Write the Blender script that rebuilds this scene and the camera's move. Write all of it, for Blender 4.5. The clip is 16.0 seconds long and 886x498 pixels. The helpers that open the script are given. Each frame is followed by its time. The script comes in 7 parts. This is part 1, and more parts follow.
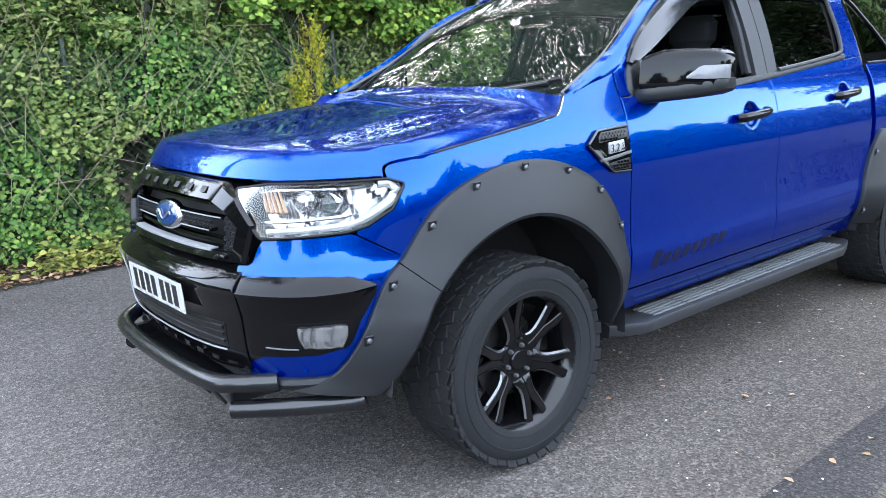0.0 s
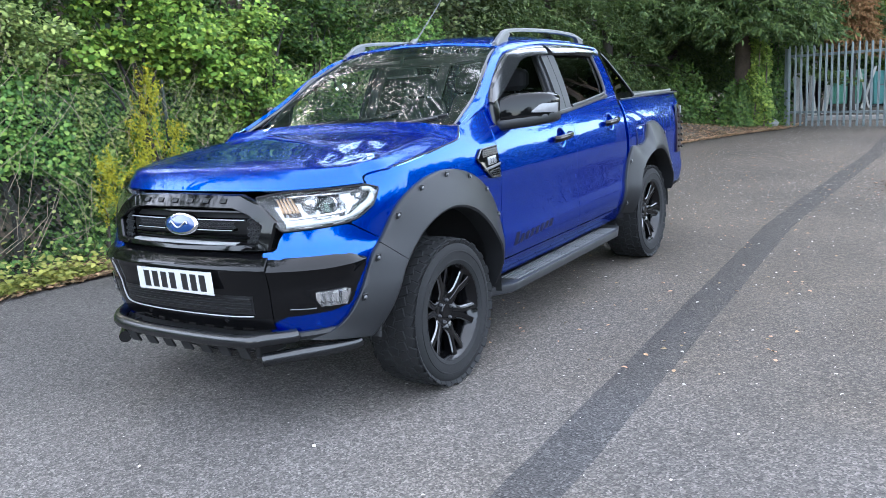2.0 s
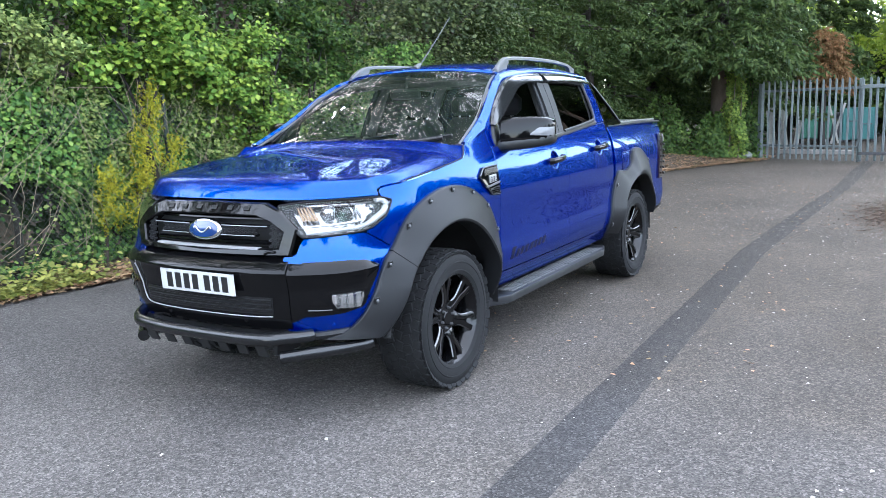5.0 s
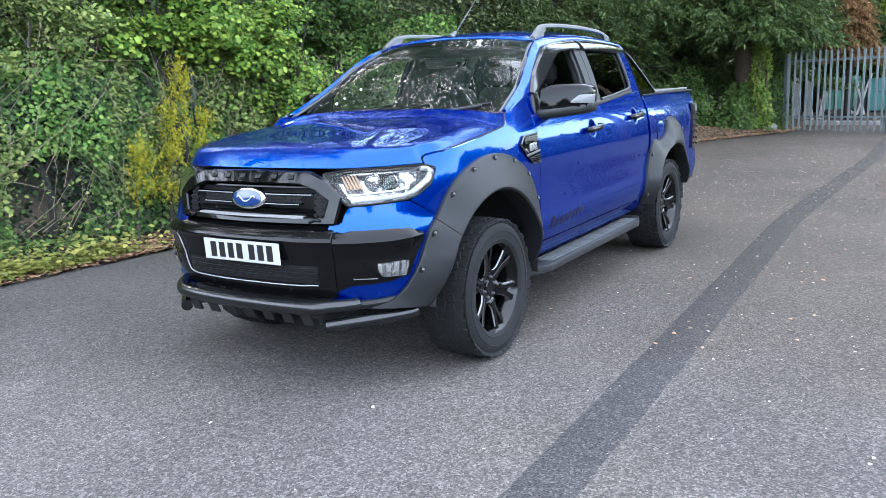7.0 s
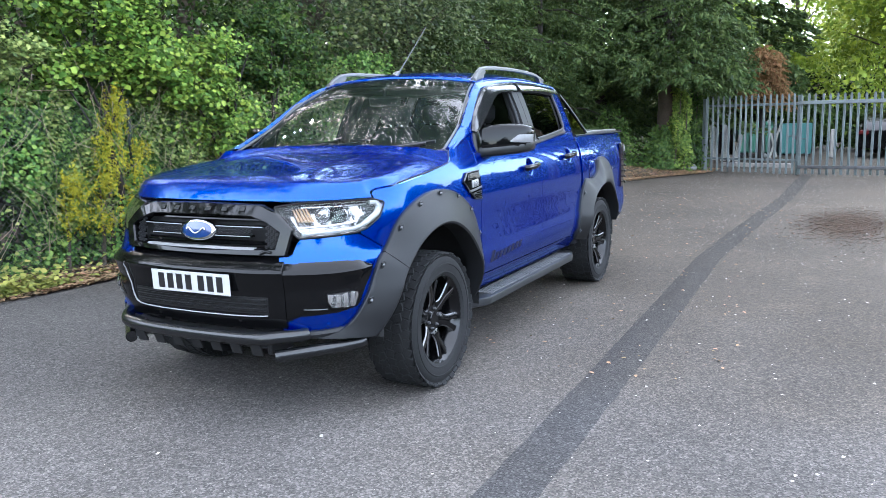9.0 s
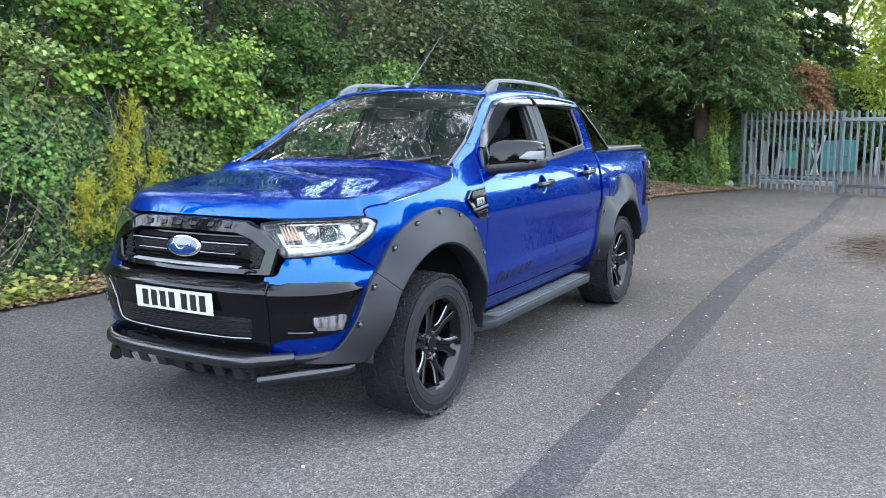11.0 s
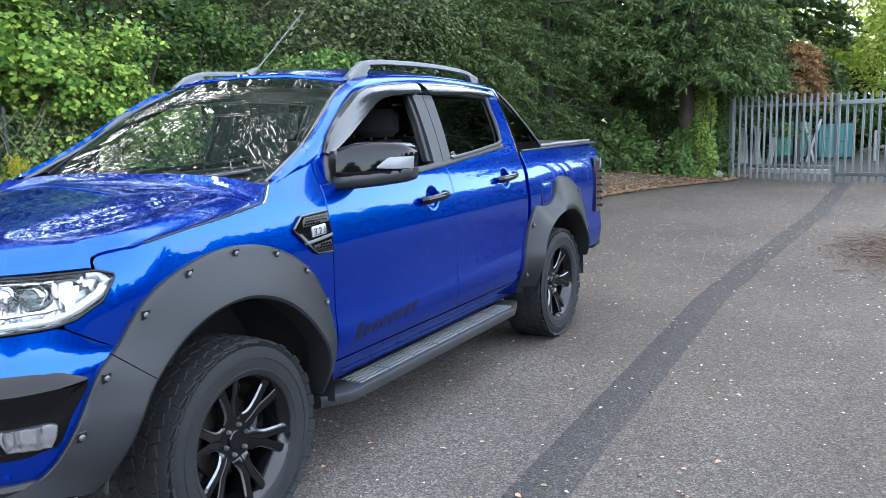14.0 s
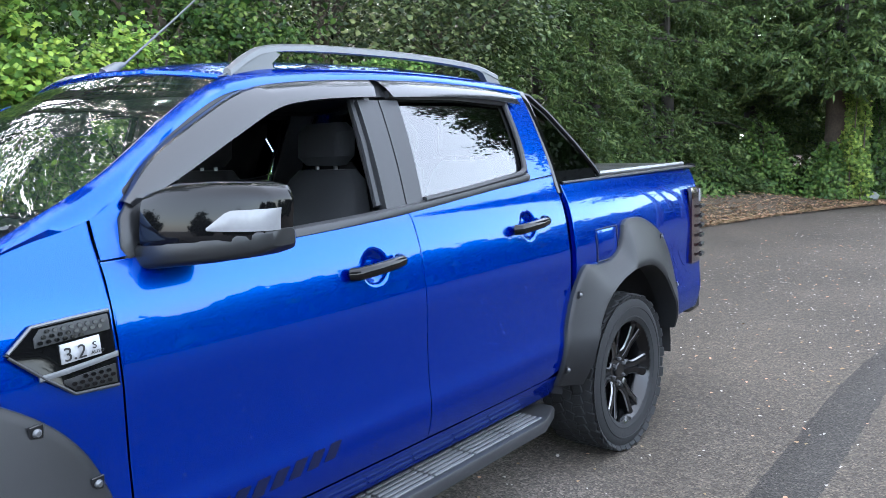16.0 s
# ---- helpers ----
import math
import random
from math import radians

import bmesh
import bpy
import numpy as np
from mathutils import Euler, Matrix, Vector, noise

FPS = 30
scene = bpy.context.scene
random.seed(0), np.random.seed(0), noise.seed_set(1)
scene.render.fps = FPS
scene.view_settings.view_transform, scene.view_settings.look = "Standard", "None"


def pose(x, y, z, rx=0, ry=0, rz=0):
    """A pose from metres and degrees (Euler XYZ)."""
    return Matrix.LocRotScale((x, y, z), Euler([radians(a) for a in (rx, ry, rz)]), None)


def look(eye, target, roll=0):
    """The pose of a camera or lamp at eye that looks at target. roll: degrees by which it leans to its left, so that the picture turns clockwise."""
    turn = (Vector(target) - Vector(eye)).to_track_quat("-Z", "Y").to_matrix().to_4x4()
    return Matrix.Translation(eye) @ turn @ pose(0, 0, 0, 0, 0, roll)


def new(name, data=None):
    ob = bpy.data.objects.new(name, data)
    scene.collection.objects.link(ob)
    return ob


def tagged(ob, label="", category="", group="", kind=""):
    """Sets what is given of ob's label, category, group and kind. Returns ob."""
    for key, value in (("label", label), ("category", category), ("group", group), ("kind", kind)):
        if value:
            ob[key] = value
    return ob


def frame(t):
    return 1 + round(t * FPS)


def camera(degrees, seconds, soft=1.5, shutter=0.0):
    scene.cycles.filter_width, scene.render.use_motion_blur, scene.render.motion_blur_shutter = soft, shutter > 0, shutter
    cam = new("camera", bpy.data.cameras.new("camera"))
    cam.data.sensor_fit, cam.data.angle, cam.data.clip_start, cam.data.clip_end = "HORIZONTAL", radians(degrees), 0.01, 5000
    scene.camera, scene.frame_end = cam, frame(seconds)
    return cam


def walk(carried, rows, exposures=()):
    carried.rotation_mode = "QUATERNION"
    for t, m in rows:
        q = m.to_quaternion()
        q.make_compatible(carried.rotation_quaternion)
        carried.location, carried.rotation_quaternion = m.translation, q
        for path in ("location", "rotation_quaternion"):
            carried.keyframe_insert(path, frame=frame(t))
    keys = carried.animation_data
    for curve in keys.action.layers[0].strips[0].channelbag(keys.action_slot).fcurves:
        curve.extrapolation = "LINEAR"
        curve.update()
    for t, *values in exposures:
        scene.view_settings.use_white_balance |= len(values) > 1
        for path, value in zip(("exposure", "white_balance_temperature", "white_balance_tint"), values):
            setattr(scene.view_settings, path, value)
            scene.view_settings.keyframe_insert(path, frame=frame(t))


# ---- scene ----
STOPS, KELVIN, TINT = 2.88, 5200, 10
cam = camera(57.2, 16.0, soft=0.7)
PATH = [
    (0, (-1.967, -2.914, 1.486), (-0.75, -1.393, 1.031), -3.0),
    (0.5, (-2.388, -2.839, 1.522), (-0.993, -1.475, 1.083), -4.2),
    (1, (-2.81, -2.896, 1.549), (-1.204, -1.785, 1.116), -2.7),
    (1.5, (-3.142, -3.041, 1.541), (-1.514, -1.948, 1.149), -3.1),
    (2, (-3.456, -3.107, 1.556), (-1.808, -2.045, 1.159), -3.8),
    (2.5, (-3.689, -3.099, 1.559), (-2.043, -2.037, 1.16), -4.1),
    (3, (-3.747, -3.116, 1.545), (-2.069, -2.086, 1.194), -2.3),
    (3.5, (-3.782, -3.126, 1.549), (-2.091, -2.114, 1.203), -2.0),
    (4, (-3.801, -3.128, 1.551), (-2.105, -2.123, 1.214), -1.9),
    (6.3, (-3.741, -3.091, 1.54), (-2.077, -2.05, 1.157), -2.6),
    (6.5, (-3.725, -3.07, 1.527), (-2.066, -2.025, 1.133), -2.6),
    (7, (-3.855, -2.99, 1.515), (-2.194, -1.95, 1.115), -2.5),
    (7.5, (-4.029, -2.963, 1.528), (-2.326, -1.97, 1.191), -2.1),
    (8, (-4.052, -2.977, 1.527), (-2.315, -2.042, 1.197), -1.9),
    (8.5, (-4.058, -2.979, 1.533), (-2.303, -2.078, 1.209), -1.4),
    (8.7, (-4.054, -2.973, 1.528), (-2.292, -2.082, 1.21), -1.3),
    (10.8, (-3.719, -3.052, 1.541), (-1.982, -2.118, 1.209), -0.4),
    (11, (-3.723, -3.048, 1.554), (-2.0, -2.076, 1.258), -0.3),
    (11.5, (-3.713, -3.09, 1.556), (-2.01, -2.091, 1.238), -0.2),
    (12, (-3.62, -3.12, 1.563), (-1.925, -2.111, 1.236), 0.6),
    (12.5, (-3.332, -3.106, 1.552), (-1.628, -2.115, 1.216), 0.7),
    (13, (-2.985, -3.086, 1.562), (-1.251, -2.148, 1.228), -0.5),
    (13.5, (-2.584, -3.097, 1.581), (-0.851, -2.156, 1.248), -1.0),
    (14, (-2.157, -3.013, 1.564), (-0.438, -2.04, 1.25), -1.7),
    (14.5, (-1.755, -2.932, 1.572), (-0.066, -1.896, 1.303), -1.7),
    (15, (-1.289, -2.884, 1.583), (0.317, -1.722, 1.318), -1.8),
    (15.5, (-0.817, -2.756, 1.559), (0.753, -1.544, 1.299), -2.2),
    (16, (-0.364, -2.651, 1.557), (1.183, -1.413, 1.29), -2.2),
]
walk(cam, [(t, look(eye, target, roll)) for t, eye, target, roll in PATH], exposures=[(t, STOPS + up, KELVIN, TINT) for t, up in ((0.0, -0.04), (8.7, -0.07), (11.0, -0.06), (13.0, -0.08), (14.5, 0.0), (16.0, 0.06))])

# ---- daylight: bright sky, the sun behind the trees over the hedge ----
SUN_AZ, SUN_EL = 21.6, 43.0
world = bpy.data.worlds.new("sky")
scene.world = world
world.use_nodes = True
wn = world.node_tree.nodes
sky = wn.new("ShaderNodeTexSky")
sky.sky_type, sky.sun_disc = "NISHITA", False
sky.sun_elevation, sky.sun_rotation = radians(SUN_EL), radians(SUN_AZ)
sky.air_density, sky.dust_density, sky.ozone_density = 1.0, 2.0, 1.0
wn["Background"].inputs["Strength"].default_value = 0.15
veil = wn.new("ShaderNodeMixRGB")  # thin bright cloud over the whole sky
veil.blend_type = "ADD"
veil.inputs[0].default_value, veil.inputs[2].default_value = 1.0, (4.0, 4.1, 4.25, 1)
world.node_tree.links.new(sky.outputs[0], veil.inputs[1])
haze = wn.new("ShaderNodeMixRGB")  # its warm tone
haze.blend_type = "MULTIPLY"
haze.inputs[0].default_value, haze.inputs[2].default_value = 1.0, (1.155, 1.0, 0.81, 1)
world.node_tree.links.new(veil.outputs[0], haze.inputs[1])
world.node_tree.links.new(haze.outputs[0], wn["Background"].inputs[0])
sun = new("sun", bpy.data.lights.new("sun", "SUN"))
sun.data.energy, sun.data.angle, sun.data.color = 1.0, radians(4), (1.0, 0.86, 0.66)
SUN_DIR = Vector((math.sin(radians(SUN_AZ)) * math.cos(radians(SUN_EL)), math.cos(radians(SUN_AZ)) * math.cos(radians(SUN_EL)), math.sin(radians(SUN_EL))))
sun.matrix_world = look(SUN_DIR * 60, (0, 0, 0))


# ---- materials ----
def material(name, color, rough=0.5, metal=0.0, vary=0.15, scale=6.0, fine=60.0, bump=0.0, coat=0.0, spec=0.5, island=0.0, obj=0.0, **more):
    """A principled material whose colour varies at two scales, with fine relief."""
    m = bpy.data.materials.new(name)
    m.use_nodes = True
    nt = m.node_tree
    b = nt.nodes["Principled BSDF"]
    b.inputs["Roughness"].default_value, b.inputs["Metallic"].default_value = rough, metal
    b.inputs["Coat Weight"].default_value, b.inputs["Specular IOR Level"].default_value = coat, spec
    b.inputs["Coat Roughness"].default_value = 0.03
    for k, v in more.items():
        b.inputs[k.replace("_", " ")].default_value = v
    geo = nt.nodes.new("ShaderNodeTexCoord")
    last = None
    if vary or bump:
        big, small = nt.nodes.new("ShaderNodeTexNoise"), nt.nodes.new("ShaderNodeTexNoise")
        for n, s in ((big, scale), (small, fine)):
            n.inputs["Scale"].default_value, n.inputs["Detail"].default_value = s, 4.0
            nt.links.new(geo.outputs["Object"], n.inputs["Vector"])
        both = nt.nodes.new("ShaderNodeMath")
        both.operation = "ADD"
        nt.links.new(big.outputs["Fac"], both.inputs[0])
        nt.links.new(small.outputs["Fac"], both.inputs[1])
        last = both.outputs[0]
    val = nt.nodes.new("ShaderNodeHueSaturation")
    val.inputs["Color"].default_value = (*color, 1)
    rng = nt.nodes.new("ShaderNodeMapRange")
    rng.inputs["From Min"].default_value, rng.inputs["From Max"].default_value = 0.6, 1.4
    rng.inputs["To Min"].default_value, rng.inputs["To Max"].default_value = 1 - vary, 1 + vary
    if last:
        nt.links.new(last, rng.inputs["Value"])
    else:
        rng.inputs["Value"].default_value = 1.0
    out = rng.outputs[0]
    if island or obj:
        src = nt.nodes.new("ShaderNodeNewGeometry").outputs["Random Per Island"] if island else nt.nodes.new("ShaderNodeObjectInfo").outputs["Random"]
        amount = island or obj
        r2 = nt.nodes.new("ShaderNodeMapRange")
        r2.inputs["To Min"].default_value, r2.inputs["To Max"].default_value = 1 - amount, 1 + amount
        nt.links.new(src, r2.inputs["Value"])
        mul = nt.nodes.new("ShaderNodeMath")
        mul.operation = "MULTIPLY"
        nt.links.new(out, mul.inputs[0])
        nt.links.new(r2.outputs[0], mul.inputs[1])
        out = mul.outputs[0]
        hue = nt.nodes.new("ShaderNodeMapRange")
        hue.inputs["To Min"].default_value, hue.inputs["To Max"].default_value = 0.5 + amount * 0.05, 0.5 - amount * 0.05
        nt.links.new(src, hue.inputs["Value"])
        nt.links.new(hue.outputs[0], val.inputs["Hue"])
    nt.links.new(out, val.inputs["Value"])
    nt.links.new(val.outputs[0], b.inputs["Base Color"])
    if bump:
        bp = nt.nodes.new("ShaderNodeBump")
        bp.inputs["Strength"].default_value, bp.inputs["Distance"].default_value = bump, 0.004
        nt.links.new(small.outputs["Fac"], bp.inputs["Height"])
        nt.links.new(bp.outputs[0], b.inputs["Normal"])
    return m


def foliage(name, color, amount=0.5, rough=0.45, through_color=None):
    """Leaves: glossy cuticle, some light let through, each leaf of its own shade."""
    m = material(name, color, rough, vary=0.25, scale=0.9, fine=3.0, island=amount, spec=0.2)
    nt = m.node_tree
    b, o = nt.nodes["Principled BSDF"], nt.nodes["Material Output"]
    tr, mix = nt.nodes.new("ShaderNodeBsdfTranslucent"), nt.nodes.new("ShaderNodeMixShader")
    tr.inputs[0].default_value = (*(through_color or [min(1, c * 1.6) for c in color]), 1)
    mix.inputs[0].default_value = 0.24
    nt.links.new(b.outputs[0], mix.inputs[1])
    nt.links.new(tr.outputs[0], mix.inputs[2])
    nt.links.new(mix.outputs[0], o.inputs[0])
    return m


def glass(name, tint, rough=0.0, ior=1.9, pale_haze=None):
    """A thin pane: mirror gloss by Fresnel over a tinted view through; where given, a pale diffuse haze stands in for
    reflected light.
    """
    m = bpy.data.materials.new(name)
    m.use_nodes = True
    nt = m.node_tree
    nt.nodes.remove(nt.nodes["Principled BSDF"])
    fr, gl, tp, mix = (nt.nodes.new("ShaderNode" + k) for k in ("Fresnel", "BsdfGlossy", "BsdfTransparent", "MixShader"))
    fr.inputs[0].default_value = ior
    gl.inputs["Roughness"].default_value = rough
    tp.inputs[0].default_value = (*tint, 1)
    nt.links.new(fr.outputs[0], mix.inputs[0])
    nt.links.new(gl.outputs[0], mix.inputs[2])
    nt.links.new(mix.outputs[0], nt.nodes["Material Output"].inputs[0])
    if pale_haze:
        wash, lay = nt.nodes.new("ShaderNodeBsdfDiffuse"), nt.nodes.new("ShaderNodeMixShader")
        wash.inputs[0].default_value, lay.inputs[0].default_value = (*pale_haze, 1), 0.028
        nt.links.new(tp.outputs[0], lay.inputs[1])
        nt.links.new(wash.outputs[0], lay.inputs[2])
        tp = lay
    nt.links.new(tp.outputs[0], mix.inputs[1])
    return m


def asphalt(name, base, speck, worn):
    """Old tarmac: fine stones of several greys, soft stains."""
    m = bpy.data.materials.new(name)
    m.use_nodes = True
    nt = m.node_tree
    b = nt.nodes["Principled BSDF"]
    b.inputs["Roughness"].default_value, b.inputs["Specular IOR Level"].default_value = 0.85, 0.3
    tc = nt.nodes.new("ShaderNodeTexCoord")
    vor, n1, n2 = nt.nodes.new("ShaderNodeTexVoronoi"), nt.nodes.new("ShaderNodeTexNoise"), nt.nodes.new("ShaderNodeTexNoise")
    vor.inputs["Scale"].default_value = 115
    n1.inputs["Scale"].default_value, n1.inputs["Detail"].default_value = 0.55, 6
    n2.inputs["Scale"].default_value, n2.inputs["Detail"].default_value = 26, 5
    for n in (vor, n1, n2):
        nt.links.new(tc.outputs["Object"], n.inputs["Vector"])
    ramp = nt.nodes.new("ShaderNodeValToRGB")
    ramp.color_ramp.elements[0].color, ramp.color_ramp.elements[1].color = (*[c * 0.5 for c in base], 1), (*[c * speck for c in base], 1)
    ramp.color_ramp.elements[1].position = 1.0
    mid = ramp.color_ramp.elements.new(0.58)
    mid.color = (*base, 1)
    ramp.color_ramp.elements.new(0.86).color = (*[c * 1.45 for c in base], 1)
    sep = nt.nodes.new("ShaderNodeSeparateColor")
    nt.links.new(vor.outputs["Color"], sep.inputs[0])
    nt.links.new(sep.outputs[0], ramp.inputs[0])
    hs = nt.nodes.new("ShaderNodeHueSaturation")
    # pale worn blotches
    n3, spot, pale = nt.nodes.new("ShaderNodeTexNoise"), nt.nodes.new("ShaderNodeMapRange"), nt.nodes.new("ShaderNodeMath")
    n3.inputs["Scale"].default_value, n3.inputs["Detail"].default_value = 1.4, 8
    n3.inputs["Roughness"].default_value = 0.7
    spot.inputs["From Min"].default_value, spot.inputs["From Max"].default_value = 0.57, 0.74
    spot.inputs["To Min"].default_value, spot.inputs["To Max"].default_value = 0.0, 0.5
    nt.links.new(tc.outputs["Object"], n3.inputs["Vector"])
    nt.links.new(n3.outputs[0], spot.inputs["Value"])
    mr = nt.nodes.new("ShaderNodeMapRange")
    mr.inputs["From Min"].default_value, mr.inputs["From Max"].default_value = 0.65, 1.35
    mr.inputs["To Min"].default_value, mr.inputs["To Max"].default_value = 1 - worn, 1 + worn
    ad = nt.nodes.new("ShaderNodeMath")
    ad.operation = "ADD"
    nt.links.new(n1.outputs[0], ad.inputs[0])
    nt.links.new(n2.outputs[0], ad.inputs[1])
    nt.links.new(ad.outputs[0], mr.inputs["Value"])
    pale.operation = "ADD"
    nt.links.new(mr.outputs[0], pale.inputs[0])
    nt.links.new(spot.outputs[0], pale.inputs[1])
    nt.links.new(pale.outputs[0], hs.inputs["Value"])
    nt.links.new(ramp.outputs[0], hs.inputs["Color"])
    # brownish dusty areas; their darkening towards the gate end stands in for weaker light
    n4, m4, tone = nt.nodes.new("ShaderNodeTexNoise"), nt.nodes.new("ShaderNodeMapRange"), nt.nodes.new("ShaderNodeMixRGB")
    n4.inputs["Scale"].default_value, n4.inputs["Detail"].default_value = 0.17, 6
    m4.inputs["From Min"].default_value, m4.inputs["From Max"].default_value = 0.24, 0.48
    tone.blend_type = "MULTIPLY"
    tone.inputs[2].default_value = (0.64, 0.575, 0.46, 1)  # brown leaf-dusty tone, with the gate end's dimmer light put into it
    nt.links.new(tc.outputs["Object"], n4.inputs["Vector"])
    sx, far, wash = nt.nodes.new("ShaderNodeSeparateXYZ"), nt.nodes.new("ShaderNodeMapRange"), nt.nodes.new("ShaderNodeMath")
    nt.links.new(tc.outputs["Object"], sx.inputs[0])
    nt.links.new(sx.outputs[0], far.inputs["Value"])
    far.inputs["From Min"].default_value, far.inputs["From Max"].default_value = 0.0, 7.0
    far.inputs["To Min"].default_value, far.inputs["To Max"].default_value = -0.30, 0.3
    nt.links.new(n4.outputs[0], wash.inputs[0])
    nt.links.new(far.outputs[0], wash.inputs[1])
    nt.links.new(wash.outputs[0], m4.inputs["Value"])
    nt.links.new(m4.outputs[0], tone.inputs[0])
    nt.links.new(hs.outputs[0], tone.inputs[1])
    nt.links.new(tone.outputs[0], b.inputs["Base Color"])
    bp = nt.nodes.new("ShaderNodeBump")
    bp.inputs["Strength"].default_value, bp.inputs["Distance"].default_value = 0.8, 0.005
    nt.links.new(vor.outputs["Distance"], bp.inputs["Height"])
    nt.links.new(bp.outputs[0], b.inputs["Normal"])
    return m


def car_paint(name, color, flake, gloss):
    """Deep colour with metal flake under a hard, slightly blue lacquer."""
    m = material(name, color, 0.4, vary=0.03, spec=0.0)
    nt = m.node_tree
    b, o = nt.nodes["Principled BSDF"], nt.nodes["Material Output"]
    fl, mix, coat, top, fr = (nt.nodes.new("ShaderNode" + k) for k in ("BsdfPrincipled", "MixShader", "BsdfGlossy", "MixShader", "Fresnel"))
    fl.inputs["Base Color"].default_value, fl.inputs["Metallic"].default_value, fl.inputs["Roughness"].default_value = (*flake, 1), 1.0, 0.26
    coat.inputs["Color"].default_value, coat.inputs["Roughness"].default_value = (*gloss, 1), 0.01
    fr.inputs[0].default_value, mix.inputs[0].default_value = 1.5, 0.3
    nt.links.new(b.outputs[0], mix.inputs[1])
    nt.links.new(fl.outputs[0], mix.inputs[2])
    nt.links.new(fr.outputs[0], top.inputs[0])
    nt.links.new(mix.outputs[0], top.inputs[1])
    nt.links.new(coat.outputs[0], top.inputs[2])
    nt.links.new(top.outputs[0], o.inputs[0])
    return m


M_PAINT = car_paint("blue_paint", (0.0001, 0.0016, 0.09), (0.0004, 0.098, 0.46), (0.57, 0.75, 1.0))
M_GLOSS = material("gloss_black", (0.00256, 0.00256, 0.00288), 0.05, vary=0.05, spec=0.22)
M_MATTE = material("matte_black", (0.0055, 0.0058, 0.0064), 0.34, vary=0.12, bump=0.06, fine=300, spec=0.35)
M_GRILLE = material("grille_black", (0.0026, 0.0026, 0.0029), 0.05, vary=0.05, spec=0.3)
M_BAR = material("powder_coat_black", (0.0055, 0.0058, 0.0064), 0.25, vary=0.15, bump=0.05, fine=300, spec=0.5)
M_FLARE = material("flare_plastic", (0.0080, 0.0084, 0.0093), 0.46, vary=0.10, bump=0.05, fine=400, spec=0.28)
M_DARK = material("dark_underside", (0.00512, 0.00512, 0.00576), 0.8, vary=0.3)
M_TYRE = material("tyre_rubber", (0.0108, 0.0111, 0.0117), 0.78, vary=0.25, scale=4, fine=90, bump=0.25, spec=0.25)
M_RIM = material("rim_black", (0.00256, 0.00256, 0.00288), 0.16, vary=0.1, spec=0.35)
M_SILVER = material("machined_metal", (0.385, 0.385, 0.392), 0.3, metal=1.0, vary=0.05)
M_CUT = material("machined_edge", (0.14, 0.14, 0.145), 0.35, metal=0.9, vary=0.2, scale=30)
M_CHROME = material("chrome", (0.56, 0.56, 0.56), 0.06, metal=1.0, vary=0.02)
M_DISC = material("brake_disc", (0.049, 0.0462, 0.0434), 0.45, metal=0.8, vary=0.3)
M_RAIL = material("rail_silver_grey", (0.084, 0.0875, 0.091), 0.4, metal=0.4, vary=0.06)
M_TREAD = material("step_grey", (0.0832, 0.08448, 0.08768), 0.5, vary=0.15)
M_VISOR = material("smoked_acrylic", (0.0096, 0.00992, 0.01088), 0.10, vary=0.04, spec=0.4, coat=0.1)
M_TRIM = material("window_trim", (0.017, 0.0175, 0.019), 0.45, vary=0.08, spec=0.3)
M_CLOTH = material("seat_cloth", (0.0192, 0.01984, 0.02176), 0.85, vary=0.2, bump=0.3, fine=200)
M_DASH = material("dash_plastic", (0.055, 0.057, 0.058), 0.6, vary=0.1)
M_WHITE = material("plate_white", (0.3968, 0.3968, 0.3904), 0.3, vary=0.04)
M_INK = material("plate_ink", (0.00768, 0.00768, 0.00832), 0.4, vary=0.1)
M_OVAL = material("badge_blue", (0.00512, 0.0224, 0.1024), 0.25, vary=0.05, coat=0.8)
M_AMBER = material("amber_lens", (0.24, 0.15, 0.08), 0.25, vary=0.1)
M_LENS = material("lamp_white", (0.2304, 0.2336, 0.2368), 0.15, vary=0.05, coat=0.5)
M_CARRED = material("red_lens", (0.064, 0.00384, 0.00384), 0.15, vary=0.1, coat=0.7)
M_RED = material("smoked_red_lens", (0.00896, 0.00256, 0.00256), 0.15, vary=0.1, coat=0.7)
M_DECAL = material("decal_black", (0.002, 0.004, 0.022), 0.35, vary=0.1, spec=0.3)
# windscreen: greenish haze mixed in for the foliage and dash it mirrors
M_GLASS = glass("windscreen_glass", (0.36, 0.42, 0.38), ior=1.62, pale_haze=(0.19, 0.25, 0.215))
M_SMOKE = glass("privacy_glass", (0.20, 0.22, 0.21))
M_CLEAR = glass("lamp_cover", (0.93, 0.94, 0.94), ior=1.3)
M_ASPHALT = asphalt("old_asphalt", (0.0790, 0.0725, 0.0672), 2.05, 0.38)
M_STRIP = asphalt("patched_asphalt", (0.042, 0.0405, 0.041), 2.4, 0.2)
M_SOIL = material("leaf_soil", (0.0576, 0.0416, 0.0256), 0.95, vary=0.5, scale=3, fine=40, bump=0.8)
M_LITTER = material("dead_leaves", (0.25, 0.165, 0.085), 0.8, vary=0.2, island=0.5)
M_PETAL = material("pale_petals", (0.32, 0.3008, 0.2624), 0.7, vary=0.2, island=0.2)
M_BARK = material("bark", (0.064, 0.048, 0.0352), 0.9, vary=0.4, scale=5, fine=30, bump=0.9)
M_BARKDK = material("dark_bark", (0.0192, 0.01536, 0.01216), 0.9, vary=0.4, scale=5, fine=30, bump=0.9)
M_TWIG = material("dry_twig", (0.224, 0.1792, 0.1216), 0.85, vary=0.3)
M_IVY = foliage("ivy_leaves", (0.097, 0.178, 0.036), 0.75)
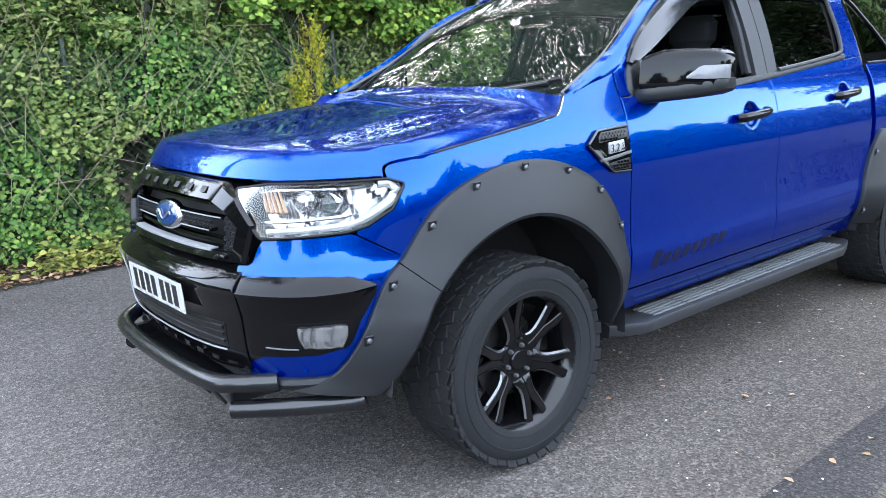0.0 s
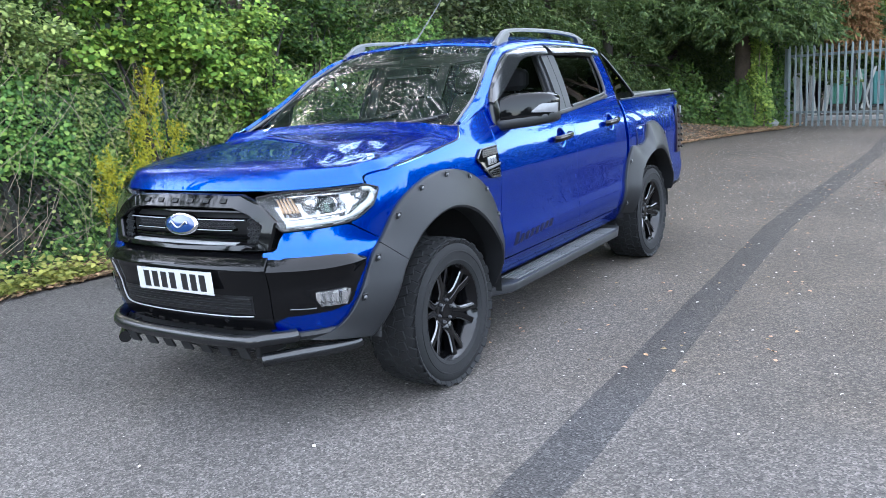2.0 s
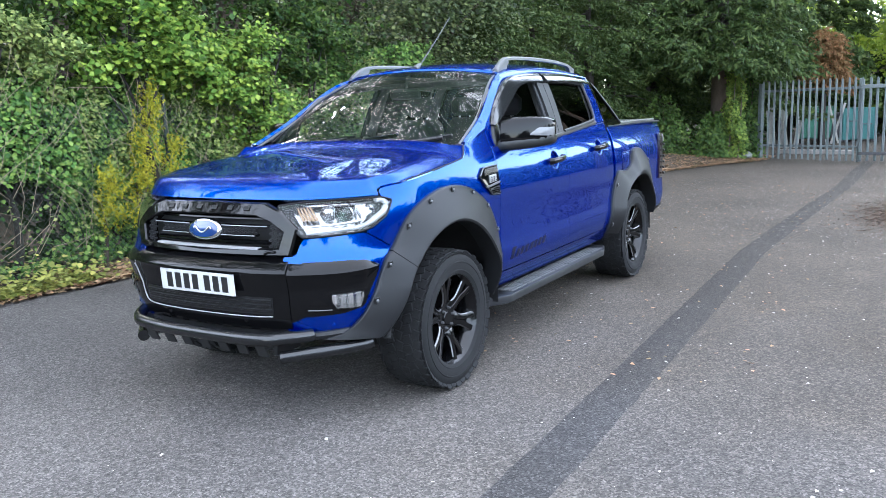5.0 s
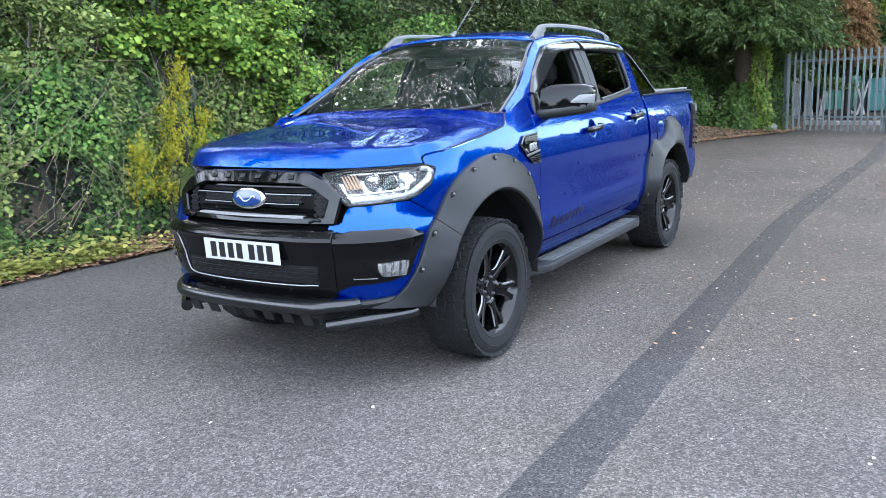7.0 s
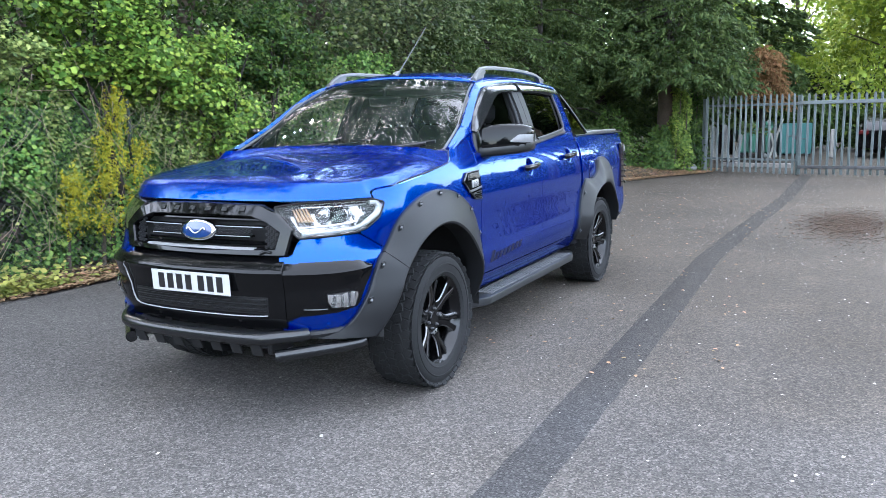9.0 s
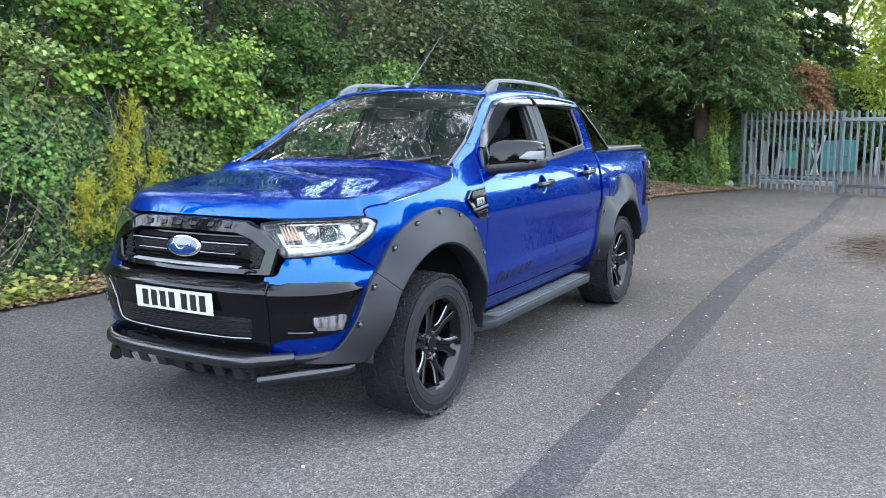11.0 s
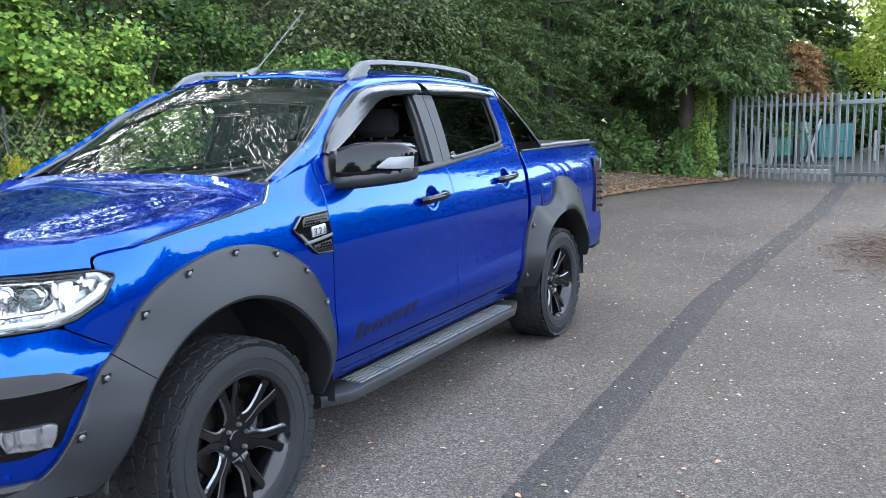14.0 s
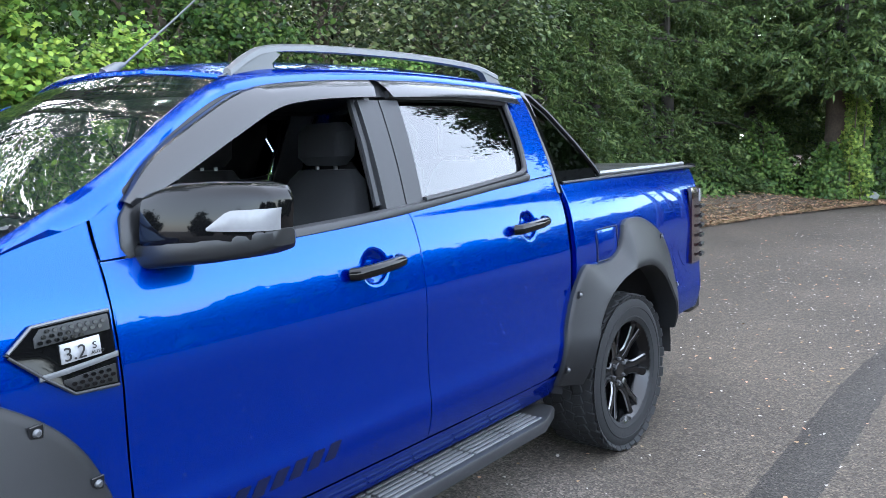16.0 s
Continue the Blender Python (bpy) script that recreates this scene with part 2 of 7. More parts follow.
M_BRAMBLE = foliage("bramble_leaves", (0.150, 0.196, 0.055), 0.6)
M_GROUNDIVY = foliage("ground_ivy_leaves", (0.252, 0.268, 0.0663), 0.6)
# leaf green darkened to carry the shade of hedge insides and deep woodland
M_SHADELEAF = foliage("shaded_tree_leaves", (0.015, 0.0302, 0.00714), 0.5)
M_MIDLEAF = foliage("tree_leaves", (0.0345, 0.067, 0.0115), 0.9)
# yellow-green leaves lightened in colour to carry the sunlight on them
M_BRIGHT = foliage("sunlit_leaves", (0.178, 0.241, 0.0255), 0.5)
M_CONIFER = foliage("conifer_needles", (0.0455, 0.0715, 0.0190), 0.7, rough=0.55)
M_YELLOW = foliage("yellow_conifer", (0.25, 0.25, 0.012), 0.5, rough=0.6)
M_BROWN = foliage("dead_conifer", (0.148, 0.0869, 0.0358), 0.4, rough=0.8)
M_GALV = material("galvanised_steel", (0.118, 0.136, 0.139), 0.5, metal=0.3, vary=0.22, scale=4)
M_WIRE = material("green_wire", (0.0224, 0.032, 0.0224), 0.6, vary=0.2)
M_TEAL = material("teal_paint", (0.0256, 0.1216, 0.112), 0.55, vary=0.2, scale=2)
M_GREEN = material("green_bin_plastic", (0.0512, 0.1664, 0.1088), 0.5, vary=0.15)
M_STEELDK = material("dark_steel", (0.07, 0.07, 0.0735), 0.6, metal=0.4, vary=0.2)
M_CONC = material("concrete", (0.2176, 0.2048, 0.1856), 0.9, vary=0.2, bump=0.4)
M_CLIMB = foliage("climber_leaves", (0.122, 0.198, 0.029), 0.75)
M_TRUNKIVY = foliage("trunk_ivy_leaves", (0.141, 0.207, 0.0383), 0.8)
M_DARKIVY = foliage("dark_ivy_leaves", (0.065, 0.111, 0.0231), 0.6)
M_HOLM = foliage("holm_leaves", (0.0577, 0.0795, 0.0282), 0.9)
M_BOARD = material("weathered_board", (0.2688, 0.2624, 0.2368), 0.8, vary=0.3, scale=3, fine=50, bump=0.2)
M_BAG = material("grey_plastic", (0.1664, 0.1728, 0.1664), 0.4, vary=0.15)
M_REFLECT = material("lamp_reflector", (0.294, 0.294, 0.301), 0.22, metal=1.0, vary=0.06)
M_LAMPIN = material("lamp_interior", (0.33, 0.33, 0.33), 0.16, metal=0.85, vary=0.12, scale=25)
M_DRL = material("light_strip_white", (0.27, 0.273, 0.278), 0.25, vary=0.03, coat=0.4)
M_FOG = material("fog_reflector", (0.55, 0.55, 0.56), 0.12, metal=0.95, vary=0.2, scale=60)
M_DRIFT = material("wet_leaves", (0.062, 0.040, 0.022), 0.8, vary=0.2, island=0.5)
M_INDIC = material("indicator_lens", (0.13, 0.13, 0.135), 0.2, vary=0.1)
M_PLATE = material("badge_silver", (0.252, 0.252, 0.259), 0.4, metal=0.3, vary=0.05)


# ---- mesh tools ----
class Shape:
    """Collects vertices and faces for one mesh."""

    def __init__(self):
        self.v, self.f = [], []

    def grid(self, rows, close=False, flip=False):
        n, base = len(rows[0]), len(self.v)
        for r in rows:
            self.v.extend(tuple(map(float, p)) for p in r)
        for i in range(len(rows) - 1):
            for j in range(n if close else n - 1):
                q = [base + i * n + j, base + i * n + (j + 1) % n, base + (i + 1) * n + (j + 1) % n, base + (i + 1) * n + j]
                self.f.append(q[::-1] if flip else q)
        return base

    def sheet(self, rows, thick, flip=False, lip=0.001):
        """A curved plate: face, rolled edge and rim. rows run so that the face looks outwards (or flip)."""
        p = np.array(rows, float)
        gu, gv = np.gradient(p, axis=0), np.gradient(p, axis=1)
        nrm = np.cross(gu, gv)
        nrm /= np.linalg.norm(nrm, axis=2, keepdims=True) + 1e-12
        if flip:
            nrm = -nrm
        q = p.copy()
        for sl in ((0, slice(None)), (-1, slice(None)), (slice(None), 0), (slice(None), -1)):
            q[sl] = p[sl] - nrm[sl] * lip
        self.grid(q, flip=not flip)
        ring = [(0, j) for j in range(p.shape[1])] + [(i, p.shape[1] - 1) for i in range(1, p.shape[0])]
        ring += [(p.shape[0] - 1, j) for j in range(p.shape[1] - 2, -1, -1)] + [(i, 0) for i in range(p.shape[0] - 2, 0, -1)]
        self.grid([[q[k] for k in ring], [q[k] - nrm[k] * thick for k in ring]], close=True, flip=not flip)
        return self

    def tube(self, path, r, n=8, cap=True, squash=1.0):
        p = [Vector(q) for q in path]
        rs = r if isinstance(r, (list, tuple)) else [r] * len(p)
        up, rows = Vector((0, 0, 1)), []
        for i, q in enumerate(p):
            t = (p[min(i + 1, len(p) - 1)] - p[max(i - 1, 0)]).normalized()
            a = t.cross(up if abs(t.z) < 0.95 else Vector((1, 0, 0))).normalized()
            b = a.cross(t)
            rows.append([q + rs[i] * (math.cos(k * math.tau / n) * a + squash * math.sin(k * math.tau / n) * b) for k in range(n)])
        base = self.grid(rows, close=True, flip=True)
        if cap:
            self.f.append([base + k for k in range(n)])
            self.f.append([base + (len(p) - 1) * n + k for k in range(n)][::-1])
        return self

    def box(self, c, size, bevel=0.0, m=None):
        """A box with chamfered upright and level edges."""
        x, y, z = (s / 2 for s in size)
        b = min(bevel, x * 0.9, y * 0.9, z * 0.9)
        m = m or Matrix.Identity(4)
        rows = []
        for zz, k in ((-z, b), (-z + b, 0), (z - b, 0), (z, b)):
            u, w = x - k, y - k
            ring = [(-u + b, -w), (u - b, -w), (u, -w + b), (u, w - b), (u - b, w), (-u + b, w), (-u, w - b), (-u, -w + b)] if b else [(-u, -w), (u, -w), (u, w), (-u, w)]
            rows.append([m @ Vector((c[0] + a, c[1] + e, c[2] + zz)) for a, e in ring])
        if not b:
            rows = [rows[0], rows[3]]
        base, n = self.grid(rows, close=True), len(rows[0])
        self.f.append([base + k for k in range(n)][::-1])
        self.f.append([base + (len(rows) - 1) * n + k for k in range(n)])
        return self

    def lathe(self, prof, n=32, m=None, close=False):
        """prof: (radius, along) turned round the local y axis."""
        m = m or Matrix.Identity(4)
        rows = [[m @ Vector((r * math.cos(k * math.tau / n), a, r * math.sin(k * math.tau / n))) for k in range(n)] for r, a in prof]
        self.grid(rows, close=True)
        return self

    def prism(self, ring, off):
        """A flat outline pushed along off."""
        base, n = len(self.v), len(ring)
        self.grid([ring, [Vector(p) + Vector(off) for p in ring]], close=True)
        self.f.append([base + k for k in range(n)][::-1])
        self.f.append([base + n + k for k in range(n)])
        return self

    def mirror(self):
        """The same on the other side of the car."""
        s = Shape()
        s.v = [(x, -y, z) for x, y, z in self.v]
        s.f = [list(q)[::-1] for q in self.f]
        return s

    def make(self, name, mat, parent=None, label="", angle=35):
        me = bpy.data.meshes.new(name)
        me.from_pydata(self.v, [], self.f)
        me.materials.append(mat)
        me.polygons.foreach_set("use_smooth", [True] * len(me.polygons))
        me.update()
        if angle:
            me.set_sharp_from_angle(angle=radians(angle))
        ob = new(name, me)
        if parent:
            ob.parent = parent
        if label:
            ob["label"] = label
        return ob


def outwards(ob):
    """Turns all faces of a closed mesh outwards."""
    bm = bmesh.new()
    bm.from_mesh(ob.data)
    bmesh.ops.recalc_face_normals(bm, faces=bm.faces)
    bm.to_mesh(ob.data)
    bm.free()
    return ob


def thing(name, label, category, group="", at=(0, 0, 0)):
    e = new(name)
    e.location = at
    e.empty_display_size = 0.1
    return tagged(e, label, category, group)


def lerp(a, b, t):
    return a + (b - a) * t


def line(pts):
    """A piecewise function through (x, value) pairs."""
    xs, vs = [p[0] for p in pts], [p[1] for p in pts]
    return lambda x: float(np.interp(x, xs, vs))


def leaves(name, pts, size, mat, parent=None, droop=0.3, slim=0.6, face=None, seed=1, spread=0.4, folded=True, along=None):
    """Many leaves in one mesh, at the given places; folded ones have two halves, along gives their direction."""
    rng = np.random.default_rng(seed)
    p = np.asarray(pts, float)
    n = len(p)
    nrm = rng.normal(size=(n, 3))
    nrm[:, 2] = np.abs(nrm[:, 2]) * 0.8 + 0.2
    if face is not None:
        nrm = nrm * 0.55 + np.array(face)
    nrm /= np.linalg.norm(nrm, axis=1, keepdims=True)
    d = rng.normal(size=(n, 3))
    d[:, 2] -= droop * 2
    if along is not None:
        d = d * 0.28 + along
    d -= nrm * np.sum(d * nrm, axis=1, keepdims=True)
    d /= np.linalg.norm(d, axis=1, keepdims=True)
    w = np.cross(nrm, d)
    s = (size * (1 + spread * rng.uniform(-1, 1, n)))[:, None]
    fold = nrm * s * 0.12
    v = np.stack([p - d * s * 0.5, p - d * s * 0.2 + w * s * slim * 0.5 + fold, p + d * s * 0.2 + w * s * slim * 0.38 + fold, p + d * s * 0.5,
                  p + d * s * 0.2 - w * s * slim * 0.38 + fold, p - d * s * 0.2 - w * s * slim * 0.5 + fold], axis=1).reshape(-1, 3)
    if not folded:
        v = np.stack([p - d * s * 0.5, p - d * s * 0.08 + w * s * slim * 0.58, p + d * s * 0.5, p - d * s * 0.08 - w * s * slim * 0.58], axis=1).reshape(-1, 3)
    k = (np.arange(n) * 6)[:, None]
    f = np.arange(4 * n).reshape(-1, 4) if not folded else np.concatenate([k + np.array([[0, 1, 2, 3]]), k + np.array([[0, 3, 4, 5]])], axis=1).reshape(-1, 4)
    me = bpy.data.meshes.new(name)
    me.vertices.add(len(v))
    me.vertices.foreach_set("co", v.ravel())
    me.loops.add(f.size)
    me.loops.foreach_set("vertex_index", f.ravel().astype(np.int32))
    me.polygons.add(len(f))
    me.polygons.foreach_set("loop_start", np.arange(0, f.size, 4, dtype=np.int32))
    me.materials.append(mat)
    me.update(calc_edges=True)
    ob = new(name, me)
    if parent:
        ob.parent = parent
    return ob


def curve(pts, n=24):
    """Samples of a smooth line through the given points."""
    p = [np.array(q, float) for q in pts]
    p = [2 * p[0] - p[1]] + p + [2 * p[-1] - p[-2]]
    out = []
    for i in range(1, len(p) - 2):
        a, b, c, d = p[i - 1:i + 3]
        for k in range(n):
            t = k / n
            out.append(0.5 * (2 * b + (c - a) * t + (2 * a - 5 * b + 4 * c - d) * t * t + (3 * b - a - 3 * c + d) * t ** 3))
    return np.array(out + [p[-2]])


# plan of the body at its widest: x (to the rear), half width
PLAN = curve([(-0.955, 0), (-0.950, 0.2), (-0.93, 0.4), (-0.885, 0.57), (-0.80, 0.71), (-0.67, 0.805), (-0.48, 0.862), (-0.2, 0.9),
              (0.3, 0.92), (1.5, 0.927), (2.6, 0.922), (3.5, 0.91), (4.42, 0.875)], 96)
PLAN_U = np.concatenate([[0], np.cumsum(np.hypot(*np.diff(PLAN, axis=0).T))])
SIDE_Z = [0.40, 0.50, 0.58, 0.66, 0.70, 0.74, 0.85, 0.95, 1.03, 1.10, 1.17, 1.23, 1.29, 1.33, 1.50, 1.70, 1.80]
SIDE_D = [0.10, 0.044, 0.014, 0.003, 0.006, 0.0092, 0.0105, 0.007, 0.005, 0.011, 0.020, 0.033, 0.053, 0.075, 0.135, 0.225, 0.30]
FRONT_Z = [0.40, 0.50, 0.60, 0.75, 0.83, 0.88, 1.00, 1.08, 1.13, 1.18]
FRONT_D = [0.06, 0.025, 0.005, 0.0, 0.005, 0.03, 0.05, 0.075, 0.12, 0.20]


SIDE = curve(list(zip(SIDE_Z, SIDE_D)), 40)
FRONT = curve(list(zip(FRONT_Z, FRONT_D)), 40)


def ux(x):
    return float(np.interp(x, PLAN[96:, 0], PLAN_U[96:]))


def uw(w):
    return float(np.interp(w, PLAN[:800, 1], PLAN_U[:800]))


def smooth(a, b, v):
    t = min(1.0, max(0.0, (v - a) / (b - a)))
    return t * t * (3 - 2 * t)


def skin(u, z, out=0.0):
    """The body's outer face: u runs along the plan from the middle of the nose, out is a distance off the face."""
    x, w = np.interp(u, PLAN_U, PLAN[:, 0]), np.interp(u, PLAN_U, PLAN[:, 1])
    x1, w1 = np.interp(u + 0.02, PLAN_U, PLAN[:, 0]), np.interp(u + 0.02, PLAN_U, PLAN[:, 1])
    x0, w0 = np.interp(u - 0.02, PLAN_U, PLAN[:, 0]), np.interp(u - 0.02, PLAN_U, PLAN[:, 1])
    tx, tw = x1 - x0, w1 - w0
    n = math.hypot(tx, tw)
    nx, nw = -tw / n, tx / n
    f = 1 - smooth(0.75, 1.35, u)
    d = f * np.interp(z, FRONT[:, 0], FRONT[:, 1]) + (1 - f) * np.interp(z, SIDE[:, 0], SIDE[:, 1]) - out
    return float(x - nx * d), float(w - nw * d)


# ---- ground ----
def ground_sheet():
    s = Shape()
    xs = [-150, -60, -25, -10, 0, 10, 20, 40, 80, 160]
    ys = [-150, -60, -25, -10, 0, 6, 15, 40, 80, 160]
    s.grid([[(x, y, 0) for x in xs] for y in ys])
    return tagged(s.make("ground", M_ASPHALT), "old grey asphalt yard with pale stone chips and worn patches", "ground", kind="structure")


def repair_strip():
    s, rng = Shape(), random.Random(4)
    mid = line([(-12, -1.79), (-1.2, -1.785), (0.7, -1.75), (2.4, -1.715), (4.8, -1.665), (6.7, -1.73), (9.6, -1.865), (11.5, -1.96), (15, -1.98), (17, -2.02)])
    rows = []
    for i in range(300):
        x = -12 + 29 * i / 299
        a, b = mid(x) + 0.118 + rng.gauss(0, 0.003), mid(x) - 0.118 + rng.gauss(0, 0.003)
        rows.append([(x, a + 0.01, 0.0), (x, a, 0.004), (x, b, 0.004), (x, b - 0.01, 0.0)])
    s.grid(rows)
    return tagged(s.make("asphalt_strip", M_STRIP), "long dark strip of patched asphalt across the yard", "road patch", kind="structure")


ground_sheet()
repair_strip()
# soil verge under the hedge, curving towards the gate
VERGE_X = [-8, 0, 2, 6, 10, 12.6, 14.2, 15.8, 17.0, 17.6, 30]
VERGE_Y = [3.55, 3.72, 3.6, 3.2, 2.75, 2.3, 1.85, 1.2, 0.55, 0.45, 0.4]
VERGE = line(list(zip(VERGE_X, VERGE_Y)))


def bank(x, d):
    """How high the soil lies at a distance d behind the verge's edge: a low litter bank near the gate."""
    up = np.interp(x, [8, 10.5, 15.6, 16.9], [1.0, 2.7, 2.7, 1.0])
    return np.interp(d, [0, 0.06, 0.2, 0.45, 0.8, 1.5, 6, 30], [-0.005, 0.012, 0.03, 0.06, 0.09, 0.12, 0.2, 0.3]) * up


def verge():
    s, rng = Shape(), random.Random(8)
    rows = []
    for i in range(160):
        x = -8 + 38 * i / 159
        y0 = VERGE(x) + rng.uniform(-0.07, 0.07)
        rows.append([(x, y0 + d, float(bank(x, d)) + (rng.uniform(-0.02, 0.03) if d > 0.1 else 0)) for d in (0, 0.06, 0.2, 0.45, 0.8, 1.5, 6, 30)])
    s.grid(rows)
    return tagged(s.make("verge_soil", M_SOIL, angle=0), "brown soil verge with fallen leaves along the hedge", "verge", kind="structure")


verge()


# ---- pickup truck: x runs to its rear from the front axle, its left side is at negative y ----
truck = thing("pickup_truck", "blue double-cab pickup truck with wide black arches parked on asphalt", "pickup truck")
HUB_Z = 0.39


def steps(n, eps=0.002):
    return [0.0, eps, 2.5 * eps] + [lerp(2.5 * eps, 1 - 2.5 * eps, k / n) for k in range(1, n)] + [1 - 2.5 * eps, 1 - eps, 1.0]


def skin_panel(lo, hi, u0, u1, nu=24, nv=10, out=None, left=None, right=None, eps=0.0015, dent=None):
    """A piece of the body face between two lines lo(u), hi(u); left and right may bend with height."""
    rows = []
    for a in steps(nu, eps):
        r = []
        for b in steps(nv, 0.002):
            um = lerp(u0, u1, a)
            z = lerp(lo(um), hi(um), b)
            u = lerp(left(z) if left else u0, right(z) if right else u1, a)
            z = lerp(lo(u), hi(u), b)
            x, w = skin(u, z, (out(b) if out else 0.0) - (dent(u, z) if dent else 0.0))
            r.append((x, -w, z))
        rows.append(r)
    return rows


def both(shape, name, mat, parent, label=""):
    """The left piece and its mirror on the right."""
    return shape.make(name, mat, parent, label), shape.mirror().make(name, mat, parent, label)


def xz(pts):
    return line([(ux(x), z) for x, z in pts])


def arch(cx, r, low):
    return lambda u, c=ux(cx): max(low, HUB_Z + math.sqrt(max(r * r - (u - c) ** 2, 0)))


def cup_dent(xc, zc):
    """The scooped hollow behind a door handle."""
    c = ux(xc + 0.01)

    def depth(u, z):
        d = math.hypot((u - c) / 0.062, (z - zc + 0.002) / 0.060)
        return 0.026 * (1 - smooth(0.45, 1.0, d))
    return depth


HANDLES = ((1.462, 1.17), (2.372, 1.205))
# front wings
hood_side = [(1.131, 1.170), (1.25, 1.188), (1.55, 1.228), (1.77, 1.257), (1.825, 1.270), (1.883, 1.332), (2.02, 1.384), (2.178, 1.414)]
wing_hi = line([(0.95, 0.972), (0.99, 0.982), (1.08, 1.028), (1.128, 1.105)] + hood_side)
wing_arch = arch(0, 0.64, 0.5)
wing_lo = lambda u: max(line([(0.95, 0.966), (1.08, 0.89), (1.12, 0.865), (1.2, 0.5)])(u), wing_arch(u))
both(Shape().sheet(skin_panel(wing_lo, wing_hi, 0.955, ux(0.593), nu=120, nv=14, eps=0.0015), 0.02), "front_wing", M_PAINT, truck)
# tip of the wing over the lamp's outer end
both(Shape().sheet(skin_panel(line([(1.08, 1.130), (1.128, 1.112), (1.145, 1.10)]), line([(1.08, 1.146), (1.086, 1.157), (1.10, 1.165), (1.145, 1.1725)]), 1.081, 1.142, nu=8, nv=5, out=lambda b: -0.0008, eps=0.006), 0.02), "wing_tip", M_PAINT, truck)
# doors
both(Shape().sheet(skin_panel(lambda u: 0.535, xz([(0.6, 1.305), (1.2, 1.308), (1.69, 1.328)]), ux(0.597), ux(1.699), nu=130, nv=96, dent=cup_dent(*HANDLES[0]),
                              left=line([(0.5, ux(0.6)), (1.3, ux(0.597))])), 0.02), "front_door", M_PAINT, truck)
rear_edge = line([(0.45, ux(2.60)), (0.577, ux(2.645)), (0.77, ux(2.692)), (1.12, ux(2.678)), (1.42, ux(2.69))])
both(Shape().sheet(skin_panel(xz([(1.7, 0.535), (2.5, 0.53), (2.7, 0.58)]), xz([(1.7, 1.328), (2.40, 1.368), (2.7, 1.385)]), ux(1.702), ux(2.68), nu=124, nv=96, dent=cup_dent(*HANDLES[1]), right=rear_edge), 0.02),
     "rear_door", M_PAINT, truck)
both(Shape().sheet(skin_panel(lambda u: 0.5, xz([(0.5, 1.29), (1.7, 1.30), (2.7, 1.34)]), ux(0.5), ux(2.76), nv=20, out=lambda b: -0.034), 0.006), "door_aperture", M_PAINT, truck)
# sill under the doors
both(Shape().sheet(skin_panel(lambda u: 0.43, lambda u: 0.528, ux(0.60), ux(2.62), nv=6), 0.02), "sill", M_PAINT, truck)
# load bed
bed_arch = arch(3.22, 0.62, 0.52)
both(Shape().sheet(skin_panel(bed_arch, lambda u: 1.342, ux(2.735), ux(4.28), nu=60, nv=16, eps=0.0015), 0.02), "bed_side", M_PAINT, truck)

# rear of the cab: blue pillar behind the rear window
pillar_left = line([(1.37, ux(2.50)), (1.45, ux(2.515)), (1.70, ux(2.535)), (1.78, ux(2.50))])
both(Shape().sheet(skin_panel(xz([(2.4, 1.372), (2.7, 1.389)]), lambda u: 1.765, ux(2.5), ux(2.69), nu=8, left=pillar_left), 0.02), "rear_pillar", M_PAINT, truck)

# front pillar: blue strip from the cowl up to the roof and back along it
rail_line = [(0.35, 1.343), (0.45, 1.388), (0.66, 1.487), (0.90, 1.635), (1.05, 1.715), (1.2, 1.762), (1.4, 1.79), (1.8, 1.803), (2.2, 1.80), (2.55, 1.78), (2.69, 1.765)]
low_line = [(0.35, 1.338), (0.45, 1.366), (0.62, 1.412), (0.78, 1.53), (0.92, 1.622), (1.09, 1.705), (1.25, 1.738), (1.5, 1.765), (1.8, 1.775), (2.2, 1.772), (2.55, 1.752), (2.69, 1.74)]


def roof_strip():
    hi_c, lo_c = curve(rail_line, 6), curve(low_line, 6)
    rows = []
    for p, q in zip(np.array([hi_c[int(round(k))] for k in np.linspace(0, len(hi_c) - 1, 60)]), np.array([lo_c[int(round(k))] for k in np.linspace(0, len(lo_c) - 1, 60)])):
        x0, w0 = skin(ux(q[0]), q[1], 0.004)
        x1, w1 = skin(ux(p[0]), p[1])
        w2, z2 = w1 - 0.03, p[1] + 0.012
        rows.append([(x0, -w0, q[1]), (lerp(x0, x1, 0.5), -lerp(w0, w1, 0.5) - 0.006, lerp(q[1], p[1], 0.5)), (x1, -w1, p[1]), (x1, -w2, z2), (x1, -w2 + 0.02, z2 - 0.012)])
    return rows


both(Shape().sheet(roof_strip(), 0.02, lip=0.001), "roof_side_rail", M_PAINT, truck)


def coons(c0, c1, d0, d1, na, nb, bulge=None):
    """A patch between four edges: c0, c1 run along b at a = 0 and 1, d0, d1 along a at b = 0 and 1."""
    def at(c, t):
        k = t * (len(c) - 1)
        i = min(int(k), len(c) - 2)
        return c[i] + (c[i + 1] - c[i]) * (k - i)
    c0, c1, d0, d1 = (curve(c, 60) for c in (c0, c1, d0, d1))
    rows = []
    for a in na:
        r = []
        for b in nb:
            p = (1 - a) * at(c0, b) + a * at(c1, b) + (1 - b) * at(d0, a) + b * at(d1, a)
            p = p - ((1 - a) * (1 - b) * c0[0] + (1 - a) * b * c0[-1] + a * (1 - b) * c1[0] + a * b * c1[-1])
            if bulge:
                p = p + np.array(bulge(a, b))
            r.append(p)
        rows.append(r)
    return rows


